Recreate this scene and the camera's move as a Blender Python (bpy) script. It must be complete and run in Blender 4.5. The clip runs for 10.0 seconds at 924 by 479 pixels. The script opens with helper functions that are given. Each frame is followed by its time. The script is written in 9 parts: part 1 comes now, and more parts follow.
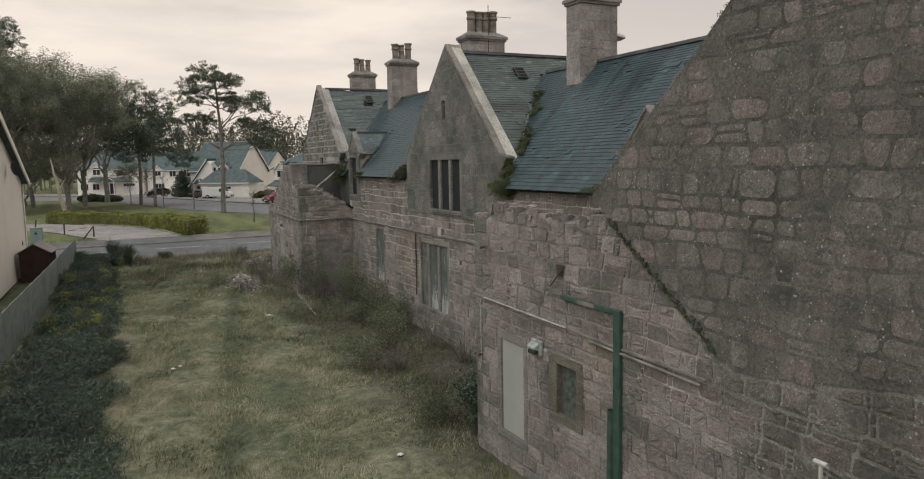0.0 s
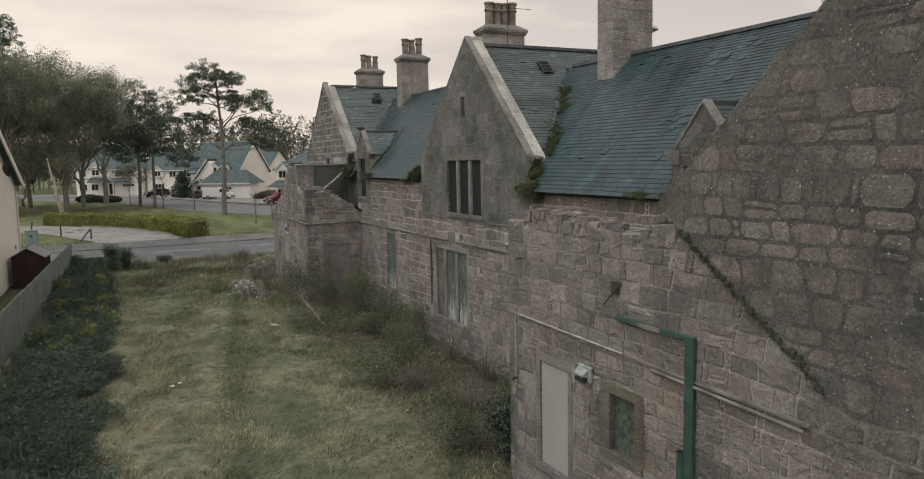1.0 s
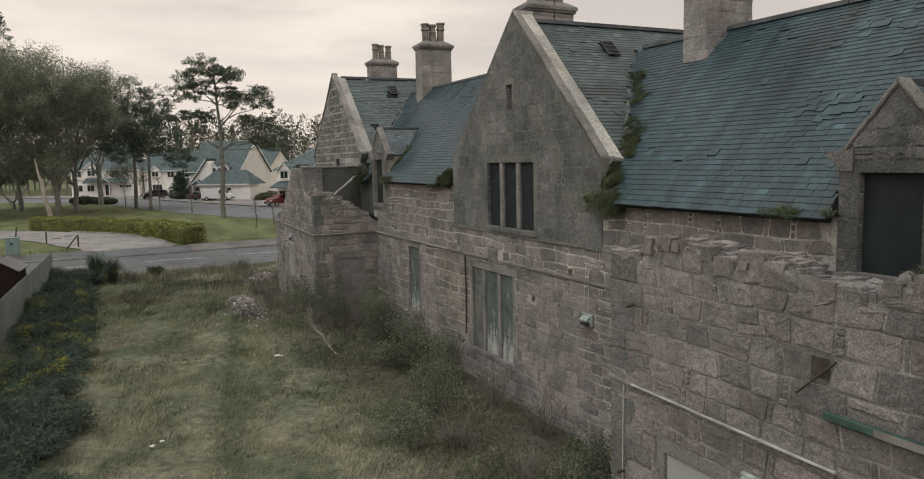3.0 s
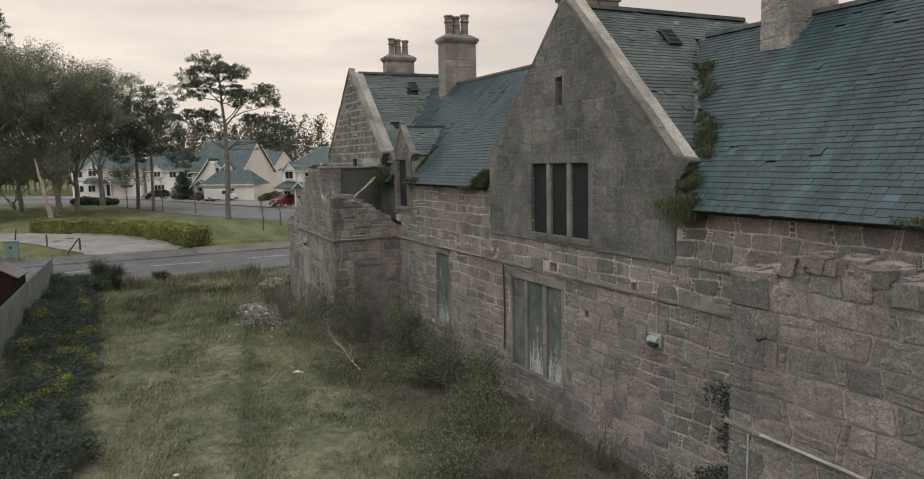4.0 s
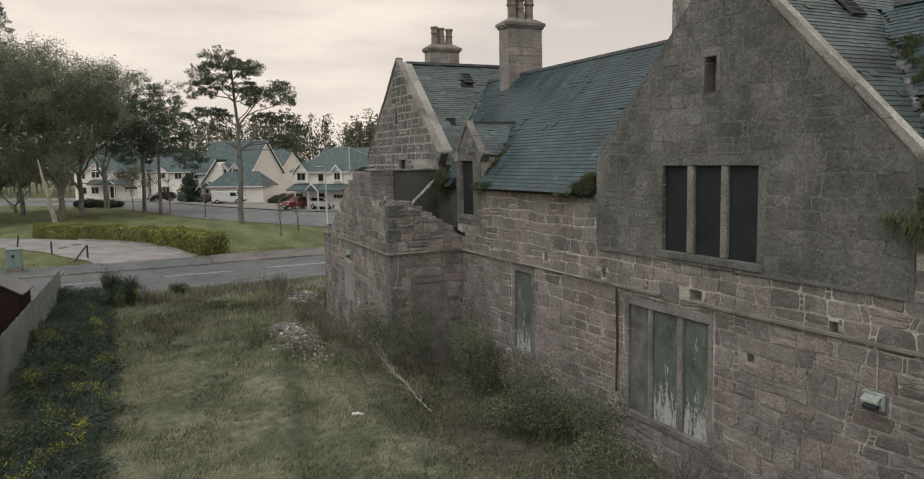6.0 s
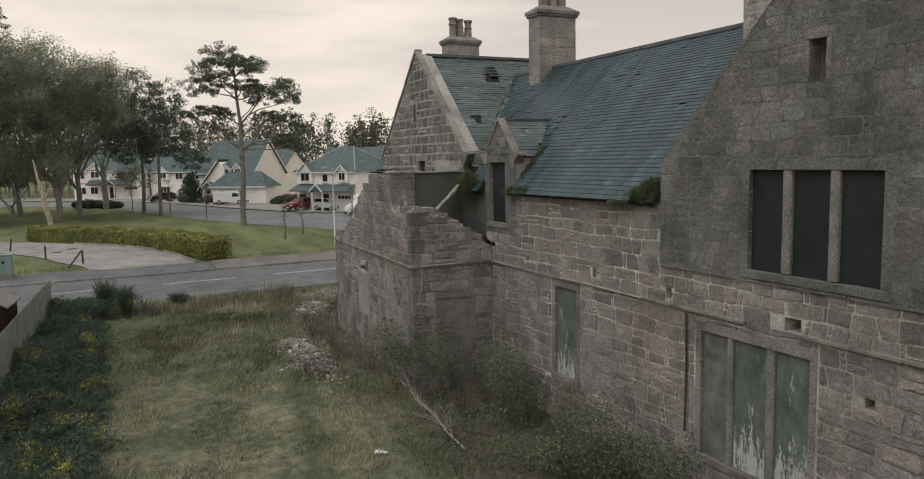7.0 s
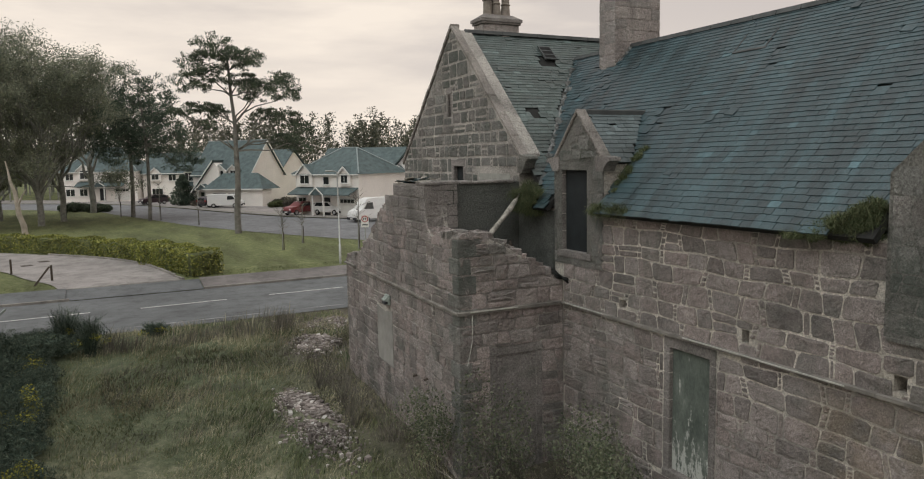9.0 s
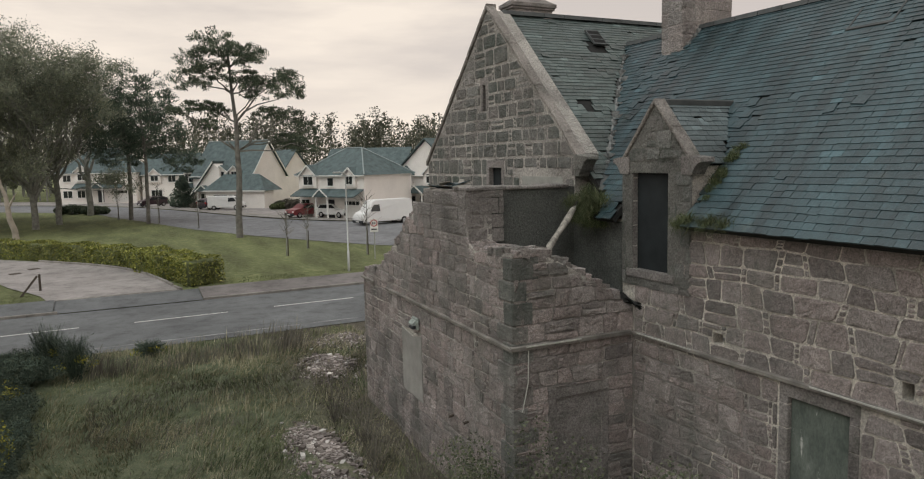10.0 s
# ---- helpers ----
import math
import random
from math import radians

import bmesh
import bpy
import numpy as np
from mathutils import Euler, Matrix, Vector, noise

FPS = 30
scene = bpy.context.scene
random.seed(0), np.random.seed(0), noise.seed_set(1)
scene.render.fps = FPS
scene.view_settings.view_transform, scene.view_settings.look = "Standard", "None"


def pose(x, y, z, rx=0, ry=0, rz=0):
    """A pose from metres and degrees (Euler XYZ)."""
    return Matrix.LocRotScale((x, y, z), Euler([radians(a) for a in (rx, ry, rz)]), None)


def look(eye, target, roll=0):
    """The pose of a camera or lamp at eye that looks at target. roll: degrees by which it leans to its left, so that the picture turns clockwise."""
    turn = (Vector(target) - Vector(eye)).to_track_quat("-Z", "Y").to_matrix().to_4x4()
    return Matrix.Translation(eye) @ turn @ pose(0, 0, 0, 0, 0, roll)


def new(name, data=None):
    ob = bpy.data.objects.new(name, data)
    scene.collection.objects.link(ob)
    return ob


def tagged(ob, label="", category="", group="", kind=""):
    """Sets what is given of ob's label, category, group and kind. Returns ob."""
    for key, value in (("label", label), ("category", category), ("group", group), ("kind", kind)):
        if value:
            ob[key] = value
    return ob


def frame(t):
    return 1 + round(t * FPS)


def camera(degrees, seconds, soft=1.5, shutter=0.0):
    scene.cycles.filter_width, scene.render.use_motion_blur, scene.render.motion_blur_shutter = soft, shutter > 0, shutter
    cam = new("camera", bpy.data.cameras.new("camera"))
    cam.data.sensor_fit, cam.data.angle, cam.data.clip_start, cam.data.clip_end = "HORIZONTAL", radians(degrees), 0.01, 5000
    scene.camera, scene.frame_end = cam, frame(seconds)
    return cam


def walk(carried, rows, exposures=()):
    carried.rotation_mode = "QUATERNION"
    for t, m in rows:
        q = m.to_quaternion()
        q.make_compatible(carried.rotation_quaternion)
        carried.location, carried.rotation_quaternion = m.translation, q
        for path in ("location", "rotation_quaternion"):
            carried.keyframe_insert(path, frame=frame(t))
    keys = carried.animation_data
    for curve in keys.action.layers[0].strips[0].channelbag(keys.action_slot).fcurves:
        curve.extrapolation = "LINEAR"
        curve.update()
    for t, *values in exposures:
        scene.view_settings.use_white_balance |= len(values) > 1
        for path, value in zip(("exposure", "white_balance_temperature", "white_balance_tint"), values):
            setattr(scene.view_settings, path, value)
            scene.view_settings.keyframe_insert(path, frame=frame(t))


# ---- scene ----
cam = camera(64.8, 10.0, 1.1)
PATH = [
    (0, (0.648, 0.28, 6.864), (1.52, 2.067, 6.648), -1.1),
    (0.5, (0.607, 1.125, 6.873), (1.48, 2.911, 6.657), -1.1),
    (1, (0.821, 2.183, 6.897), (1.693, 3.97, 6.681), -1.1),
    (1.5, (1.119, 3.342, 6.92), (1.991, 5.129, 6.704), -1.1),
    (2, (1.42, 4.514, 6.961), (2.291, 6.301, 6.744), -1.2),
    (2.5, (1.676, 5.614, 6.985), (2.547, 7.402, 6.767), -1.2),
    (4, (1.539, 8.936, 7.044), (2.408, 10.724, 6.825), -1.2),
    (4.5, (1.169, 9.925, 7.04), (2.04, 11.712, 6.822), -1.2),
    (5, (0.983, 10.98, 7.061), (1.852, 12.768, 6.843), -1.2),
    (5.5, (0.938, 12.155, 7.068), (1.807, 13.943, 6.852), -1.2),
    (7, (1.301, 15.977, 7.183), (2.167, 17.767, 6.965), -1.2),
    (7.5, (1.447, 17.322, 7.185), (2.311, 19.112, 6.97), -1.1),
    (8, (1.688, 18.763, 7.235), (2.554, 20.553, 7.021), -1.2),
    (8.5, (2.032, 20.234, 7.277), (2.902, 22.022, 7.062), -1.1),
    (9, (2.548, 21.804, 7.342), (3.419, 23.592, 7.125), -1.1),
    (9.5, (2.897, 23.299, 7.402), (3.767, 25.086, 7.184), -1.2),
    (10, (2.954, 24.718, 7.371), (3.823, 26.506, 7.155), -1.2),
]
walk(cam, [(t, look(eye, target, roll)) for t, eye, target, roll in PATH])

# ---- light ----
SKY = bpy.data.worlds.new("evening_sky")
scene.world = SKY
SKY.use_nodes = True
wn, wl = SKY.node_tree.nodes, SKY.node_tree.links
wn.clear()
w_out = wn.new("ShaderNodeOutputWorld")
w_bg = wn.new("ShaderNodeBackground")
w_bg.inputs["Strength"].default_value = 1.13
w_geo = wn.new("ShaderNodeTexCoord")
w_map = wn.new("ShaderNodeMapping")
w_map.inputs["Scale"].default_value = (1.0, 1.0, 5.2)
w_noise = wn.new("ShaderNodeTexNoise")
w_noise.inputs["Scale"].default_value = 2.1
w_noise.inputs["Detail"].default_value = 6.0
w_noise.inputs["Roughness"].default_value = 0.52
w_ramp = wn.new("ShaderNodeValToRGB")
w_ramp.color_ramp.elements[0].position = 0.40
w_ramp.color_ramp.elements[0].color = (0.5, 0.456, 0.442, 1)
w_ramp.color_ramp.elements[1].position = 0.60
w_ramp.color_ramp.elements[1].color = (0.87, 0.78, 0.69, 1)
w_nish = wn.new("ShaderNodeTexSky")
w_nish.sky_type = "NISHITA"
w_nish.sun_disc = False
w_nish.sun_elevation = radians(66)
w_nish.sun_rotation = radians(-100)
w_scale = wn.new("ShaderNodeVectorMath")
w_scale.operation = "SCALE"
w_scale.inputs["Scale"].default_value = 0.06
w_mix = wn.new("ShaderNodeMixRGB")
w_mix.inputs["Fac"].default_value = 0.9
wl.new(w_geo.outputs["Generated"], w_map.inputs["Vector"])
wl.new(w_map.outputs["Vector"], w_noise.inputs["Vector"])
wl.new(w_noise.outputs["Fac"], w_ramp.inputs["Fac"])
wl.new(w_nish.outputs["Color"], w_scale.inputs[0])
wl.new(w_scale.outputs["Vector"], w_mix.inputs["Color1"])
w_sep = wn.new("ShaderNodeSeparateXYZ")
wl.new(w_geo.outputs["Generated"], w_sep.inputs[0])
w_hor = wn.new("ShaderNodeMapRange")
w_hor.inputs["From Min"].default_value = 0.0
w_hor.inputs["From Max"].default_value = 0.30
w_hor.inputs["To Min"].default_value = 0.7
w_hor.inputs["To Max"].default_value = 0.0
wl.new(w_sep.outputs["Z"], w_hor.inputs["Value"])
w_warm = wn.new("ShaderNodeMixRGB")
w_warm.inputs["Color2"].default_value = (0.9, 0.79, 0.69, 1)
w_big = wn.new("ShaderNodeTexNoise")
w_big.inputs["Scale"].default_value = 0.9
w_big.inputs["Detail"].default_value = 3.0
w_bigmap = wn.new("ShaderNodeMapping")
w_bigmap.inputs["Scale"].default_value = (1.0, 1.0, 2.6)
w_tint = wn.new("ShaderNodeValToRGB")
w_tint.color_ramp.elements[0].position = 0.38
w_tint.color_ramp.elements[0].color = (0.9, 0.88, 0.9, 1)
w_tint.color_ramp.elements[1].position = 0.62
w_tint.color_ramp.elements[1].color = (1.06, 1.045, 1.01, 1)
w_cloud = wn.new("ShaderNodeMixRGB")
w_cloud.blend_type = "MULTIPLY"
w_cloud.inputs["Fac"].default_value = 1.0
wl.new(w_geo.outputs["Generated"], w_bigmap.inputs["Vector"])
wl.new(w_bigmap.outputs["Vector"], w_big.inputs["Vector"])
wl.new(w_big.outputs["Fac"], w_tint.inputs["Fac"])
wl.new(w_ramp.outputs["Color"], w_cloud.inputs["Color1"])
wl.new(w_tint.outputs["Color"], w_cloud.inputs["Color2"])
wl.new(w_hor.outputs["Result"], w_warm.inputs["Fac"])
wl.new(w_cloud.outputs["Color"], w_warm.inputs["Color1"])
wl.new(w_warm.outputs["Color"], w_mix.inputs["Color2"])
wl.new(w_mix.outputs["Color"], w_bg.inputs["Color"])
wl.new(w_bg.outputs["Background"], w_out.inputs["Surface"])

sun_data = bpy.data.lights.new("sun", "SUN")
sun_data.energy = 1.9
sun_data.angle = radians(80)
sun_data.color = (0.89, 0.985, 0.99)
sun = new("sun", sun_data)
sun.matrix_world = look((-24, -8, 58), (0, 0, 0))
scene.view_settings.exposure = 0.0


# ---- materials ----
def mat(name, build, rough=0.85, metal=0.0, spec=0.3):
    m = bpy.data.materials.new(name)
    m.use_nodes = True
    nt = m.node_tree
    nt.nodes.clear()
    out = nt.nodes.new("ShaderNodeOutputMaterial")
    bs = nt.nodes.new("ShaderNodeBsdfPrincipled")
    bs.inputs["Roughness"].default_value = rough
    bs.inputs["Metallic"].default_value = metal
    bs.inputs["Specular IOR Level"].default_value = spec
    nt.links.new(bs.outputs[0], out.inputs["Surface"])
    build(nt, bs)
    return m


def coords(nt, local=False):
    if local:
        return nt.nodes.new("ShaderNodeTexCoord").outputs["Object"]
    return nt.nodes.new("ShaderNodeNewGeometry").outputs["Position"]


def noise_fac(nt, scale, detail=4.0, rough=0.55, vec=None, stretch=None):
    n = nt.nodes.new("ShaderNodeTexNoise")
    n.inputs["Scale"].default_value = scale
    n.inputs["Detail"].default_value = detail
    n.inputs["Roughness"].default_value = rough
    v = vec if vec is not None else coords(nt)
    if stretch:
        mp = nt.nodes.new("ShaderNodeMapping")
        mp.inputs["Scale"].default_value = stretch
        nt.links.new(v, mp.inputs["Vector"])
        v = mp.outputs["Vector"]
    nt.links.new(v, n.inputs["Vector"])
    return n.outputs["Fac"]


def ramp(nt, fac, stops):
    r = nt.nodes.new("ShaderNodeValToRGB")
    e = r.color_ramp.elements
    while len(e) < len(stops):
        e.new(0.5)
    for i, (p, c) in enumerate(stops):
        e[i].position = p
        e[i].color = (*c, 1) if len(c) == 3 else (c[0], c[0], c[0], 1)
    nt.links.new(fac, r.inputs["Fac"])
    return r.outputs["Color"]


def mix(nt, fac, a, b, mode="MIX"):
    n = nt.nodes.new("ShaderNodeMixRGB")
    n.blend_type = mode
    for key, v in (("Fac", fac), ("Color1", a), ("Color2", b)):
        if isinstance(v, (int, float)):
            n.inputs[key].default_value = v
        elif isinstance(v, tuple):
            n.inputs[key].default_value = (*v, 1)
        else:
            nt.links.new(v, n.inputs[key])
    return n.outputs["Color"]


def random_each(nt):
    """A random number for every piece: by object and, in joined meshes, by island."""
    a = nt.nodes.new("ShaderNodeObjectInfo").outputs["Random"]
    b = nt.nodes.new("ShaderNodeNewGeometry").outputs["Random Per Island"]
    s = nt.nodes.new("ShaderNodeMath")
    s.operation = "ADD"
    nt.links.new(a, s.inputs[0])
    nt.links.new(b, s.inputs[1])
    f = nt.nodes.new("ShaderNodeMath")
    f.operation = "FRACT"
    nt.links.new(s.outputs[0], f.inputs[0])
    return f.outputs[0]


def bump(nt, bs, fac, strength=0.5, dist=0.02):
    b = nt.nodes.new("ShaderNodeBump")
    b.inputs["Strength"].default_value = strength
    b.inputs["Distance"].default_value = dist
    nt.links.new(fac, b.inputs["Height"])
    nt.links.new(b.outputs[0], bs.inputs["Normal"])


def plain(name, c, var=0.25, scale=6.0, rough=0.8, metal=0.0, spec=0.3, grain=60.0, bumpy=0.15, local=False):
    """Paint, metal and the like: a base colour with stains at two sizes."""
    def build(nt, bs):
        v = coords(nt, local)
        big = noise_fac(nt, scale, 4, 0.6, v)
        col = ramp(nt, big, [(0.3, tuple(x * (1 - var) for x in c)), (0.7, tuple(min(1, x * (1 + var * 0.6)) for x in c))])
        fine = noise_fac(nt, grain, 3, 0.6, v)
        nt.links.new(mix(nt, 0.35, col, ramp(nt, fine, [(0.3, (0.6,)), (0.7, (1.15,))]), "MULTIPLY"), bs.inputs["Base Color"])
        bump(nt, bs, fine, bumpy, 0.01)
    return mat(name, build, rough, metal, spec)


def rust_stain(nt, col, v):
    """Two old ochre stains on the house: beside the big window and beside the small one."""
    sep = nt.nodes.new("ShaderNodeSeparateXYZ")
    nt.links.new(v, sep.inputs[0])
    patch = noise_fac(nt, 1.9, 5, 0.65, v)
    for y, half, x, z in ((27.9, 1.3, 11.7, 2.9), (10.75, 0.62, 8.4, 2.9)):
        fall = None
        for axis, c, w in ((1, y, half), (0, x, 0.5), (2, z, 1.5)):
            a = nt.nodes.new("ShaderNodeMath")
            a.operation = "SUBTRACT"
            a.inputs[1].default_value = c
            nt.links.new(sep.outputs[axis], a.inputs[0])
            b = nt.nodes.new("ShaderNodeMath")
            b.operation = "ABSOLUTE"
            nt.links.new(a.outputs[0], b.inputs[0])
            m = nt.nodes.new("ShaderNodeMapRange")
            m.inputs["From Min"].default_value = w * 0.5
            m.inputs["From Max"].default_value = w
            m.inputs["To Min"].default_value = 1.0
            m.inputs["To Max"].default_value = 0.0
            nt.links.new(b.outputs[0], m.inputs["Value"])
            fall = m.outputs["Result"] if fall is None else mix(nt, 1.0, fall, m.outputs["Result"], "MULTIPLY")
        mask = mix(nt, 1.0, fall, ramp(nt, patch, [(0.38, (0.0,)), (0.55, (0.75,))]), "MULTIPLY")
        col = mix(nt, mask, col, mix(nt, 0.32, col, (0.3, 0.23, 0.12)))
    return col


def build_stone(light, pink, dark, lichen=0.0, wash=0.0, spots=0.0, rust=False, blot=0.0, relief=0.1):
    def build(nt, bs):
        r = random_each(nt)
        each = ramp(nt, r, [(0.0, dark), (0.16, tuple(x * 0.75 for x in light)), (0.3, light), (0.5, pink), (0.66, tuple(x * 0.72 for x in pink)), (0.74, tuple(x * 1.12 for x in light)), (0.9, pink), (1.0, dark)])
        v = coords(nt)
        stain = noise_fac(nt, 1.1, 5, 0.6, v)
        col = mix(nt, 0.75, each, ramp(nt, stain, [(0.32, (0.62,)), (0.68, (1.2,))]), "MULTIPLY")
        # strong tone contrast: the stone's own mottling plus painted-in shading of its rough relief
        mid = noise_fac(nt, 11, 8, 0.85, v)
        col = mix(nt, 0.8, col, ramp(nt, mid, [(0.38, (0.6,)), (0.5, (1.0,)), (0.62, (1.38,))]), "MULTIPLY")
        grain = noise_fac(nt, 46, 6, 0.85, v)
        col = mix(nt, 0.8, col, ramp(nt, grain, [(0.4, (0.46,)), (0.6, (1.5,))]), "MULTIPLY")
        if wash:
            w = noise_fac(nt, 2.3, 6, 0.65, v)
            col = mix(nt, ramp(nt, w, [(0.38, (0.0,)), (0.62, (wash,))]), col, tuple(x * 0.88 for x in light))
        if spots:
            s2 = noise_fac(nt, 26, 5, 0.75, v)
            col = mix(nt, ramp(nt, s2, [(0.62, (0.0,)), (0.7, (spots,))]), col, (0.36, 0.35, 0.32))
        run = noise_fac(nt, 0.9, 5, 0.6, v, (1.6, 1.6, 0.22))
        col = mix(nt, ramp(nt, run, [(0.54, (0.0,)), (0.74, (0.5,))]), col, (0.055, 0.064, 0.052))
        if rust:
            col = rust_stain(nt, col, v)
        if blot:
            bl = noise_fac(nt, 0.75, 6, 0.7, v)
            col = mix(nt, ramp(nt, bl, [(0.47, (0.0,)), (0.64, (blot,))]), col, (0.06, 0.08, 0.065))
        if lichen:
            vor = nt.nodes.new("ShaderNodeTexVoronoi")
            vor.inputs["Scale"].default_value = 12.0
            nt.links.new(v, vor.inputs["Vector"])
            n2 = noise_fac(nt, 1.3, 4, 0.7, v)
            d = mix(nt, 0.6, vor.outputs["Distance"], n2, "ADD")
            col = mix(nt, ramp(nt, d, [(0.4, (lichen,)), (0.425, (0.0,))]), col, (0.56, 0.56, 0.52))
        nt.links.new(col, bs.inputs["Base Color"])
        rel = mix(nt, 0.5, noise_fac(nt, 13, 9, 0.78, v), noise_fac(nt, 5.5, 5, 0.7, v))
        bump(nt, bs, rel, 1.0, relief)
    return build


STONE = mat("granite_rubble", build_stone((0.33, 0.295, 0.28), (0.36, 0.304, 0.286), (0.215, 0.19, 0.18), wash=0.12, spots=0.45, rust=True, blot=0.4), 0.9)
STONE_NEAR = mat("granite_lichened", build_stone((0.335, 0.302, 0.28), (0.372, 0.302, 0.28), (0.26, 0.228, 0.21), lichen=0.95, wash=0.5, spots=0.4, blot=0.6, relief=0.2), 0.9)
STONE_DARK = mat("granite_smeared", build_stone((0.24, 0.238, 0.222), (0.258, 0.238, 0.222), (0.165, 0.162, 0.15), wash=0.35, blot=0.65, spots=0.3, relief=0.14), 0.92)


def build_mortar(c, moss=0.3, warm=0.0, fade=0.0, specks=0.0, bare=0.4, repointed=None, relief=0.07):
    def build(nt, bs):
        v = coords(nt)
        big = noise_fac(nt, 0.8, 5, 0.65, v)
        col = ramp(nt, big, [(0.3, tuple(x * 0.5 for x in c)), (0.55, c), (0.75, tuple(x * 1.25 for x in c))])
        fine = noise_fac(nt, 28, 6, 0.7, v)
        col = mix(nt, 0.7, col, ramp(nt, fine, [(0.38, (0.5,)), (0.62, (1.35,))]), "MULTIPLY")
        m2 = noise_fac(nt, 1.7, 5, 0.7, v)
        col = mix(nt, ramp(nt, m2, [(0.56, (0.0,)), (0.7, (moss,))]), col, (0.056, 0.072, 0.05))
        if fade:
            m4 = noise_fac(nt, 0.42, 5, 0.6, v)
            if repointed is not None:
                # newer pointing above a level
                up = nt.nodes.new("ShaderNodeSeparateXYZ")
                nt.links.new(v, up.inputs[0])
                lift = nt.nodes.new("ShaderNodeMapRange")
                lift.inputs["From Min"].default_value = repointed
                lift.inputs["From Max"].default_value = repointed + 0.3
                lift.inputs["To Max"].default_value = 0.14
                nt.links.new(up.outputs["Z"], lift.inputs["Value"])
                m4 = mix(nt, 1.0, m4, lift.outputs["Result"], "ADD")
            col = mix(nt, ramp(nt, m4, [(bare, (fade,)), (bare + 0.14, (0.0,))]), col, (0.215, 0.2, 0.188))
        if warm:
            m3 = noise_fac(nt, 0.55, 3, 0.5, v)
            col = mix(nt, ramp(nt, m3, [(0.55, (0.0,)), (0.68, (warm,))]), col, (0.25, 0.2, 0.1))
        if warm:
            col = rust_stain(nt, col, v)
        if specks:
            vor = nt.nodes.new("ShaderNodeTexVoronoi")
            vor.inputs["Scale"].default_value = 12.0
            nt.links.new(v, vor.inputs["Vector"])
            d = mix(nt, 0.6, vor.outputs["Distance"], noise_fac(nt, 1.3, 4, 0.7, v), "ADD")
            col = mix(nt, ramp(nt, d, [(0.4, (specks,)), (0.425, (0.0,))]), col, (0.56, 0.56, 0.52))
        nt.links.new(col, bs.inputs["Base Color"])
        bump(nt, bs, noise_fac(nt, 14 if relief < 0.1 else 8, 8, 0.75, v), 1.0, relief)
    return build


MORTAR = mat("lime_mortar", build_mortar((0.66, 0.615, 0.55), warm=0.2, fade=0.85, bare=0.42, repointed=3.95), 0.95)
MORTAR_WING = mat("wing_mortar", build_mortar((0.56, 0.525, 0.48), 0.35, fade=0.9, bare=0.45), 0.95)
MORTAR_GABLE = mat("gable_pointing", build_mortar((0.44, 0.412, 0.378), 0.3), 0.95)
MORTAR_NEAR = mat("cement_pointing", build_mortar((0.205, 0.193, 0.178), 0.6, specks=0.95, relief=0.1), 0.95)
MORTAR_DULL = mat("weathered_pointing", build_mortar((0.34, 0.32, 0.296), 0.55, specks=0.8), 0.95)
HARL = mat("stained_harling", build_mortar((0.222, 0.217, 0.197), 0.75, relief=0.14), 0.95)
DRESSED = mat("dressed_granite", build_mortar((0.285, 0.262, 0.247), 0.35), 0.9)
COPING = mat("coping_stone", build_mortar((0.31, 0.282, 0.258), 0.6), 0.9)
TAN_STONE = mat("ochre_sandstone", build_mortar((0.215, 0.192, 0.155), 0.5), 0.9)


CHIMNEY_STONE = mat("pale_chimney_granite", build_stone((0.35, 0.325, 0.308), (0.375, 0.332, 0.312), (0.29, 0.265, 0.25), wash=0.3, spots=0.3), 0.9)


def build_slate(base):
    def build(nt, bs):
        r = random_each(nt)
        v = coords(nt)
        shade = lambda k: tuple(c * k for c in base)
        each = ramp(nt, r, [(0.0, shade(0.74)), (0.4, shade(0.93)), (0.9, shade(1.1)), (0.98, shade(1.25)), (1.0, shade(1.9))])
        big = noise_fac(nt, 0.9, 6, 0.65, v, (0.35, 2.6, 0.35))
        col = mix(nt, 0.9, each, ramp(nt, big, [(0.34, (0.55,)), (0.66, (1.75,))]), "MULTIPLY")
        moss = noise_fac(nt, 1.4, 6, 0.7, v)
        col = mix(nt, ramp(nt, moss, [(0.6, (0.0,)), (0.8, (0.4,))]), col, (0.12, 0.13, 0.095))
        fine = noise_fac(nt, 25, 4, 0.6, v)
        col = mix(nt, 0.6, col, ramp(nt, fine, [(0.3, (0.55,)), (0.7, (1.3,))]), "MULTIPLY")
        speck = noise_fac(nt, 48, 4, 0.8, v, (1, 0.45, 1))
        col = mix(nt, ramp(nt, speck, [(0.62, (0.0,)), (0.7, (0.6,))]), col, (0.25, 0.27, 0.265))
        nt.links.new(col, bs.inputs["Base Color"])
        nt.links.new(ramp(nt, big, [(0.3, (0.34,)), (0.7, (0.52,))]), bs.inputs["Roughness"])
        bump(nt, bs, fine, 0.5, 0.014)
    return build


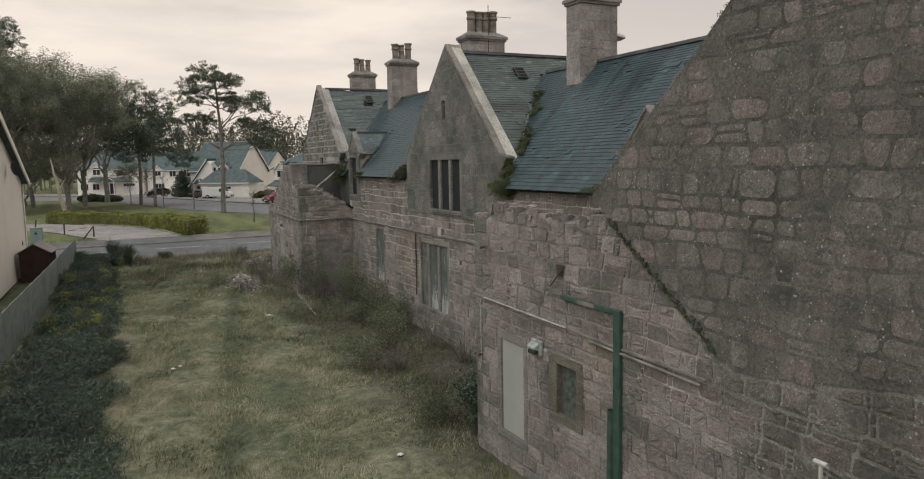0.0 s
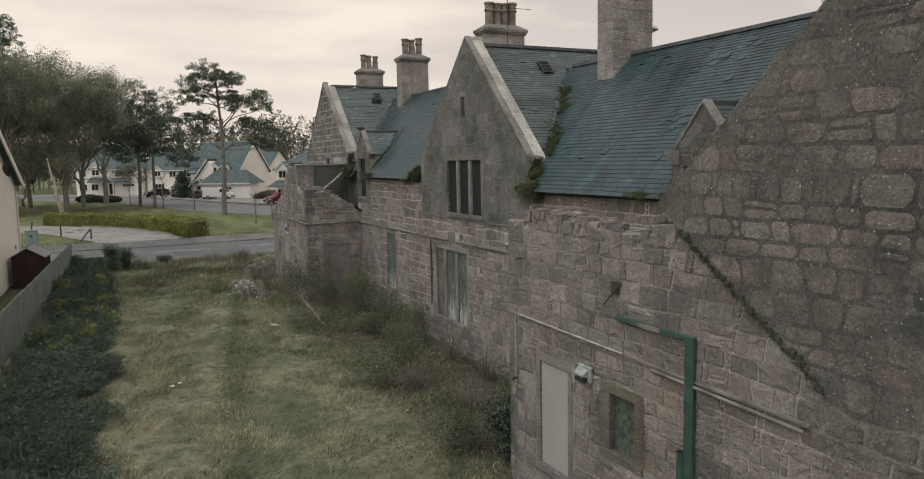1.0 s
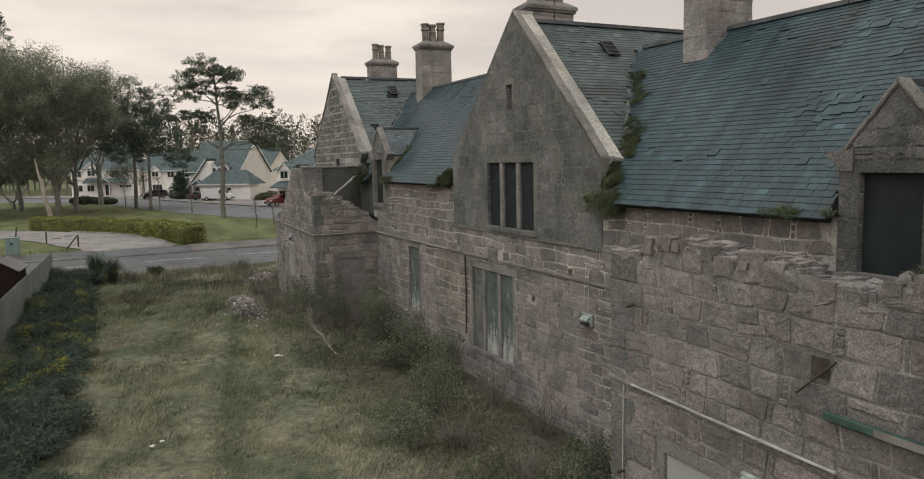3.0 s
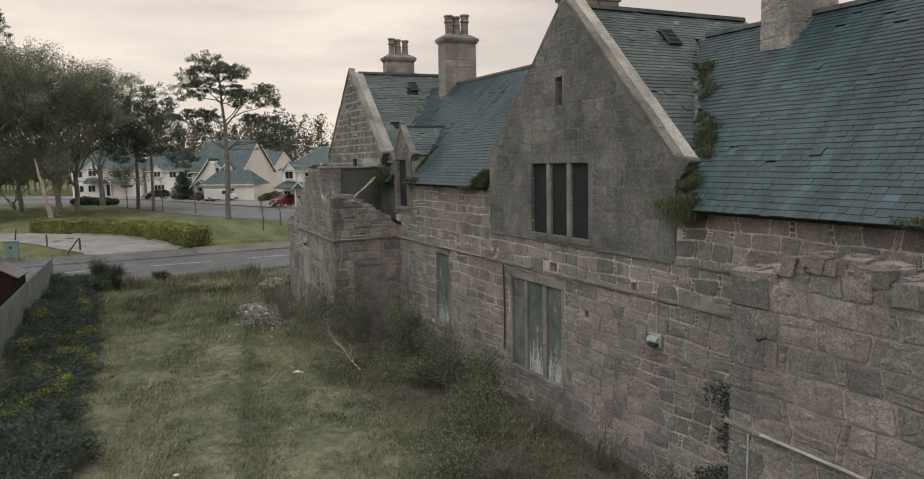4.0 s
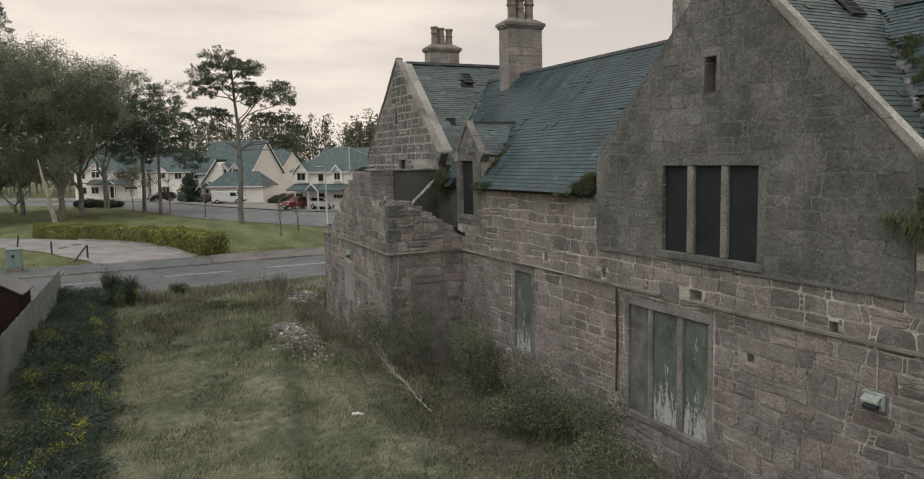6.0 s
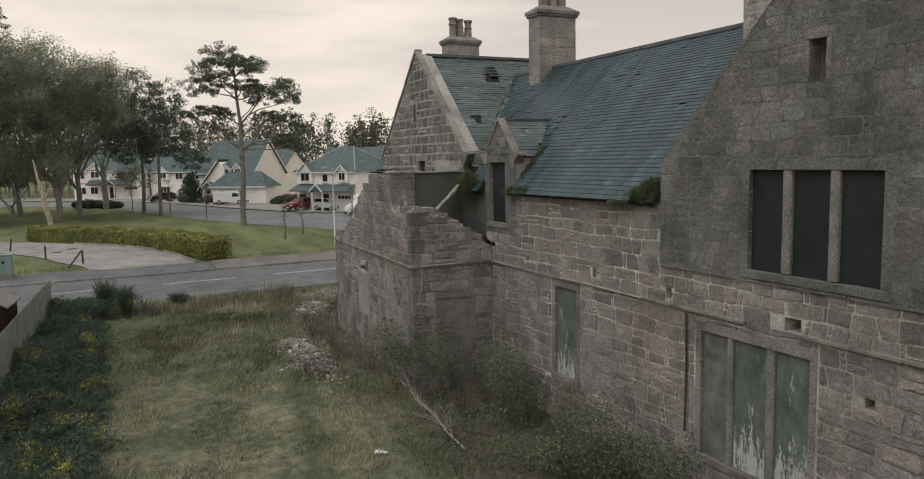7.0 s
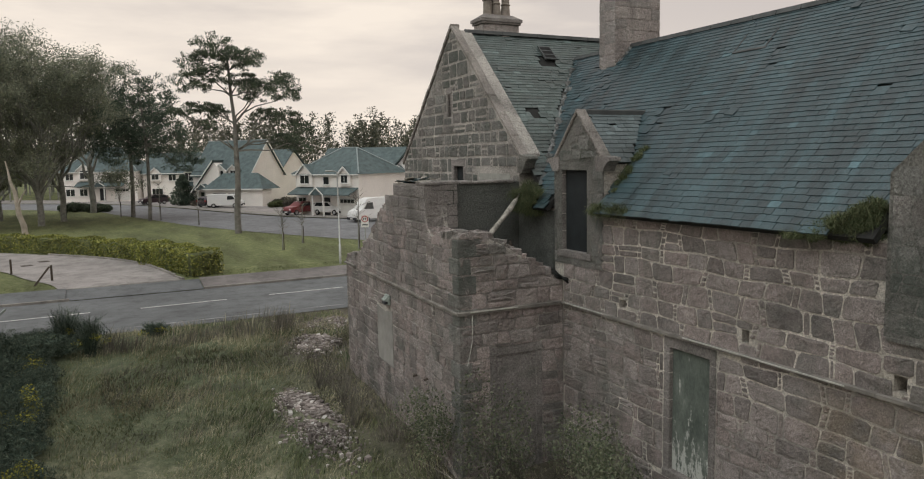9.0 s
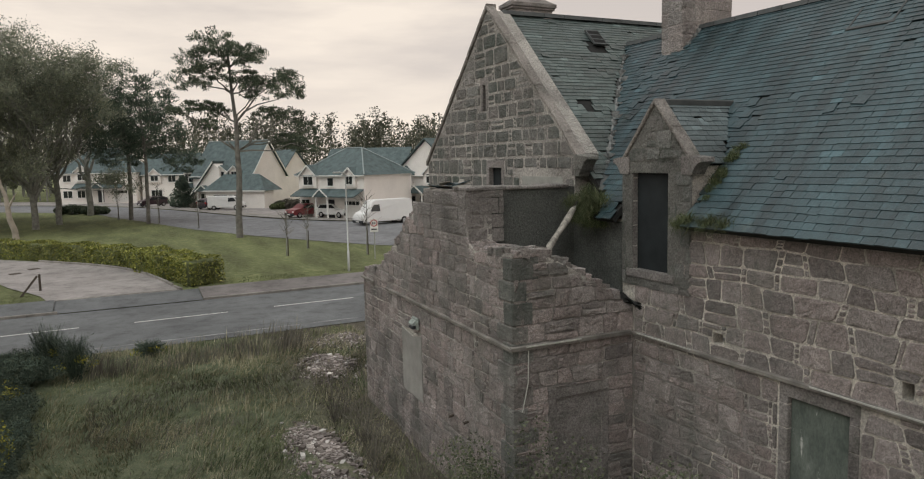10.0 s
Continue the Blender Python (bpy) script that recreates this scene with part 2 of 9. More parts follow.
SLATE = mat("blue_grey_slate", build_slate((0.024, 0.047, 0.054)), 0.45, 0, 0.55)
SLATE_OLD = mat("mossy_grey_slate", build_slate((0.062, 0.082, 0.078)), 0.5, 0, 0.5)
SLATE_PALE = mat("bleached_slate", build_slate((0.075, 0.098, 0.102)), 0.5, 0, 0.5)
LEAD = plain("dark_ridge_lead", (0.085, 0.09, 0.09), 0.4, 2.0, 0.75, 0.1)
SOOT = mat("sooted_harling", build_mortar((0.115, 0.12, 0.11), 0.9), 0.95)
DARK_WOOD = plain("sarking_boards", (0.021, 0.021, 0.02), 0.4, 4.0, 0.9)
OLD_TIMBER = plain("weathered_timber", (0.28, 0.262, 0.23), 0.55, 9.0, 0.9, grain=45.0, bumpy=0.8)
BOARD = plain("grey_board", (0.37, 0.37, 0.345), 0.12, 0.8, 0.75)


def build_peeling(nt, bs):
    v = coords(nt)
    s = noise_fac(nt, 2.2, 7, 0.75, v, (1.5, 1.5, 0.8))
    col = ramp(nt, s, [(0.32, (0.062, 0.076, 0.066)), (0.5, (0.105, 0.124, 0.108)), (0.66, (0.155, 0.175, 0.155)), (0.76, (0.27, 0.285, 0.26))])
    # flaking white undercoat, most of it low on the boards
    sep = nt.nodes.new("ShaderNodeSeparateXYZ")
    nt.links.new(v, sep.inputs[0])
    low = nt.nodes.new("ShaderNodeMapRange")
    low.inputs["From Min"].default_value = 1.3
    low.inputs["From Max"].default_value = 2.9
    low.inputs["To Min"].default_value = 0.22
    low.inputs["To Max"].default_value = 0.0
    nt.links.new(sep.outputs["Z"], low.inputs["Value"])
    streak = mix(nt, 1.0, noise_fac(nt, 3.4, 6, 0.72, v, (1.0, 1.5, 0.32)), low.outputs["Result"], "ADD")
    chip = noise_fac(nt, 20, 5, 0.75, v, (1, 1, 0.7))
    streak = mix(nt, 0.3, streak, chip)
    col = mix(nt, ramp(nt, streak, [(0.585, (0.0,)), (0.64, (0.9,))]), col, (0.46, 0.475, 0.44))
    fine = noise_fac(nt, 40, 5, 0.7, v, (1, 1, 0.4))
    nt.links.new(mix(nt, 0.5, col, ramp(nt, fine, [(0.3, (0.6,)), (0.7, (1.2,))]), "MULTIPLY"), bs.inputs["Base Color"])
    bump(nt, bs, fine, 0.4, 0.01)


PEELING = mat("peeling_board", build_peeling, 0.8)
GREEN_PAINT = plain("green_pipe_paint", (0.05, 0.095, 0.075), 0.4, 5.0, 0.6)
WHITE_PAINT = plain("weathered_white_paint", (0.5, 0.49, 0.45), 0.35, 4.0, 0.7)
STRIP = plain("stained_wall_strip", (0.215, 0.2, 0.18), 0.5, 2.5, 0.8)
LAMP_BODY = plain("pale_lamp_casting", (0.33, 0.37, 0.34), 0.5, 9.0, 0.7)
POT_CLAY = plain("sooty_clay", (0.24, 0.21, 0.18), 0.45, 5.0, 0.85)
BLACK = plain("soot_black", (0.012, 0.012, 0.012), 0.2, 4.0, 0.9)
RUST = plain("rusted_iron", (0.07, 0.055, 0.045), 0.4, 8.0, 0.85)


def build_ground(nt, bs):
    v = coords(nt)
    a = noise_fac(nt, 0.35, 6, 0.65, v)
    b = noise_fac(nt, 3.2, 6, 0.7, v)
    straw = ramp(nt, b, [(0.35, (0.1, 0.097, 0.062)), (0.55, (0.215, 0.206, 0.138)), (0.7, (0.31, 0.297, 0.21))])
    green = ramp(nt, b, [(0.3, (0.045, 0.06, 0.033)), (0.5, (0.092, 0.11, 0.062)), (0.7, (0.155, 0.16, 0.1))])
    col = mix(nt, ramp(nt, a, [(0.42, (0.0,)), (0.56, (1.0,))]), green, straw)
    sep = nt.nodes.new("ShaderNodeSeparateXYZ")
    nt.links.new(v, sep.inputs[0])
    edge = noise_fac(nt, 0.5, 4, 0.6, v)

    def band(axis, lo, hi, wob):
        m1 = nt.nodes.new("ShaderNodeMath")
        m1.operation = "MULTIPLY_ADD"
        m1.inputs[1].default_value = wob
        nt.links.new(edge, m1.inputs[0])
        nt.links.new(sep.outputs[axis], m1.inputs[2])
        mr = nt.nodes.new("ShaderNodeMapRange")
        mr.inputs["From Min"].default_value = lo + wob * 0.5
        mr.inputs["From Max"].default_value = hi + wob * 0.5
        nt.links.new(m1.outputs[0], mr.inputs["Value"])
        return mr.outputs["Result"]
    # the trodden green track that runs up the yard
    tr = nt.nodes.new("ShaderNodeMath")
    tr.operation = "MULTIPLY_ADD"
    tr.inputs[1].default_value = -0.155
    nt.links.new(sep.outputs["Y"], tr.inputs[0])
    nt.links.new(sep.outputs["X"], tr.inputs[2])
    tw = nt.nodes.new("ShaderNodeMath")
    tw.operation = "MULTIPLY_ADD"
    tw.inputs[1].default_value = 0.9
    nt.links.new(edge, tw.inputs[0])
    nt.links.new(tr.outputs[0], tw.inputs[2])
    td = nt.nodes.new("ShaderNodeMath")
    td.operation = "SUBTRACT"
    td.inputs[1].default_value = 0.23 + 0.45
    nt.links.new(tw.outputs[0], td.inputs[0])
    ta = nt.nodes.new("ShaderNodeMath")
    ta.operation = "ABSOLUTE"
    nt.links.new(td.outputs[0], ta.inputs[0])
    col = mix(nt, ramp(nt, ta.outputs[0], [(0.1, (0.8,)), (0.42, (0.0,))]), col, mix(nt, 0.35, green, (0.06, 0.055, 0.04)))
    soil = ramp(nt, b, [(0.3, (0.055, 0.05, 0.036)), (0.7, (0.12, 0.105, 0.08))])
    col = mix(nt, band(1, 36.0, 44.0, 5.0), col, green)
    col = mix(nt, band(0, 6.6, 8.8, 2.0), col, soil)
    lawn = ramp(nt, b, [(0.25, (0.066, 0.08, 0.03)), (0.5, (0.116, 0.13, 0.054)), (0.7, (0.19, 0.2, 0.095))])
    lawn2 = mix(nt, 0.6, lawn, ramp(nt, noise_fac(nt, 0.5, 3, 0.5, v, (1, 0.25, 1)), [(0.36, (0.55,)), (0.64, (1.45,))]), "MULTIPLY")
    col = mix(nt, band(1, 61.5, 62.0, 0.2), col, lawn2)
    fine = noise_fac(nt, 22, 5, 0.75, v)
    col = mix(nt, 0.75, col, ramp(nt, fine, [(0.3, (0.5,)), (0.7, (1.3,))]), "MULTIPLY")
    nt.links.new(col, bs.inputs["Base Color"])
    bump(nt, bs, fine, 0.8, 0.05)


GROUND = mat("rough_grass_ground", build_ground, 0.95)


def build_asphalt(c):
    def build(nt, bs):
        v = coords(nt)
        big = noise_fac(nt, 0.4, 5, 0.6, v)
        col = ramp(nt, big, [(0.3, tuple(x * 0.75 for x in c)), (0.7, tuple(x * 1.2 for x in c))])
        stain = noise_fac(nt, 1.3, 7, 0.75, v)
        col = mix(nt, 0.75, col, ramp(nt, stain, [(0.36, (0.62,)), (0.5, (1.0,)), (0.68, (1.22,))]), "MULTIPLY")
        fine = noise_fac(nt, 60, 3, 0.7, v)
        nt.links.new(mix(nt, 0.6, col, ramp(nt, fine, [(0.3, (0.6,)), (0.7, (1.3,))]), "MULTIPLY"), bs.inputs["Base Color"])
        bump(nt, bs, fine, 0.3, 0.01)
    return build


ASPHALT = mat("worn_asphalt", build_asphalt((0.117, 0.121, 0.124)), 0.85)
STREET = mat("street_asphalt", build_asphalt((0.165, 0.168, 0.175)), 0.85)
PAVING = mat("pavement_asphalt", build_asphalt((0.15, 0.137, 0.132)), 0.85)
GRAVEL = mat("pale_drive_gravel", build_asphalt((0.255, 0.235, 0.225)), 0.9)
KERB = mat("kerb_concrete", build_asphalt((0.24, 0.225, 0.205)), 0.85)
LINE_PAINT = plain("road_line_paint", (0.55, 0.55, 0.52), 0.25, 3.0, 0.7)


# ---- mesh helpers ----
def part(name, data, material, parent=None, label="", kind="", at=None):
    """Links a bmesh or a mesh as one object, under a thing or a part if given."""
    if isinstance(data, bmesh.types.BMesh):
        me = bpy.data.meshes.new(name)
        data.to_mesh(me)
        data.free()
    else:
        me = data
    if material is not None and not me.materials:
        me.materials.append(material)
    ob = new(name, me)
    if at is not None:
        ob.matrix_basis = at
    if parent is not None:
        ob.parent = parent
    return tagged(ob, label, "", "", kind)


def thing(name, at, label, category, group="", kind=""):
    ob = new(name)
    ob.matrix_basis = at
    ob.empty_display_size = 0.2
    return tagged(ob, label, category, group, kind)


def mesh_np(name, verts, faces, material=None, smooth=False):
    """A mesh from arrays: verts (n, 3), faces (m, 3) or (m, 4)."""
    verts, faces = np.asarray(verts, dtype=np.float32), np.asarray(faces, dtype=np.int32)
    me = bpy.data.meshes.new(name)
    me.vertices.add(len(verts))
    me.vertices.foreach_set("co", verts.ravel())
    k = faces.shape[1]
    me.loops.add(faces.size)
    me.loops.foreach_set("vertex_index", faces.ravel())
    me.polygons.add(len(faces))
    me.polygons.foreach_set("loop_start", np.arange(0, faces.size, k, dtype=np.int32))
    me.polygons.foreach_set("use_smooth", np.full(len(faces), bool(smooth)))
    me.update(calc_edges=True)
    if material is not None:
        me.materials.append(material)
    return me


def add_box(bm, x0, x1, y0, y1, z0, z1, bevel=0.0):
    r = bmesh.ops.create_cube(bm, size=1, matrix=Matrix.LocRotScale(((x0 + x1) / 2, (y0 + y1) / 2, (z0 + z1) / 2), None, (abs(x1 - x0), abs(y1 - y0), abs(z1 - z0))))
    if bevel:
        es = {e for v in r["verts"] for e in v.link_edges}
        bmesh.ops.bevel(bm, geom=list(es), offset=bevel, segments=1, affect="EDGES")
    return bm


def box(x0, x1, y0, y1, z0, z1, bevel=0.0):
    return add_box(bmesh.new(), x0, x1, y0, y1, z0, z1, bevel)


def add_hexa(bm, pts):
    """Eight corners: four below, four above, both counter-clockwise seen from above."""
    v = [bm.verts.new(p) for p in pts]
    for f in ((3, 2, 1, 0), (4, 5, 6, 7), (0, 1, 5, 4), (1, 2, 6, 5), (2, 3, 7, 6), (3, 0, 4, 7)):
        bm.faces.new([v[i] for i in f])


def prism(poly, axis, lo, hi):
    """A flat outline of points (a, b) drawn out along an axis from lo to hi."""
    bm = bmesh.new()
    put = {"x": lambda a, b, c: (c, a, b), "y": lambda a, b, c: (a, c, b), "z": lambda a, b, c: (a, b, c)}[axis]
    n = len(poly)
    low = [bm.verts.new(put(a, b, lo)) for a, b in poly]
    high = [bm.verts.new(put(a, b, hi)) for a, b in poly]
    bm.faces.new(low)
    bm.faces.new(high[::-1])
    for i in range(n):
        bm.faces.new((low[i], high[i], high[(i + 1) % n], low[(i + 1) % n]))
    bmesh.ops.recalc_face_normals(bm, faces=bm.faces)
    return bm


def tube_arrays(path, radii, segs=7):
    """A tapered tube along a path."""
    path = [Vector(p) for p in path]
    verts, faces = [], []
    for i, p in enumerate(path):
        d = (path[min(i + 1, len(path) - 1)] - path[max(i - 1, 0)]).normalized()
        side = d.orthogonal().normalized()
        other = d.cross(side)
        for k in range(segs):
            a = 2 * math.pi * k / segs
            verts.append(p + (side * math.cos(a) + other * math.sin(a)) * radii[i])
    for i in range(len(path) - 1):
        for k in range(segs):
            a, b = i * segs + k, i * segs + (k + 1) % segs
            faces.append((a, b, b + segs, a + segs))
    return np.array(verts), np.array(faces)


def join_arrays(items):
    vs, fs, n = [], [], 0
    for v, f in items:
        vs.append(v)
        fs.append(f + n)
        n += len(v)
    return np.concatenate(vs), np.concatenate(fs)


def tube(name, path, radii, segs=8):
    v, f = tube_arrays(path, radii if isinstance(radii, (list, tuple)) else [radii] * len(path), segs)
    return mesh_np(name, v, f, None, True)


def lathe(profile, segs=14):
    """A turned shape from (radius, height) pairs."""
    v, f = [], []
    for r, z in profile:
        for k in range(segs):
            a = 2 * math.pi * k / segs
            v.append((r * math.cos(a), r * math.sin(a), z))
    for i in range(len(profile) - 1):
        for k in range(segs):
            a, b = i * segs + k, i * segs + (k + 1) % segs
            f.append((a, b, b + segs, a + segs))
    return np.array(v), np.array(f)


def smooth(a, b, x):
    u = np.clip((x - a) / (b - a), 0, 1)
    return u * u * (3 - 2 * u)


def land(x, y):
    """The height of the ground."""
    z = 0.018 * np.clip(np.asarray(y, dtype=float) - 15, -40, 40)
    z = z + 0.43 * smooth(60.8, 66, y) + 0.2 * smooth(66, 86, y) - 0.22 * smooth(90, 105, y)
    return z


# ---- walls of rough stone ----
def clip(poly, px, py, nx, ny):
    """The part of a polygon on the side of a line where (p - point) . n <= 0."""
    out = []
    for i, (ax, ay) in enumerate(poly):
        bx, by = poly[(i + 1) % len(poly)]
        da, db = (ax - px) * nx + (ay - py) * ny, (bx - px) * nx + (by - py) * ny
        if da <= 0:
            out.append((ax, ay))
        if da * db < 0:
            t = da / (da - db)
            out.append((ax + (bx - ax) * t, ay + (by - ay) * t))
    return out


def lay_rubble(inside, u0, u1, v0, v1, size, rng, pins=0.3, jitter=0.3, rects=(), top=None, aspect=1.5, courses=1.0):
    """Squared rubble in wavering courses, with columns of small pinnings; gives (outline, centre) pairs."""
    lines, v = [], v0
    while v < v1 + size:
        lines.append((v, rng.uniform(0, 6.28), rng.uniform(0, 6.28), 0.022 * jitter / 0.3 * courses))
        v += size * rng.uniform(0.74, 1.22)

    def at(k, u):
        z, p, q, a = lines[k]
        return z + a * (math.sin(u * 1.4 + p) + 0.7 * math.sin(u * 3.7 + q))
    cells = []
    for k in range(len(lines) - 1):
        u, lean = u0 - rng.uniform(0, 0.35), 0.0
        while u < u1:
            w = size * aspect * rng.uniform(0.6, 1.45)
            lean2 = rng.uniform(-0.045, 0.045) * jitter / 0.3
            m = u + w * rng.uniform(0.35, 0.65)
            b = u + w
            lo = [(u - lean, at(k, u)), (m, at(k, m) + rng.uniform(-0.012, 0.012)), (b - lean2, at(k, b))]
            hi = [(b + lean2, at(k + 1, b)), (m, at(k + 1, m) + rng.uniform(-0.012, 0.012)), (u + lean, at(k + 1, u))]
            if rng.random() < 0.14:
                t = rng.uniform(0.35, 0.65)
                cut = [(p[0] + (q[0] - p[0]) * t, p[1] + (q[1] - p[1]) * t) for p, q in zip(lo, hi[::-1])]
                cells += [lo + cut[::-1], cut + hi]
            else:
                cells.append(lo + hi)
            if rng.random() < pins:
                n, pw = rng.choice((1, 2, 3, 3, 4)), rng.uniform(0.06, 0.13)
                z0, z1 = at(k, b), at(k + 1, b)
                for i in range(n):
                    za, zb = z0 + (z1 - z0) * i / n, z0 + (z1 - z0) * (i + 1) / n
                    sh = lambda z: -lean2 + 2 * lean2 * (z - z0) / (z1 - z0)
                    cells.append([(b + sh(za), za), (b + pw + sh(za), za + rng.uniform(-0.01, 0.01)), (b + pw + sh(zb), zb), (b + sh(zb), zb + rng.uniform(-0.01, 0.01))])
                b += pw
            u, lean = b, lean2
    out = []
    for poly in cells:
        u, v = sum(q[0] for q in poly) / len(poly), sum(q[1] for q in poly) / len(poly)
        if not inside(u, v):
            continue
        poly = clip(poly, u0, 0, -1, 0)
        poly = clip(poly, u1, 0, 1, 0) if len(poly) > 2 else poly
        for r in rects:
            if len(poly) < 3:
                break
            best = max(((r[0] - u, (r[0], 0, 1, 0)), (u - r[1], (r[1], 0, -1, 0)), (r[2] - v, (0, r[2], 0, 1)), (v - r[3], (0, r[3], 0, -1))), key=lambda q: q[0])
            poly = clip(poly, *best[1])
        if top is not None and len(poly) > 2:
            t0, t1 = top(u - 0.05), top(u + 0.05)
            poly = clip(poly, u, (t0 + t1) / 2, -(t1 - t0) / 0.1, 1.0)
        if len(poly) < 3:
            continue
        us_, vs_ = [q[0] for q in poly], [q[1] for q in poly]
        if max(us_) - min(us_) < 0.045 or max(vs_) - min(vs_) < 0.045:
            continue
        out.append((poly, (sum(us_) / len(us_), sum(vs_) / len(vs_))))
    return out


def lay_blocks(inside, u0, u1, v0, v1, course, length, rng, gap=0.0):
    """Squared blocks in level courses."""
    out, v = [], v0
    while v < v1 - 0.08:
        h = min(rng.uniform(*course), v1 - v)
        u = u0 - rng.uniform(0, 0.3)
        while u < u1 - 0.04:
            w = rng.uniform(*length)
            a, b = max(u, u0), min(u + w, u1)
            if b - a > 0.05 and inside((a + b) / 2, v + h / 2):
                out.append(([(a, v), (b, v), (b, v + h), (a, v + h)], ((a + b) / 2, v + h / 2)))
            u += w
        v += h
    return out


def stone_mesh(poly, centre, gap, rng, round_=0.16):
    """Vertices (along, up, out) and faces of one rough stone from its outline."""
    cu, cv = centre
    ring = []
    n = len(poly)
    for i in range(n):
        a, b = poly[i], poly[(i + 1) % n]
        for t in (round_, 1 - round_):
            ring.append((a[0] + (b[0] - a[0]) * t, a[1] + (b[1] - a[1]) * t))
    wide = max(p[0] for p in poly) - min(p[0] for p in poly)
    high = max(p[1] for p in poly) - min(p[1] for p in poly)
    su, sv = max(0.5, 1 - gap / wide), max(0.5, 1 - gap / high)
    n = len(ring)
    v, f = [], []
    for scale, z, jz in ((1.0, -0.3, 0.0), (0.965, 0.75, 0.25), (0.6, 1.0, 0.4)):
        for u_, v_ in ring:
            sc = scale * (1 + rng.uniform(-0.025, 0.02))
            v.append(((u_ - cu) * sc * su, (v_ - cv) * sc * sv, z + rng.uniform(-jz, jz)))
    v.append((0, 0, 1.0 + rng.uniform(-0.4, 0.4)))
    for k in range(n):
        m = (k + 1) % n
        f += [(k, m, n + m), (k, n + m, n + k), (n + k, n + m, 2 * n + m), (n + k, 2 * n + m, 2 * n + k), (2 * n + k, 2 * n + m, 3 * n)]
    return np.array(v), np.array(f)


def set_stones(stones, place, normal, right, wall, material, depth, rng, near, piece="stone", gap=0.03, round_=0.16, flip=True):
    """The stones near the walk become pieces of their own, the others one joined mesh."""
    stones = sorted(stones, key=lambda s: near(s[1]))
    right, normal, up = np.array(right, float), np.array(normal, float), np.array((0, 0, 1.0))
    rest = []
    for i, (poly, c) in enumerate(stones):
        if flip:
            q = [(-a, b) for a, b in poly][::-1]
            v, f = stone_mesh(q, (-c[0], c[1]), gap, rng, round_)
        else:
            v, f = stone_mesh(poly, c, gap, rng, round_)
        d = depth * rng.uniform(0.6, 1.4)
        p = np.outer(v[:, 0], right) + np.outer(v[:, 1], up) + np.outer(v[:, 2] * d, normal)
        at = np.array(place(*c))
        if i < 290:
            ob = new(piece, mesh_np(piece, p, f, material))
            ob.matrix_basis = Matrix.Translation(at)
            ob.parent = wall
        else:
            rest.append((p + at, f))
    if rest:
        v, f = join_arrays(rest)
        part(piece + "work", mesh_np(piece + "work", v, f, material), None, wall, kind="stuff")


def wall_mesh(us, top, base, openings, put, thick):
    """A wall as columns between the given breaks, cut by openings (u0, u1, v0, v1); put(u, v, d) gives the place."""
    bm = bmesh.new()
    cuts = sorted(set([round(u, 4) for u in us] + [round(o[k], 4) for o in openings for k in (0, 1)]))
    for a, b in zip(cuts, cuts[1:]):
        mid = (a + b) / 2
        lo = base
        for o in sorted((o for o in openings if o[0] < mid < o[1]), key=lambda o: o[2]):
            if o[2] > lo:
                add_hexa(bm, [put(a, lo, 0), put(b, lo, 0), put(b, lo, thick), put(a, lo, thick), put(a, o[2], 0), put(b, o[2], 0), put(b, o[2], thick), put(a, o[2], thick)])
            lo = o[3]
        ta, tb = top(a + 1e-4), top(b - 1e-4)
        if min(ta, tb) > lo or max(ta, tb) > lo + 0.05:
            ta, tb = max(ta, lo + 0.01), max(tb, lo + 0.01)
            add_hexa(bm, [put(a, lo, 0), put(b, lo, 0), put(b, lo, thick), put(a, lo, thick), put(a, ta, 0), put(b, tb, 0), put(b, tb, thick), put(a, ta, thick)])
    bmesh.ops.remove_doubles(bm, verts=bm.verts, dist=0.0005)
    bmesh.ops.recalc_face_normals(bm, faces=bm.faces)
    return bm


def lerp_profile(points):
    xs, zs = [p[0] for p in points], [p[1] for p in points]
    return lambda u: float(np.interp(u, xs, zs))


def in_any(u, v, openings, pad=0.0):
    return any(o[0] - pad < u < o[1] + pad and o[2] - pad < v < o[3] + pad for o in openings)


XM, XE = 11.70, 8.40      # the faces of the main wall and of the extension
rng = random.Random(11)

house = thing("derelict_house", Matrix.Identity(4), "derelict pink granite house with gables and patched slate roofs", "house")

# the main front, with its windows and beam holes
MAIN_OPEN = [(24.16, 26.66, 1.20, 3.72), (30.94, 31.93, 1.50, 3.85), (22.97, 25.52, 5.08, 6.90), (24.03, 24.35, 8.32, 9.0),
             (34.48, 35.43, 5.30, 7.08), (12.89, 13.85, 5.20, 6.70)]
HOLES = [(18.12, 18.46, 3.98, 4.24), (21.28, 21.46, 4.03, 4.31), (24.36, 24.70, 4.12, 4.36), (27.52, 27.70, 4.2, 4.43), (30.1, 30.26, 4.3, 4.52),
         (23.0, 23.16, 3.2, 3.36), (33.2, 33.42, 4.32, 4.5)]


def g2_top(y):
    """The head of the middle gable; its far side has no slabs left."""
    return 10.83 - 1.0 * (23.95 - y) if y < 23.95 else 10.94 - 0.985 * (y - 23.95)


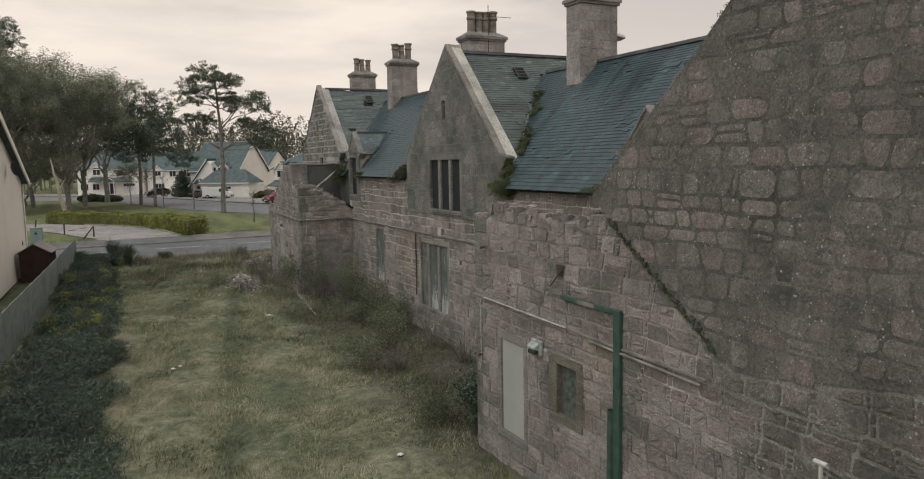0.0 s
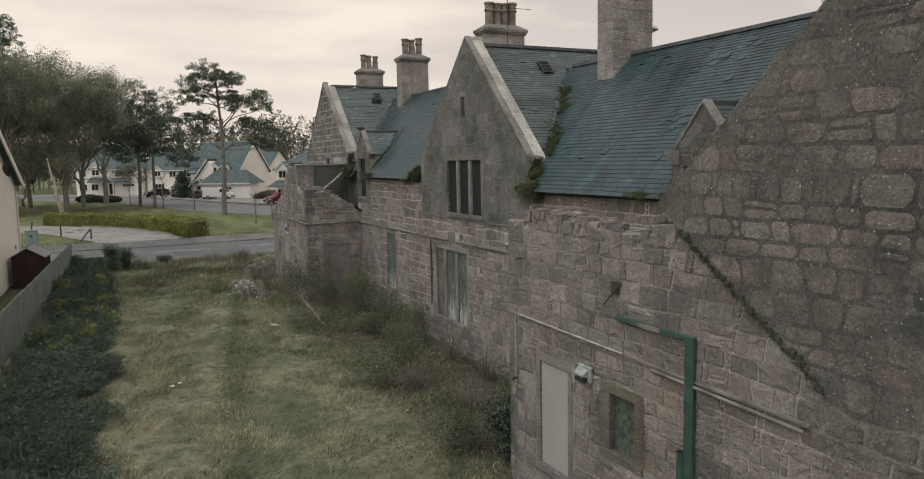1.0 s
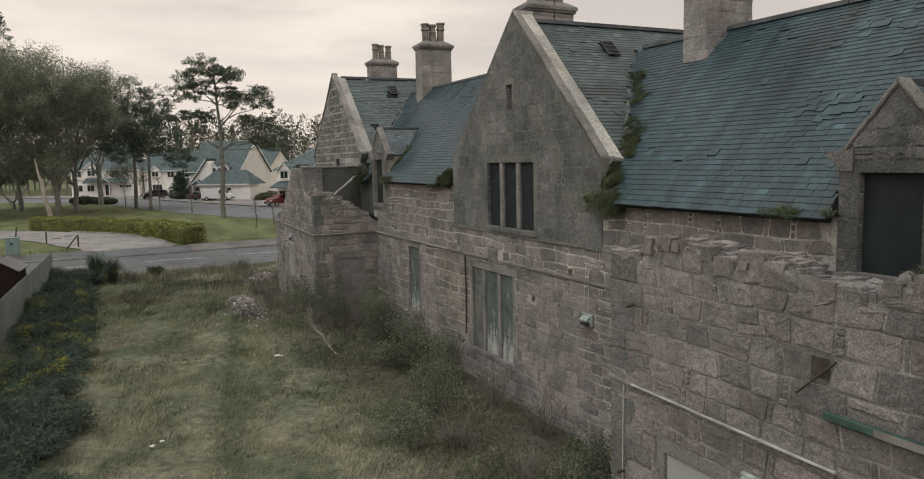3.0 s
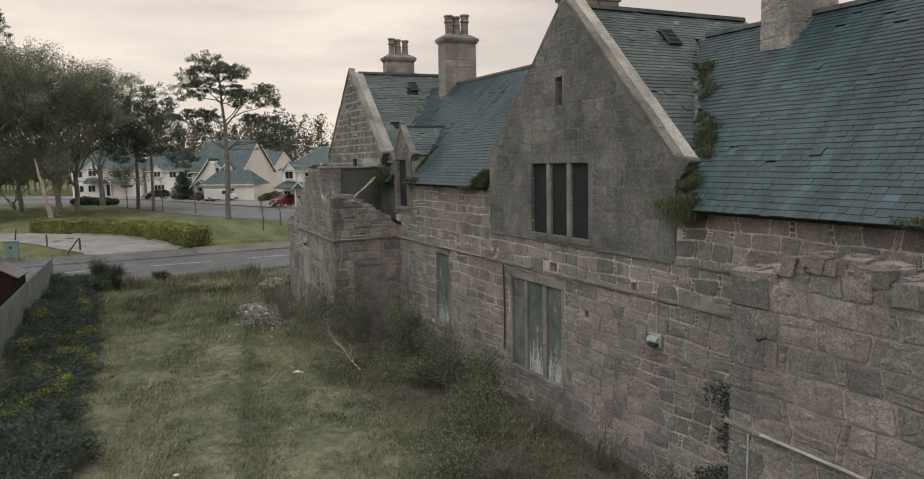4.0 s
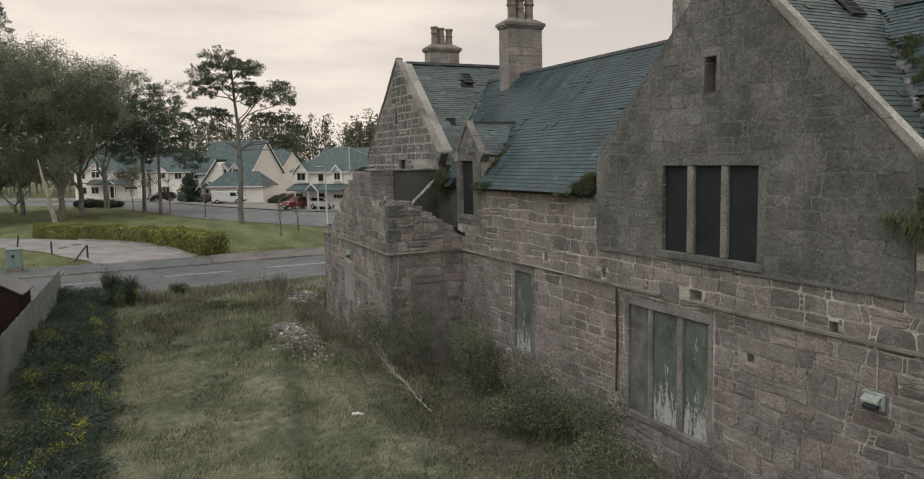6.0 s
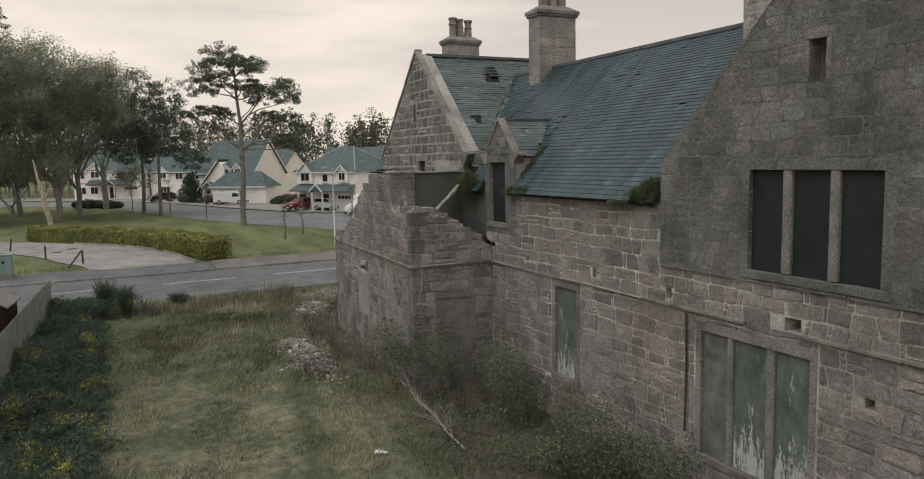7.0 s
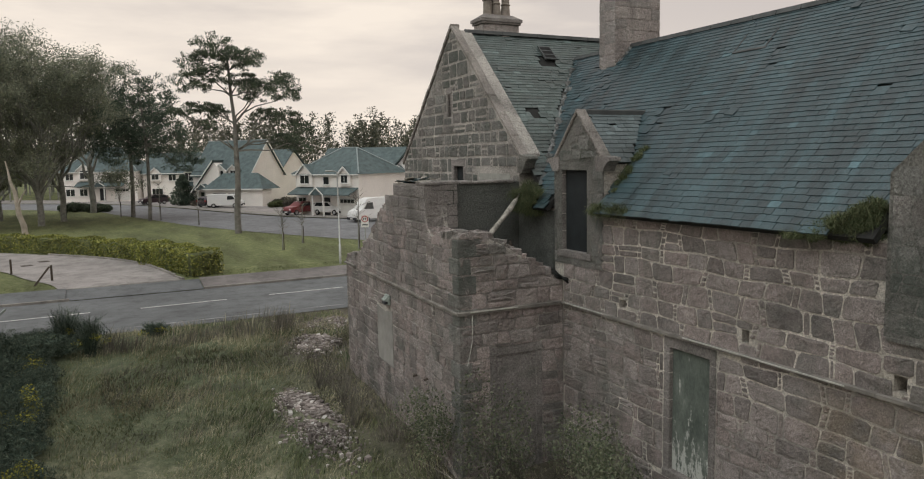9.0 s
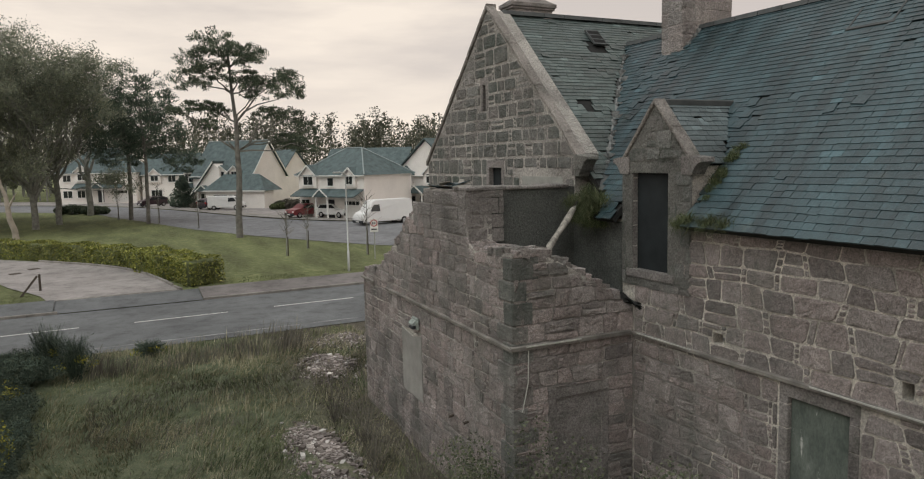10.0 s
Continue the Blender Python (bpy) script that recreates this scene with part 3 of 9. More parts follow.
def main_top(y):
    if 20.05 <= y <= 27.85:
        return g2_top(y) - 0.01
    if 33.95 <= y <= 35.7:
        return 8.25 - 1.12 * abs(y - 34.82)
    if 12.42 <= y <= 14.18:
        return 7.9 - 1.14 * abs(y - 13.3)
    return 6.0 if y < 20.05 else 6.2


put_main = lambda u, v, d: (XM + d, u, v)
front_wall = part("front_wall", wall_mesh([10.3, 12.42, 13.3, 14.18, 20.05, 23.95, 27.85, 33.95, 34.82, 35.7, 37.3], main_top, -0.6, MAIN_OPEN + HOLES, put_main, 0.6), MORTAR, house)

DRESS = [(o[0] - 0.17, o[1] + 0.17, o[2] - 0.16, o[3] + 0.18) for o in MAIN_OPEN if o[3] - o[2] > 0.8]


def main_low(y, z):
    if z > 5.0 and (33.9 < y < 35.75 or 12.4 < y < 14.2):
        return False
    return z < main_top(y) - 0.03 and not (20.05 < y < 27.85 and z > 4.95)


near_main = lambda s: abs(s[0] - 21.5) + abs(s[1] - 3.5) * 0.8
set_stones(lay_rubble(main_low, 10.4, 35.38, 0.0, 6.2, 0.34, rng, 0.5, 0.32, DRESS + HOLES, lambda y: 5.97 if y < 20.05 else 6.17), lambda u, v: (XM, u, v), (-1, 0, 0), (0, -1, 0), front_wall, STONE, 0.02, rng, near_main, gap=0.029, round_=0.14)

# the harled middle gable keeps faint stones below its coat
gable_coat = part("gable_coat", wall_mesh([20.05, 23.9499, 23.95, 27.85], lambda y: g2_top(y) - 0.02, 4.92, [MAIN_OPEN[2], MAIN_OPEN[3]], lambda u, v, d: (XM - 0.03 + d, u, v), 0.028), HARL, house)


def gable_two(y, z):
    return z < g2_top(y) - 0.12


set_stones(lay_rubble(gable_two, 20.1, 27.8, 4.95, 10.6, 0.33, rng, 0.15, 0.3, [DRESS[2], (23.9, 24.35, 8.2, 9.15)], lambda y: g2_top(y) - 0.06), lambda u, v: (XM - 0.028, u, v), (-1, 0, 0), (0, -1, 0), gable_coat, STONE_DARK, 0.007, rng, lambda s: abs(s[0] - 22) + abs(s[1] - 6), gap=0.014)

# dark coats on the dormer faces
for yc, half, z0, ze, za, o in ((34.82, 0.9, 5.0, 7.3, 8.28, MAIN_OPEN[4]), (13.3, 0.88, 5.05, 6.98, 7.92, MAIN_OPEN[5])):
    prof = lerp_profile([(yc - half, ze), (yc, za), (yc + half, ze)])
    coat = part("dormer_coat", wall_mesh([yc - half, yc, yc + half], prof, z0, [o], lambda u, v, d: (XM - 0.022 + d, u, v), 0.02), HARL, house)
    set_stones(lay_rubble(lambda y, z: z < prof(y) - 0.1 and not in_any(y, z, [o], 0.17), yc - half, yc + half, z0, za, 0.26, rng, 0.1, 0.3, [(o[0] - 0.17, o[1] + 0.17, o[2] - 0.16, o[3] + 0.18)], lambda y: prof(y) - 0.05), lambda u, v: (XM - 0.02, u, v), (-1, 0, 0), (0, -1, 0), coat, STONE_DARK, 0.014, rng, lambda s: s[0])

# the far gable
G3_OPEN = [(40.41, 41.06, 6.3, 7.17), (41.16, 41.34, 8.6, 9.25), (37.75, 39.4, 6.2, 6.98)]
g3_top = lambda y: 11.04 - 0.965 * abs(y - 41.0)
far_gable = part("far_gable_wall", wall_mesh([37.3, 41.0, 44.9], g3_top, -0.3, G3_OPEN, put_main, 0.6), MORTAR_GABLE, house)
set_stones(lay_rubble(lambda y, z: z < g3_top(y) - 0.06, 37.32, 44.88, 5.8, 11.0, 0.36, rng, 0.3, 0.16, [(q[0] - 0.12, q[1] + 0.12, q[2], q[3] + 0.15) for q in G3_OPEN], lambda y: g3_top(y) - 0.03, 1.35, 0.5), lambda u, v: (XM, u, v), (-1, 0, 0), (0, -1, 0), far_gable, STONE_DARK, 0.016, rng, lambda s: abs(s[0] - 39) + abs(s[1] - 7), gap=0.065, round_=0.1)

# the extension and the near gable stand in one face
EXT_OPEN = [(13.29, 14.27, 0.81, 2.91), (11.37, 12.04, 1.85, 2.87)]
near_top = lerp_profile([(-3.0, 2.0), (1.3, 6.2), (5.8, 10.9), (7.8, 8.9), (8.4, 8.34), (9.4, 7.5), (10.36, 6.62), (10.37, 5.68), (11.1, 5.72), (11.3, 5.5), (12.0, 5.58), (12.6, 5.78), (13.2, 5.62), (13.6, 5.80), (14.4, 5.84), (14.7, 5.72), (14.72, 5.6), (15.43, 5.58)])
put_ext = lambda u, v, d: (XE + d, u, v)
ext_wall = part("extension_wall", wall_mesh([12.3, 12.6, 13.2, 13.6, 14.4, 14.7, 14.72, 15.43], near_top, -0.6, EXT_OPEN[:1], put_ext, 0.6), MORTAR_WING, house)
part("extension_wall", wall_mesh([1.3, 5.8, 7.8, 8.0], near_top, -0.6, [], put_ext, 0.6), MORTAR_DULL, house)
part("extension_wall", wall_mesh([8.0, 8.4, 9.4, 10.36, 10.37, 11.1, 11.3, 12.0, 12.3], near_top, -0.6, EXT_OPEN[1:], put_ext, 0.6), MORTAR_WING, house)
scar = lerp_profile([(1.0, 4.5), (4.5, 4.35), (7.0, 3.9), (7.5, 3.85), (7.88, 4.04), (8.29, 4.43), (8.93, 4.82), (9.63, 5.3), (10.2, 5.7), (10.4, 6.3), (15.5, 9.0)])
EXT_DRESS = [(13.13, 14.43, 0.65, 3.1), (11.12, 12.28, 1.62, 3.1)]
ext_stones = lay_rubble(lambda y, z: z < near_top(y) - 0.02 and z < scar(y), 2.5, 15.43, 0.0, 5.9, 0.32, rng, 0.35, 0.24, EXT_DRESS, lambda y: min(near_top(y), scar(y)) - 0.02)
lichened = lambda q: q[0] < 7.4 + 0.5 * math.sin(q[1] * 2.3) + 0.35 * math.sin(q[1] * 5.1 + q[0])
set_stones([q for q in ext_stones if not lichened(q[1])], lambda u, v: (XE, u, v), (-1, 0, 0), (0, -1, 0), ext_wall, STONE, 0.02, rng, lambda s: abs(s[0] - 12) + abs(s[1] - 4), gap=0.026, round_=0.08)
set_stones([q for q in ext_stones if lichened(q[1])], lambda u, v: (XE, u, v), (-1, 0, 0), (0, -1, 0), ext_wall, STONE_NEAR, 0.024, rng, lambda s: abs(s[0] - 7) + abs(s[1] - 4), gap=0.045, round_=0.12)
near_coat = part("near_gable_coat", wall_mesh([1.3, 3.0, 4.5, 5.8, 7.0, 7.5, 7.88, 8.29, 8.93, 9.4, 9.63, 10.2, 10.36], lambda y: near_top(y) - 0.02, 0.0, [], lambda u, v, d: (XE - 0.016 + d, u, max(v, scar(u))), 0.014), MORTAR_NEAR, house)
set_stones(lay_rubble(lambda y, z: z < near_top(y) - 0.08 and z > scar(y) + 0.05 and y < 10.33, 2.5, 10.34, 0.6, 10.5, 0.33, rng, 0.06, 0.34, (), lambda y: near_top(y) - 0.03, 1.4), lambda u, v: (XE - 0.015, u, v), (-1, 0, 0), (0, -1, 0), near_coat, STONE_NEAR, 0.008, rng, lambda s: abs(s[0] - 8) + abs(s[1] - 6), gap=0.05, round_=0.26)
part("extension_return", box(XE + 0.6, XM, 14.85, 15.4, -0.4, 5.3), MORTAR, house)

# the ruined wing, whose front leans a little off the main line
WX = lambda y: 9.09 + (y - 35.42) * 0.042
wing_top = lerp_profile([(35.42, 5.76), (36.1, 5.74), (36.9, 5.66), (37.28, 5.8), (37.3, 6.79), (39.6, 6.78), (39.62, 6.42), (40.3, 6.2), (40.8, 5.9), (41.4, 5.55), (42.4, 4.9), (43.2, 4.5), (44.7, 4.25)])
wing_front = part("wing_front_wall", wall_mesh([35.42, 36.1, 36.9, 37.28, 37.3, 39.6, 39.62, 40.3, 40.8, 41.4, 42.4, 43.2, 44.7], wing_top, -0.3, [], lambda u, v, d: (WX(u) + d, u, v), 0.55), MORTAR_WING, house)
set_stones(lay_rubble(lambda y, z: z < wing_top(y) - 0.02 and not (37.25 < y < 39.65 and z > 5.9), 35.44, 44.68, 0.4, 6.5, 0.31, rng, 0.35, 0.32, [(39.95, 41.35, 1.75, 3.35), (37.3, 39.62, 5.9, 7.5)], lambda y: wing_top(y) - 0.02), lambda u, v: (WX(u), u, v), (-1, 0.042, 0), (-0.042, -1, 0), wing_front, STONE, 0.02, rng, lambda s: s[0] * 0.6 + abs(s[1] - 4), gap=0.02)
# squared blocks of the taller stub
set_stones(lay_blocks(lambda y, z: z < wing_top(y) + 0.1, 37.3, 40.3, 5.9, 6.78, (0.27, 0.31), (0.5, 0.8), rng), lambda u, v: (WX(u), u, v), (-1, 0.042, 0), (-0.042, -1, 0), wing_front, DRESSED, 0.02, rng, lambda s: s[0], "block", 0.014, 0.04)
set_stones(lay_blocks(lambda x, z: True, 9.19, 10.0, 5.75, 6.78, (0.28, 0.32), (0.4, 0.6), rng), lambda u, v: (u, 37.3, v), (0, -1, 0), (1, 0, 0), wing_front, DRESSED, 0.02, rng, lambda s: s[0], "block", 0.014, 0.04, False)
side_top = lerp_profile([(9.09, 5.76), (9.55, 5.78), (10.19, 5.49), (10.83, 5.11), (11.5, 4.7), (11.7, 4.6)])
WING_DOOR = (9.95, 10.97, 0.4, 3.09)
wing_side = part("wing_side_wall", wall_mesh([9.642, 10.19, 10.83, 11.5, 11.7], side_top, -0.3, [WING_DOOR], lambda u, v, d: (u, 35.422 + d, v), 0.55), MORTAR_WING, house)
set_stones(lay_rubble(lambda x, z: z < side_top(x) - 0.02, 9.1, 11.69, 0.4, 5.8, 0.32, rng, 0.15, 0.26, [(9.8, 11.12, 0.0, 3.28)], lambda x: side_top(x) - 0.02, 1.6, 0.7), lambda u, v: (u, 35.42, v), (0, -1, 0), (1, 0, 0), wing_side, STONE, 0.025, rng, lambda s: s[0], gap=0.014, flip=False)
part("stub_wall", box(9.72, 11.7, 37.32, 37.8, 0.2, 6.79), SOOT, house, "soot-stained inner wall of the ruined wing")
part("ruin_coat", box(XM - 0.03, XM - 0.004, 35.73, 37.31, 4.21, 6.15), SOOT, house)
part("wing_floor", box(9.6, 11.7, 35.97, 44.3, 0.0, 4.2), SOOT, house)
part("back_wall", box(19.0, 19.5, 1.3, 45.0, -0.4, 6.1), HARL, house)
part("end_wall", box(XM + 0.6, 19.5, 44.4, 44.9, -0.4, 6.9), HARL, house)
part("near_end_wall", box(XE + 0.6, 19.5, 1.3, 1.8, -0.4, 6.1), HARL, house)
# added panels close the upper openings; their near-black colour paints the shade within
VOID_SHADE = plain("painted_void_shade", (0.018, 0.023, 0.025), 0.4, 2.0, 0.7)
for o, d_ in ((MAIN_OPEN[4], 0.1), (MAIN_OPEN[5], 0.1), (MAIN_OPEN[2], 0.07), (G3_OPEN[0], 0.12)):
    part("window_sheet", box(XM + d_, XM + d_ + 0.02, o[0] - 0.02, o[1] + 0.02, o[2] - 0.02, o[3] + 0.02), VOID_SHADE, house, "added dark panel painted as the shade inside the opening")
part("upper_floor", box(XM + 0.6, 19.0, 1.8, 44.4, 3.9, 4.2), DARK_WOOD, house)


# ---- roofs ----
def roof_main(y):
    """Eave height and pitch of the main slope."""
    return (6.03, 1.03) if y < 24 else (6.25, 1.01)


def z_main(x, y):
    e, k = roof_main(y)
    return e + k * (x - 11.45)


z_g2 = lambda y: 10.62 - 0.98 * abs(y - 23.95)
z_g3 = lambda y: 10.95 - 0.965 * abs(y - 41.0)
z_near = lambda y: 10.75 - 1.03 * abs(y - 5.8)


def slope_deck(pts, name="roof_deck"):
    bm = bmesh.new()
    n = Vector(pts[1]) - Vector(pts[0])
    n = n.cross(Vector(pts[3]) - Vector(pts[0])).normalized()
    if n.z < 0:
        n = -n
    lo = [bm.verts.new(Vector(p) - n * 0.12) for p in pts]
    hi = [bm.verts.new(Vector(p)) for p in pts]
    bm.faces.new(lo[::-1])
    bm.faces.new(hi)
    for i in range(4):
        bm.faces.new((lo[i], lo[(i + 1) % 4], hi[(i + 1) % 4], hi[i]))
    bmesh.ops.recalc_face_normals(bm, faces=bm.faces)
    return bm


RX1, RX2 = 15.2, 15.38
def main_deck(pieces, e, k, x1):
    bm = bmesh.new()
    n = Vector((-k, 0, 1)).normalized()
    for y0, y1, x0 in pieces:
        pts = [(x0, y0, e + k * (x0 - 11.45)), (x0, y1, e + k * (x0 - 11.45)), (x1, y1, e + k * (x1 - 11.45)), (x1, y0, e + k * (x1 - 11.45))]
        add_hexa(bm, [Vector(p) - n * 0.1 for p in pts] + [Vector(p) for p in pts])
    bmesh.ops.recalc_face_normals(bm, faces=bm.faces)
    return bm


roof_one = part("main_roof", main_deck([(2.0, 10.3, 12.3), (10.3, 12.42, 11.45), (12.42, 14.2, 12.32), (14.2, 20.0, 11.45), (20.0, 24.0, 12.32)], 6.0, 1.03, RX1), DARK_WOOD, house)
roof_two = part("main_roof", main_deck([(24.0, 27.9, 12.32), (27.9, 33.9, 11.45), (33.92, 35.73, 12.32), (35.73, 37.2, 11.45), (37.2, 44.4, 12.32)], 6.22, 1.01, RX2), DARK_WOOD, house)
part("rear_roof", slope_deck([(RX1, 2, 9.86), (RX1, 24, 9.86), (19.7, 24, 5.6), (19.7, 2, 5.6)]), SLATE, house)
part("rear_roof", slope_deck([(RX2, 24, 10.18), (RX2, 45, 10.18), (19.9, 45, 5.8), (19.9, 24, 5.8)]), SLATE, house)
roof_g2 = part("gable_roof", slope_deck([(11.9, 19.6, 6.33), (17.6, 19.6, 6.33), (17.6, 23.95, 10.59), (11.9, 23.95, 10.59)]), DARK_WOOD, house)
part("gable_roof", slope_deck([(11.9, 28.3, 6.33), (17.6, 28.3, 6.33), (17.6, 23.95, 10.59), (11.9, 23.95, 10.59)]), SLATE, house)
roof_g3 = part("gable_roof", slope_deck([(11.9, 36.6, 6.67), (17.6, 36.6, 6.67), (17.6, 41.0, 10.92), (11.9, 41.0, 10.92)]), DARK_WOOD, house)
part("gable_roof", slope_deck([(11.9, 45.4, 6.67), (17.6, 45.4, 6.67), (17.6, 41.0, 10.92), (11.9, 41.0, 10.92)]), SLATE, house)
roof_near = part("gable_roof", slope_deck([(8.86, 10.45, 5.9), (16.0, 10.45, 5.9), (16.0, 5.8, 10.7), (8.86, 5.8, 10.7)]), DARK_WOOD, house)
part("gable_roof", slope_deck([(8.6, 1.0, 5.77), (16.0, 1.0, 5.77), (16.0, 5.8, 10.72), (8.6, 5.8, 10.72)]), SLATE, house)
part("extension_floor", box(XE + 0.6, XM, 10.4, 14.85, 0.0, 3.4), HARL, house)


def slate_shape(rng):
    t = 0.009
    j = lambda: rng.uniform(-0.014, 0.014)
    v = [(-0.5 + j(), 0 + j() * 3, t * 2.4), (0.5 + j(), 0 + j() * 3, t * 2.4), (0.5 + j(), 1.7, 0.004), (-0.5 + j(), 1.7, 0.004),
         (-0.5, 0, -0.004), (0.5, 0, -0.004)]
    v[4] = (v[0][0], v[0][1], -0.004)
    v[5] = (v[1][0], v[1][1], -0.004)
    f = [(0, 1, 2), (0, 2, 3), (4, 5, 1), (4, 1, 0), (4, 0, 3), (5, 2, 1)]
    return np.array(v), np.array(f)


SLATES = [slate_shape(random.Random(40 + i)) for i in range(10)]


def lay_slates(deck, origin, along, up, length, run, keep, near, width=0.215, gauge=0.128, missing=0.003, seed=1, material=None, worn=None):
    """Courses of overlapping slates on a slope; the ones near the walk are pieces of their own."""
    r = random.Random(seed)
    along, up = Vector(along).normalized(), Vector(up).normalized()
    n = along.cross(up).normalized()
    origin = Vector(origin)
    if n.z < 0:
        n = -n
        origin = origin + along * length
        along = -along
    found, course, v = [], 0, 0.0
    while v < run - 0.05:
        u = -width * (0.5 if course % 2 else 0.0) + r.uniform(-0.03, 0.03)
        g = gauge * (1.12 - 0.3 * v / run)
        while u < length:
            w = width * r.uniform(0.75, 1.2)
            p = origin + along * (u + w / 2) + up * v
            if keep(p) and r.random() > missing:
                found.append((p, w, g))
            u += w
        v += g
        course += 1
    found.sort(key=lambda s: near(s[0]))
    material = material or SLATE
    meshes = [mesh_np("slate", v, f, material) for v, f in SLATES]
    rest = []
    for i, (p, w, g) in enumerate(found):
        k = r.randrange(len(SLATES))
        tilt = r.uniform(-0.012, 0.012) if r.random() > 0.012 else r.uniform(-0.15, 0.15)
        a = (along + up * tilt).normalized()
        b = n.cross(a)
        if b.dot(up) < 0:
            b = -b
        slip = -abs(r.gauss(0, 0.006))
        lift = 0.0
        if worn is not None and r.random() < worn(p):
            tilt, slip, lift = r.uniform(-0.22, 0.22), -abs(r.gauss(0, 0.06)), r.uniform(0.0, 0.02)
            a = (along + up * tilt).normalized()
            b = n.cross(a)
            b = -b if b.dot(up) < 0 else b
        c = p + up * slip + n * (0.012 + lift + r.uniform(0, 0.003))
        if i < 260:
            ob = new("slate", meshes[k])
            m = Matrix.Identity(4)
            m.col[0][:3], m.col[1][:3], m.col[2][:3], m.col[3][:3] = a * (w - 0.006), b * g, n, c
            ob.matrix_basis = m
            ob.parent = deck
        else:
            sv, sf = SLATES[k]
            rest.append((np.array(c) + np.outer(sv[:, 0] * (w - 0.006), a) + np.outer(sv[:, 1] * g, b) + np.outer(sv[:, 2], n), sf))
    if rest:
        v, f = join_arrays(rest)
        part("slating", mesh_np("slating", v, f, material), None, deck, kind="stuff")


def hole(p, *rects):
    return any(a < p.y < b and c < p.z < d for a, b, c, d in rects)


R2_HOLES = [(32.5, 33.35, 9.34, 9.42), (32.5, 32.62, 9.34, 9.85)]
s1, s2 = math.hypot(1, 1.03), math.hypot(1, 1.01)
lay_slates(roof_one, (11.40, 7.0, 5.99), (0, 1, 0), (1, 0, 1.03), 16.0, 3.8 * s1,
           lambda p: p.z > z_g2(p.y) + 0.02 and p.z > z_near(p.y) and not (12.42 < p.y < 14.2 and p.x < 12.3) and not (12.42 < p.y < 14.2 and p.z < 7.85 - 1.14 * abs(p.y - 13.3)),
           lambda p: abs(p.y - 15.5) + abs(p.z - 7), seed=2,
           worn=lambda p: 0.6 * math.exp(-((p.y - 15.3) / 0.7) ** 2 - ((p.z - 7.75) / 0.28) ** 2) + 0.25 * math.exp(-((p.y - 15.2) / 0.6) ** 2 - ((p.z - 9.3) / 0.5) ** 2) + 0.5 * math.exp(-((p.y - 12.0) / 0.6) ** 2 - ((p.z - 7.9) / 0.5) ** 2) + 0.008)
lay_slates(roof_two, (11.40, 27.0, 6.21), (0, 1, 0), (1, 0, 1.01), 14.0, 3.98 * s2,
           lambda p: p.z > z_g2(p.y) + 0.02 and p.z > z_g3(p.y) + 0.02 and not hole(p, *R2_HOLES) and not (33.9 < p.y < 35.76 and p.x < 12.3) and not (33.92 < p.y < 35.73 and p.z < 8.2 - 1.14 * abs(p.y - 34.82)),
           lambda p: abs(p.y - 30.5) + abs(p.z - 7), seed=3,
           worn=lambda p: 0.5 * math.exp(-((p.y - 34.2) / 0.4) ** 2 - ((p.z - 8.0) / 0.4) ** 2) + 0.4 * math.exp(-((p.y - 37.8) / 0.8) ** 2 - ((p.z - 9.0) / 0.9) ** 2) + 0.006)
lay_slates(roof_g2, (11.95, 19.55, 6.29), (1, 0, 0), (0, 1, 0.98), 5.7, 4.4 * 1.4,
           lambda p: p.z > z_main(min(p.x, 2 * RX1 - p.x), p.y) + 0.02 and not (14.05 < p.x < 14.5 and 9.75 < p.z < 10.05), lambda p: p.x - p.z * 0.3, seed=4, material=SLATE_OLD, worn=lambda p: 0.03)
lay_slates(roof_g3, (11.95, 36.55, 6.63), (1, 0, 0), (0, 1, 0.965), 5.7, 4.4 * 1.39,
           lambda p: p.z > z_main(min(p.x, 2 * RX2 - p.x), p.y) + 0.02 and not (12.7 < p.x < 13.1 and 8.3 < p.z < 8.6) and not (14.1 < p.x < 14.7 and 9.9 < p.z < 10.25), lambda p: p.x - p.z * 0.3, seed=5, material=SLATE_OLD, worn=lambda p: 0.03 + 0.3 * math.exp(-((p.x - 14.6) / 0.6) ** 2 - ((p.z - 9.8) / 0.5) ** 2))
lay_slates(roof_near, (8.84, 10.5, 5.86), (1, 0, 0), (0, -1, 1.032), 7.0, 4.8 * 1.43, lambda p: p.z > z_main(p.x, p.y), lambda p: -p.z, seed=6)


# ---- ridges, copings, chimneys ----
def ridge_run(a, b, r=0.05):
    """Ridge pieces laid end to end."""
    a, b = Vector(a), Vector(b)
    n = max(2, int((b - a).length / 0.6))
    d = (b - a) / n
    for i in range(n):
        p, q = a + d * (i + 0.01), a + d * (i + 0.985)
        s = d.normalized().cross(Vector((0, 0, 1)))
        up = Vector((0, 0, r * 0.9))
        lo = [p - s * r * 1.35 - up * 1.3, q - s * r * 1.35 - up * 1.2, q + s * r * 1.35 - up * 1.3, p + s * r * 1.35 - up * 1.3]
        hi = [p - s * 0.03 + up, q - s * 0.03 + up, q + s * 0.03 + up, p + s * 0.03 + up]
        bm = bmesh.new()
        add_hexa(bm, lo + hi)
        bmesh.ops.recalc_face_normals(bm, faces=bm.faces)
        part("ridge_piece", bm, LEAD, house)


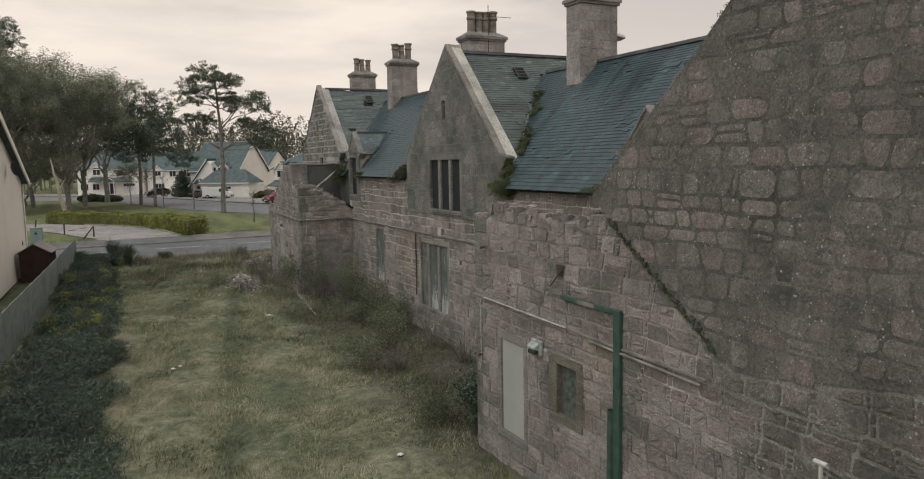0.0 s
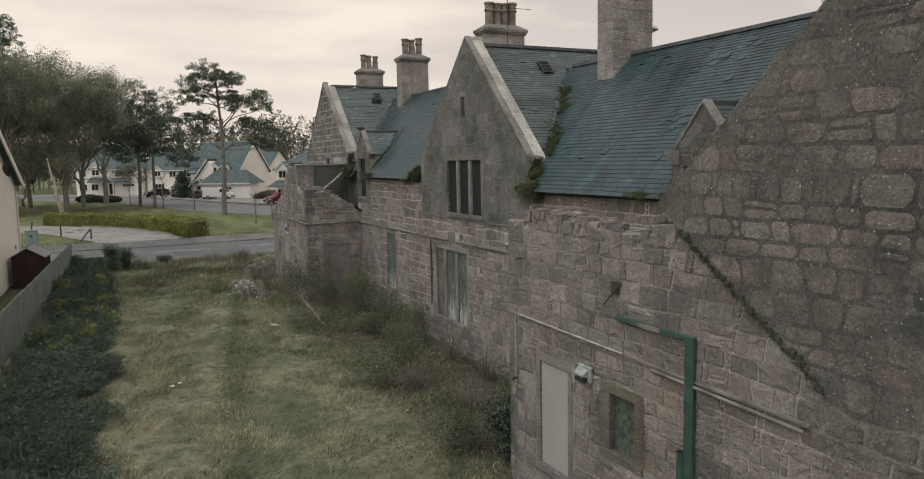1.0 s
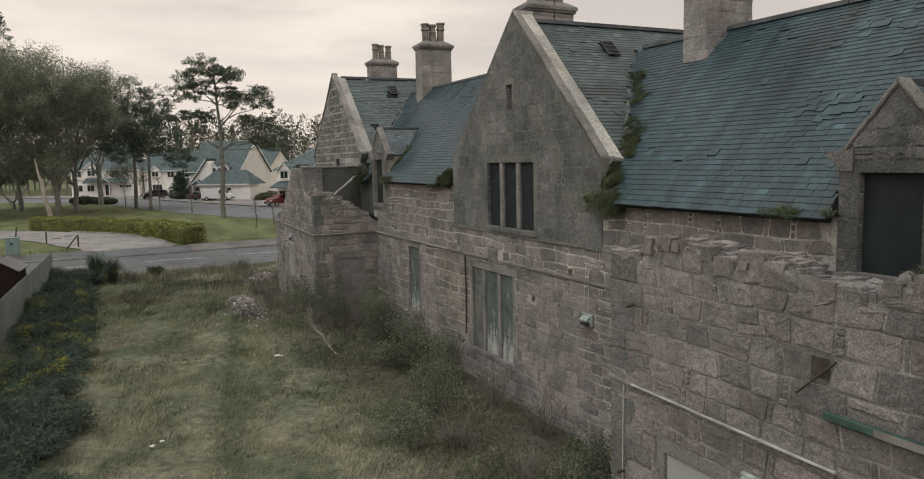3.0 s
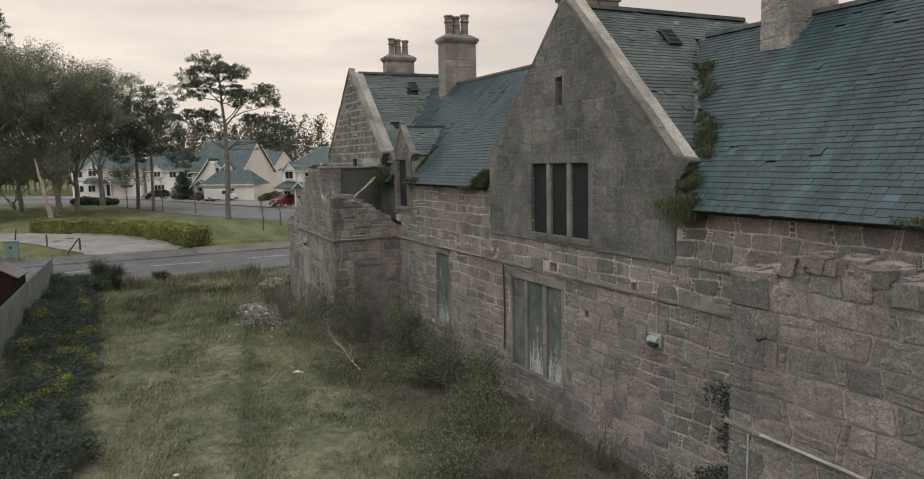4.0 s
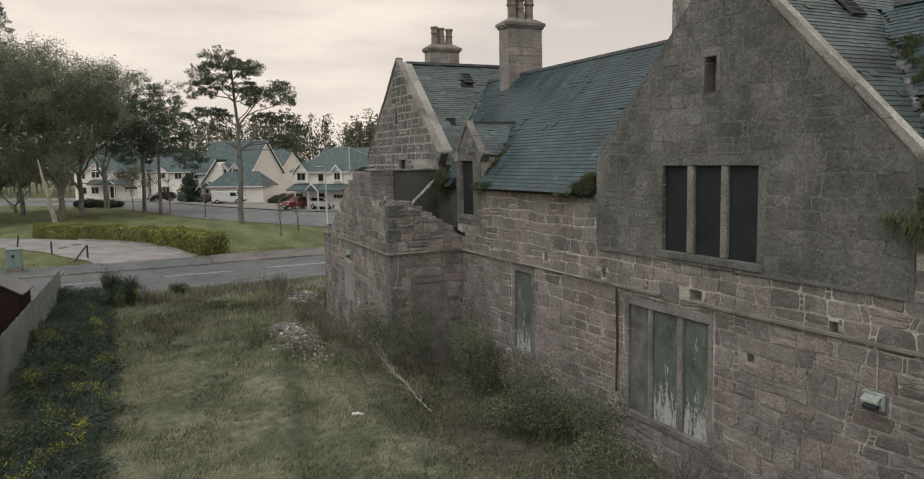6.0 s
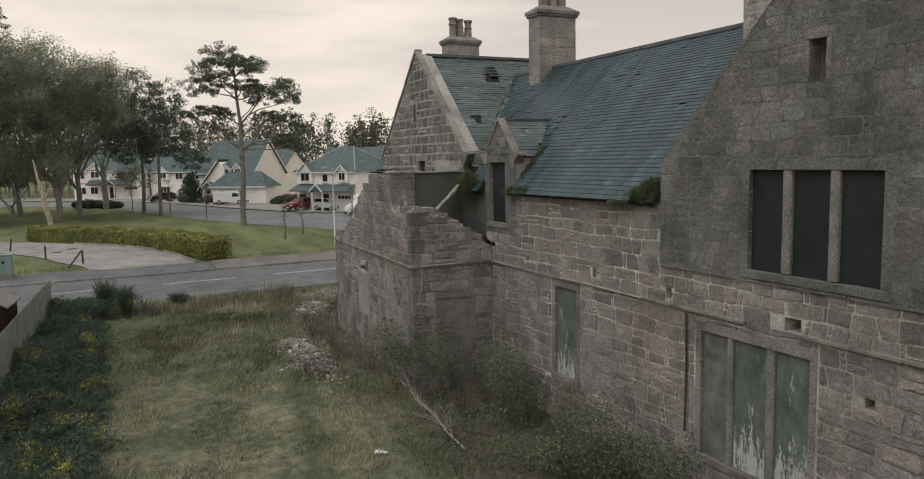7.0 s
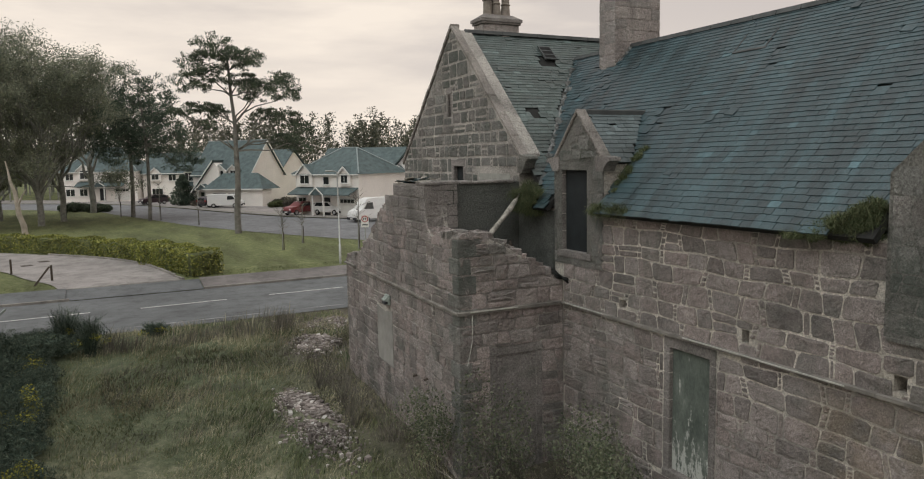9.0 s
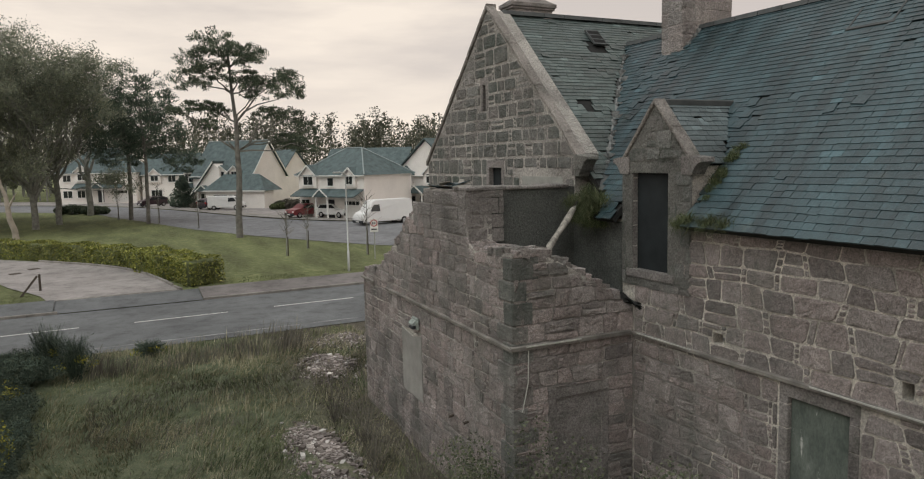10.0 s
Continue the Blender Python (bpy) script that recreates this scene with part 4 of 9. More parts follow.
for a, b in (((RX1, 8.0, 9.98), (RX1, 22.9, 9.98)), ((RX2, 25.0, 10.29), (RX2, 40.2, 10.29)), ((12.1, 23.95, 10.7), (17.6, 23.95, 10.7)), ((12.1, 41.0, 11.03), (17.6, 41.0, 11.03)), ((8.9, 5.8, 10.8), (15.9, 5.8, 10.8))):
    ridge_run(a, b)


def coping(y_apex, z_apex, y_end, slope, x0, x1, material, parent, thick=0.13, pieces=7):
    """A sloping row of coping slabs from the apex down to one end."""
    sgn = 1 if y_end > y_apex else -1
    run = abs(y_end - y_apex)
    for i in range(pieces):
        bm = bmesh.new()
        a, b = run * i / pieces + (0.006 if i else 0), run * (i + 1) / pieces - 0.006
        pts = []
        for lift in (0.0, thick):
            for d, x in ((a, x0), (b, x0), (b, x1), (a, x1)):
                pts.append((x + 0.008 * (i % 3 - 1), y_apex + sgn * d, z_apex - slope * d + lift + 0.006 * (i % 2)))
        add_hexa(bm, pts)
        bmesh.ops.recalc_face_normals(bm, faces=bm.faces)
        bmesh.ops.bevel(bm, geom=list(bm.edges), offset=0.02, segments=1, affect="EDGES")
        part("coping_slab", bm, material, parent)


for ya, za, ye, k, x0, x1, m, th in ((23.95, 10.85, 20.05, 1.0, 11.665, 11.89, COPING, 0.1), (41.0, 11.05, 37.1, 0.965, 11.665, 11.91, COPING, 0.11), (41.0, 11.07, 45.0, 0.965, 11.66, 11.96, COPING, 0.15)):
    coping(ya, za, ye, k, x0, x1, m, house, th)
# the near gable has lost its slabs: rough stones are left along its edge
re_ = random.Random(23)
for a in np.arange(5.9, 10.3, 0.27):
    L = re_.uniform(0.2, 0.34)
    w_ = bmesh.new()
    z0, z1 = near_top(a) - 0.12, near_top(a + L) - 0.12
    h_ = re_.uniform(0.11, 0.19)
    add_hexa(w_, [(XE - 0.02, a, z0), (XE + 0.5, a, z0), (XE + 0.5, a + L, z1), (XE - 0.02, a + L, z1), (XE + re_.uniform(-0.02, 0.03), a, z0 + h_), (XE + 0.5, a, z0 + h_), (XE + 0.5, a + L, z1 + h_ * re_.uniform(0.8, 1.1)), (XE + re_.uniform(-0.02, 0.03), a + L, z1 + h_ * re_.uniform(0.8, 1.1))])
    bmesh.ops.recalc_face_normals(w_, faces=w_.faces)
    bmesh.ops.bevel(w_, geom=list(w_.edges), offset=0.025, segments=1, affect="EDGES")
    part("edge_stone", w_, STONE_NEAR, house)
coping(5.8, 10.85, 1.2, 1.03, 8.34, 8.8, STONE_NEAR, house, 0.14)
part("skew_stone", prism([(10.3, 5.78), (10.42, 5.86), (10.62, 6.02), (10.84, 6.1), (10.84, 6.2), (10.34, 6.72), (10.3, 6.72)], "x", XE - 0.02, XE + 0.5), STONE_NEAR, house, "weathered corner stone at the foot of the gable")


def kneeler(y, z, sgn, x0, x1):
    """The corbelled stone at a coping's foot; sgn points outwards along the wall."""
    prof = [(-0.04, 0.0), (0.02, 0.04), (0.5, -0.02), (0.52, -0.1), (0.44, -0.13), (0.36, -0.2), (0.26, -0.36), (0.18, -0.42), (0.14, -0.5), (-0.04, -0.5)]
    bm = prism([(y + sgn * a * (0.75 if a > 0 else 1), z + b * 0.85) for a, b in prof], "x", x0, x1)
    bmesh.ops.bevel(bm, geom=list(bm.edges), offset=0.012, segments=1, affect="EDGES")
    return bm


for y, z, s in ((20.02, 6.98, -1), (37.2, 7.42, -1)):
    part("kneeler", kneeler(y, z, s, 11.64, 11.95), HARL, house)


def clay_pot(kind):
    if kind == 0:
        return lathe([(0.165, 0), (0.165, 0.06), (0.125, 0.1), (0.12, 0.62), (0.15, 0.66), (0.15, 0.72), (0.125, 0.76), (0.13, 0.92), (0.155, 0.95), (0.155, 1.02), (0.11, 1.02), (0.1, 0.7)])
    return lathe([(0.16, 0), (0.14, 0.1), (0.12, 0.5), (0.145, 0.55), (0.115, 0.62), (0.115, 0.84), (0.15, 0.88), (0.15, 0.97), (0.1, 0.97), (0.09, 0.6)])


def chimney(x0, x1, y0, y1, z0, z1, pots, pot_h=1.0, seed=0):
    r = random.Random(seed)
    stack = part("chimney", box(x0, x1, y0, y1, z0, z1, 0.015), CHIMNEY_STONE, house)
    c = bmesh.new()
    add_box(c, x0 - 0.06, x1 + 0.06, y0 - 0.06, y1 + 0.06, z1, z1 + 0.09, 0.015)
    pts = [(x0 - 0.1, y0 - 0.1, z1 + 0.09), (x1 + 0.1, y0 - 0.1, z1 + 0.09), (x1 + 0.1, y1 + 0.1, z1 + 0.09), (x0 - 0.1, y1 + 0.1, z1 + 0.09)]
    top = [(x0 - 0.1, y0 - 0.1, z1 + 0.2), (x1 + 0.1, y0 - 0.1, z1 + 0.2), (x1 + 0.1, y1 + 0.1, z1 + 0.2), (x0 - 0.1, y1 + 0.1, z1 + 0.2)]
    add_hexa(c, pts + top)
    hip = [(x0 + 0.18, y0 + 0.16, z1 + 0.38), (x1 - 0.18, y0 + 0.16, z1 + 0.38), (x1 - 0.18, y1 - 0.16, z1 + 0.38), (x0 + 0.18, y1 - 0.16, z1 + 0.38)]
    add_hexa(c, [(a, b, z1 + 0.202) for a, b, _ in top] + hip)
    bmesh.ops.recalc_face_normals(c, faces=c.faces)
    part("cap", c, DRESSED, stack)
    for i in range(pots):
        v, f = clay_pot(r.randrange(2))
        f2 = (i + 0.5) / pots
        px = x0 + 0.2 + (x1 - x0 - 0.4) * f2
        part("chimney_pot", mesh_np("chimney_pot", v * np.array([1.3, 1.3, 0.9 * pot_h * r.uniform(0.96, 1.05)]), f, POT_CLAY), None, stack, at=pose(px, (y0 + y1) / 2, z1 + 0.33, r.uniform(-2, 2), r.uniform(-2, 2), 0))
    # blocks with thin joints on the two faces that are seen
    set_stones(lay_blocks(lambda u, v: True, x0, x1, z0, z1, (0.27, 0.31), (0.45, 0.75), r), lambda u, v: (u, y0, v), (0, -1, 0), (1, 0, 0), stack, CHIMNEY_STONE, 0.01, r, lambda c: c[0], "block", 0.012, 0.04, False)
    set_stones(lay_blocks(lambda u, v: True, y0, y1, z0, z1, (0.27, 0.31), (0.4, 0.6), r), lambda u, v: (x0, u, v), (-1, 0, 0), (0, -1, 0), stack, CHIMNEY_STONE, 0.01, r, lambda c: c[0], "block", 0.012, 0.04)
    return stack


chimney(14.5, 15.98, 19.85, 20.6, 8.9, 11.75, 3, 1.0, 1)
chimney(14.85, 16.35, 37.62, 38.3, 9.2, 12.0, 3, 0.95, 2)
chimney(15.45, 17.0, 46.2, 46.9, 5.0, 12.35, 3, 0.95, 3)
chimney(14.35, 16.1, 27.5, 28.25, 9.0, 11.75, 4, 1.0, 4)


# ---- wall dormers ----
def dormer(yc, ze, za, half, o, ruined):
    """Coping, kneelers, dressed surround and the little slate roof behind a wall dormer."""
    k = (za - ze) / half
    d = part("dormer_roof", prism([(yc - half, ze - 0.16), (yc, za - 0.14), (yc + half, ze - 0.16)], "x", XM + 0.3, XM + 2.0), HARL if ruined else DARK_WOOD, house)
    for s in (-1, 1):
        coping(yc, za - 0.12, yc + s * half, k, XM - 0.06, XM + 0.2, COPING, d, 0.11, 2)
        kn = [(-0.22, 0.05), (0.0, 0.05), (0.24, 0.02), (0.25, -0.05), (0.16, -0.08), (0.08, -0.16), (0.03, -0.26), (-0.22, -0.26)]
        part("kneeler", prism([(yc + s * (half + a), ze + b - 0.04) for a, b in kn], "x", XM - 0.055, XM + 0.24), DRESSED, d)
    part("ridge_piece", box(XM + 0.2, XM + 1.95, yc - 0.06, yc + 0.06, za - 0.16, za - 0.03, 0.02), LEAD, d)
    for s in (-1, 1):
        lay_slates(d, (XM + 0.24, yc + s * (half + 0.02), ze - 0.14), (1, 0, 0), (0, -s, k), 1.75, half * math.hypot(1, k), lambda p: p.z > z_main(p.x, p.y) - 0.03, lambda p: p.x, 0.2, 0.12, 0.16 if ruined and s < 0 else 0.01, 60 + s, SLATE_OLD if ruined else SLATE_PALE)
    if ruined:
        # loose slates and stones along the broken edge
        r = random.Random(9)
        for q in range(9):
            t = r.random()
            part("slate_debris", box(-0.1, 0.1, -0.07, 0.07, 0, 0.014), (SLATE, STONE_DARK, DARK_WOOD, TAN_STONE)[q % 4], d, at=pose(XM + r.uniform(0.3, 1.6), yc - half * (1 - t), ze - 0.12 + (za - ze) * t + 0.03, 50 + r.uniform(-5, 5), r.uniform(-8, 8), r.uniform(-30, 30)))
    surround("dormer_window", o, XM, 0.16, d, [])
    return d


def surround(name, o, x, w, parent, mullions, sill=True, material=None, proud=0.014, mull=None):
    """Dressed stones round an opening in a wall that faces west, and its mullions."""
    m = material or DRESSED
    y0, y1, z0, z1 = o
    h = part(name, box(x - proud, x + 0.28, y0 - w, y1 + w, z1 - 0.006, z1 + 0.19, 0.012), m, parent)
    for a, b in ((y0 - w, y0 + 0.006), (y1 - 0.006, y1 + w)):
        z, r = z0, random.Random(int(y0 * 100 + a * 7))
        while z < z1 - 0.01:
            hh = min(r.uniform(0.3, 0.6), z1 - z)
            ww = r.uniform(0, 0.16) if w > 0.2 else 0
            part("jamb_stone", box(x - proud, x + 0.28, a - (ww if b < y0 + 0.1 else 0), b + (ww if a > y1 - 0.1 else 0), z + 0.004, z + hh - 0.004, 0.012), m, h)
            z += hh
    if sill:
        part("sill", box(x - proud - 0.03, x + 0.3, y0 - w, y1 + w, z0 - 0.15, z0 + 0.006, 0.015), m, h)
    for a, b in mullions:
        part("mullion", box(x - 0.005, x + 0.26, a, b, z0, z1, 0.03), mull or m, h)
    return h


dormer(34.82, 7.36, 8.4, 0.9, MAIN_OPEN[4], False)
dormer(13.3, 7.02, 8.05, 0.86, MAIN_OPEN[5], True)
w_low = surround("window", MAIN_OPEN[0], XM, 0.14, house, [(25.86, 26.0), (24.90, 25.08)])
for a, b, m in ((26.0, 26.66, plain("mottled_render_infill", (0.15, 0.155, 0.138), 0.45, 3.0, 0.9)), (25.08, 25.86, PEELING), (24.16, 24.90, PEELING)):
    part("window_board", box(XM + 0.07, XM + 0.1, a + 0.01, b - 0.01, 1.21, 3.71), m, w_low, "peeling grey-green boarding" if m is PEELING else "mottled grey infill of one light")
w_one = surround("window", MAIN_OPEN[1], XM, 0.15, house, [])
part("window_board", box(XM + 0.07, XM + 0.1, 30.95, 31.92, 1.51, 3.84), PEELING, w_one, "peeling grey-green boarding")
surround("window", MAIN_OPEN[2], XM - 0.02, 0.16, house, [(24.63, 24.81), (23.73, 23.90)], True, HARL, 0.012, DRESSED)
surround("slit_window", MAIN_OPEN[3], XM - 0.02, 0.1, house, [], False)
surround("slit_window", G3_OPEN[1], XM, 0.1, house, [], False)
surround("window", G3_OPEN[0], XM, 0.14, house, [], False)
part("pale_render_patch", box(XM - 0.02, XM + 0.1, 37.75, 39.4, 6.2, 6.98), plain("pale_render", (0.34, 0.34, 0.31), 0.3, 2.0, 0.9), house)
WET_BOARD = plain("mottled_green_board", (0.1, 0.115, 0.1), 0.6, 9.0, 0.85, grain=30.0)
w_ext = surround("extension_window", EXT_OPEN[1], XE, 0.22, house, [], True, TAN_STONE, 0.012)
part("window_board", box(XE + 0.12, XE + 0.15, 11.38, 12.03, 1.86, 2.86), WET_BOARD, w_ext, "weathered green boarding")
d_ext = surround("extension_door", EXT_OPEN[0], XE, 0.15, house, [], True)
part("door_board", box(XE + 0.03, XE + 0.06, 13.30, 14.26, 0.82, 2.90, 0.004), BOARD, d_ext, "plain grey sheet over the doorway")
for a, b in ((9.8, 9.956), (10.964, 11.12)):
    part("jamb_stone", box(a, b, 35.405, 35.7, 0.3, 3.09, 0.012), DRESSED, wing_side)
part("lintel", box(9.8, 11.12, 35.402, 35.7, 3.084, 3.27, 0.012), DRESSED, wing_side)
part("blocked_door", box(9.95, 10.97, 35.44, 35.6, 0.3, 3.09), DRESSED, wing_side, "doorway blocked with rendered masonry")
part("blocked_window", wall_mesh([39.97, 40.6, 41.33], lerp_profile([(39.97, 3.32), (40.6, 3.22), (41.33, 3.3)]), 1.77, [], lambda u, v, d: (WX(u) - 0.02 + d, u, v), 0.05), plain("pale_fill", (0.3, 0.29, 0.27), 0.25, 2.0, 0.9), wing_front, "smooth filling of a blocked opening")


# ---- string courses and wall fittings ----
def strip(name, pts, normal, h, d, material, seed=1, parent=house, gap=0.0):
    """A thin moulding along a wall in broken lengths."""
    r = random.Random(seed)
    n = Vector(normal)
    for a, b in zip(pts, pts[1:]):
        a, b = Vector(a), Vector(b)
        length, t = (b - a).length, 0.0
        along = (b - a).normalized()
        while t < length - 0.02:
            s = min(r.uniform(0.9, 1.9), length - t)
            if r.random() > gap:
                p, q = a + along * (t + 0.004), a + along * (t + s - 0.004)
                jz = r.uniform(-0.008, 0.008)
                bm = bmesh.new()
                lo = [p + Vector((0, 0, jz)), p + n * d + Vector((0, 0, jz + 0.01)), q + n * d + Vector((0, 0, jz + 0.01)), q + Vector((0, 0, jz))]
                add_hexa(bm, lo + [Vector(c) + Vector((0, 0, h if i in (0, 3) else h * 0.7)) for i, c in enumerate(lo)])
                bmesh.ops.recalc_face_normals(bm, faces=bm.faces)
                part(name, bm, material, parent)
            t += s


strip("string_course", [(XM, 35.38, 4.06), (XM, 15.5, 4.06)], (-1, 0, 0), 0.07, 0.08, STRIP, 3, gap=0.08)
strip("offset_course", [(XM, 20.0, 4.86), (XM, 15.5, 4.86)], (-1, 0, 0), 0.06, 0.05, DRESSED, 4)
strip("offset_course", [(XM - 0.02, 27.8, 4.86), (XM - 0.02, 20.1, 4.86)], (-1, 0, 0), 0.06, 0.04, HARL, 5)
strip("string_course", [(XE, 15.5, 3.68), (XE, 8.05, 3.56)], (-1, 0, 0), 0.05, 0.06, STRIP, 6, gap=0.12)
strip("painted_batten", [(XE - 0.07, 14.9, 3.7), (XE - 0.07, 11.6, 3.66)], (-1, 0, 0), 0.03, 0.03, WHITE_PAINT, 7)
strip("string_course", [(WX(35.42), 35.36, 4.07), (WX(44.7), 44.7, 4.07)], (-1, 0.04, 0), 0.07, 0.08, STRIP, 8, gap=0.05)
strip("string_course", [(9.02, 35.42, 4.07), (11.6, 35.42, 4.07)], (0, -1, 0), 0.09, 0.08, STRIP, 9)


# lead in the valleys, where two slopes meet
def valley(name, pts, w=0.09, material=None):
    for a, b in zip(pts, pts[1:]):
        a, b = Vector(a), Vector(b)
        d = (b - a).normalized()
        n = Vector((-0.6, -0.6, 0.53)).normalized()
        s = d.cross(n).normalized()
        bm = bmesh.new()
        e = b - d * 0.01
        lo = [a - s * w, e - s * w, e + s * w, a + s * w]
        add_hexa(bm, [p + n * 0.012 for p in lo] + [p + n * (0.024 if i in (1, 2) else 0.034) for i, p in enumerate(lo)])
        bmesh.ops.recalc_face_normals(bm, faces=bm.faces)
        part(name, bm, material or VALLEY_LEAD, house)


VALLEY_LEAD = plain("pale_valley_lead", (0.2, 0.205, 0.2), 0.55, 3.5, 0.6)


def valley_line(y_apex, z_apex, k, e, kk, x_from, x_to, n):
    """Points on the line where the main slope meets a cross gable's near slope."""
    out = []
    for i in range(n + 1):
        x = x_from + (x_to - x_from) * i / n
        z = e + kk * (x - 11.45)
        out.append((x, y_apex - (z_apex - z) / k, z + 0.015))
    return out


valley("valley_lead", valley_line(41.0, 10.95, 0.965, 6.25, 1.01, 12.6, 15.0, 5), 0.04)
valley("valley_lead", valley_line(23.95, 10.62, 0.98, 6.03, 1.03, 13.2, 13.6, 2), 0.05)
valley("valley_gutter", valley_line(23.95, 10.6, 0.98, 6.01, 1.03, 11.9, 15.1, 6), 0.1, LEAD)
valley("valley_gutter", valley_line(41.0, 10.93, 0.965, 6.23, 1.01, 11.9, 15.2, 6), 0.08, LEAD)


rvl = random.Random(52)
lumps = []
for ya, za, k, e, kk, x0, x1, n in ((41.0, 10.95, 0.965, 6.25, 1.01, 12.4, 15.1, 70), (23.95, 10.62, 0.98, 6.03, 1.03, 12.6, 14.2, 24)):
    for _ in range(n):
        x = rvl.uniform(x0, x1)
        z = e + kk * (x - 11.45)
        sz = rvl.uniform(0.025, 0.075)
        v = np.array([(a, b, d) for a in (-1, 1) for b in (-1, 1) for d in (-1, 1)]) * sz * np.array((rvl.uniform(0.6, 1.2), rvl.uniform(0.6, 1.4), 0.6))
        v = v + np.array([[rvl.uniform(-0.3, 0.3) * sz for _ in range(3)] for _ in range(8)]) + np.array((x, ya - (za - z) / k + rvl.gauss(0, 0.07), z + 0.05))
        lumps.append((v, np.array([(0, 1, 3, 2), (4, 6, 7, 5), (0, 4, 5, 1), (2, 3, 7, 6), (0, 2, 6, 4), (1, 5, 7, 3)])))
part("valley_rubble", mesh_np("valley_rubble", *join_arrays(lumps), VALLEY_LEAD), None, house, "broken mortar lying in the roof valleys", kind="stuff")


# dressed quoins at the wing's and the extension's corners
rq = random.Random(41)
z, i = 0.5, 0
while z < 5.6:
    h = rq.uniform(0.28, 0.42)
    a, b = (0.5, 0.3) if i % 2 else (0.3, 0.5)
    x0 = WX(35.42) - 0.028
    part("quoin", box(x0, x0 + a * rq.uniform(0.85, 1.15), 35.393, 35.42 + b * rq.uniform(0.85, 1.15), z + 0.006, z + h - 0.006, 0.02), STONE_DARK, wing_front)
    z, i = z + h, i + 1
z, i = 0.2, 0
while z < 5.3:
    h = rq.uniform(0.28, 0.42)
    b = (0.5 if i % 2 else 0.3) * rq.uniform(0.85, 1.15)
    part("quoin", box(XE - 0.026, XE + 0.3, 15.45 - b, 15.455, z + 0.006, z + h - 0.006, 0.02), STONE_DARK, ext_wall)
    z, i = z + h, i + 1
# flashing at the foot of a chimney
part("flashing", box(14.44, 15.3, 19.72, 19.86, 9.02, 9.12, 0.01), VALLEY_LEAD, house)
strip("painted_batten", [(XM - 0.085, 35.2, 4.1), (XM - 0.085, 22.0, 4.1)], (-1, 0, 0), 0.028, 0.02, WHITE_PAINT, 12, gap=0.62)
strip("painted_batten", [(9.3, 35.335, 4.11), (11.5, 35.335, 4.11)], (0, -1, 0), 0.03, 0.02, WHITE_PAINT, 13, gap=0.45)


# ---- ground, road, drive and lawn ----
def sheet(xs, ys, lift=0.0, rough=0.0):
    xs, ys = np.asarray(xs), np.asarray(ys)
    gx, gy = np.meshgrid(xs, ys)
    z = land(gx, gy) + lift
    if rough:
        r = np.random.RandomState(3)
        near = (gx > -6) & (gx < 14) & (gy > 5) & (gy < 53)
        wave = 0.06 * np.sin(gx * 1.7 + gy * 0.4) * np.sin(gy * 0.9 - gx * 0.5) + 0.03 * r.randn(*gx.shape)
        z = z + np.where(near, wave * rough, 0)
    v = np.stack([gx, gy, z], -1).reshape(-1, 3)
    nx, ny = len(xs), len(ys)
    i = (np.arange(ny - 1)[:, None] * nx + np.arange(nx - 1)[None, :]).ravel()
    return v, np.stack([i, i + 1, i + nx + 1, i + nx], -1)


xs = np.concatenate([np.linspace(-1500, -60, 10), np.linspace(-50, -8, 12), np.linspace(-6, 14, 60), np.linspace(16, 80, 26), np.linspace(100, 1500, 10)])
ys = np.concatenate([np.linspace(-400, -10, 8), np.linspace(-4, 53.0, 150), np.linspace(53.5, 70, 34), np.linspace(72, 130, 40), np.linspace(140, 2500, 16)])
gv, gf = sheet(xs, ys, 0, 1.0)
tagged(part("ground", mesh_np("ground", gv, gf, GROUND, True), None), "rough dry grass ground with bare soil, lawn beyond the road", "ground", kind="structure")


def ribbon(name, left, right, lift, material, label, steps=6, thick=0.0, category="road"):
    """A strip of made ground between two lines of the same count."""
    v, f = [], []
    n = len(left)
    for a, b in zip(left, right):
        for k in range(steps + 1):
            t = k / steps
            x, y = a[0] * (1 - t) + b[0] * t, a[1] * (1 - t) + b[1] * t
            v.append((x, y, float(land(x, y)) + lift))
    for i in range(n - 1):
        for k in range(steps):
            a = i * (steps + 1) + k
            f.append((a, a + 1, a + steps + 2, a + steps + 1))
    return tagged(part(name, mesh_np(name, np.array(v), np.array(f), material), None), label, category, kind="structure")


def even(points, step=1.0):
    """Points along a polyline at even steps, rounded by a spline."""
    p = [Vector((a, b, 0)) for a, b in points]
    p = [p[0] * 2 - p[1]] + p + [p[-1] * 2 - p[-2]]
    out = []
    for i in range(1, len(p) - 2):
        n = max(2, int((p[i + 1] - p[i]).length / step))
        for k in range(n):
            t = k / n
            q = 0.5 * ((2 * p[i]) + (p[i + 1] - p[i - 1]) * t + (2 * p[i - 1] - 5 * p[i] + 4 * p[i + 1] - p[i + 2]) * t * t + (3 * p[i] - p[i - 1] - 3 * p[i + 1] + p[i + 2]) * t ** 3)
            out.append((q.x, q.y))
    out.append((p[-2].x, p[-2].y))
    return out


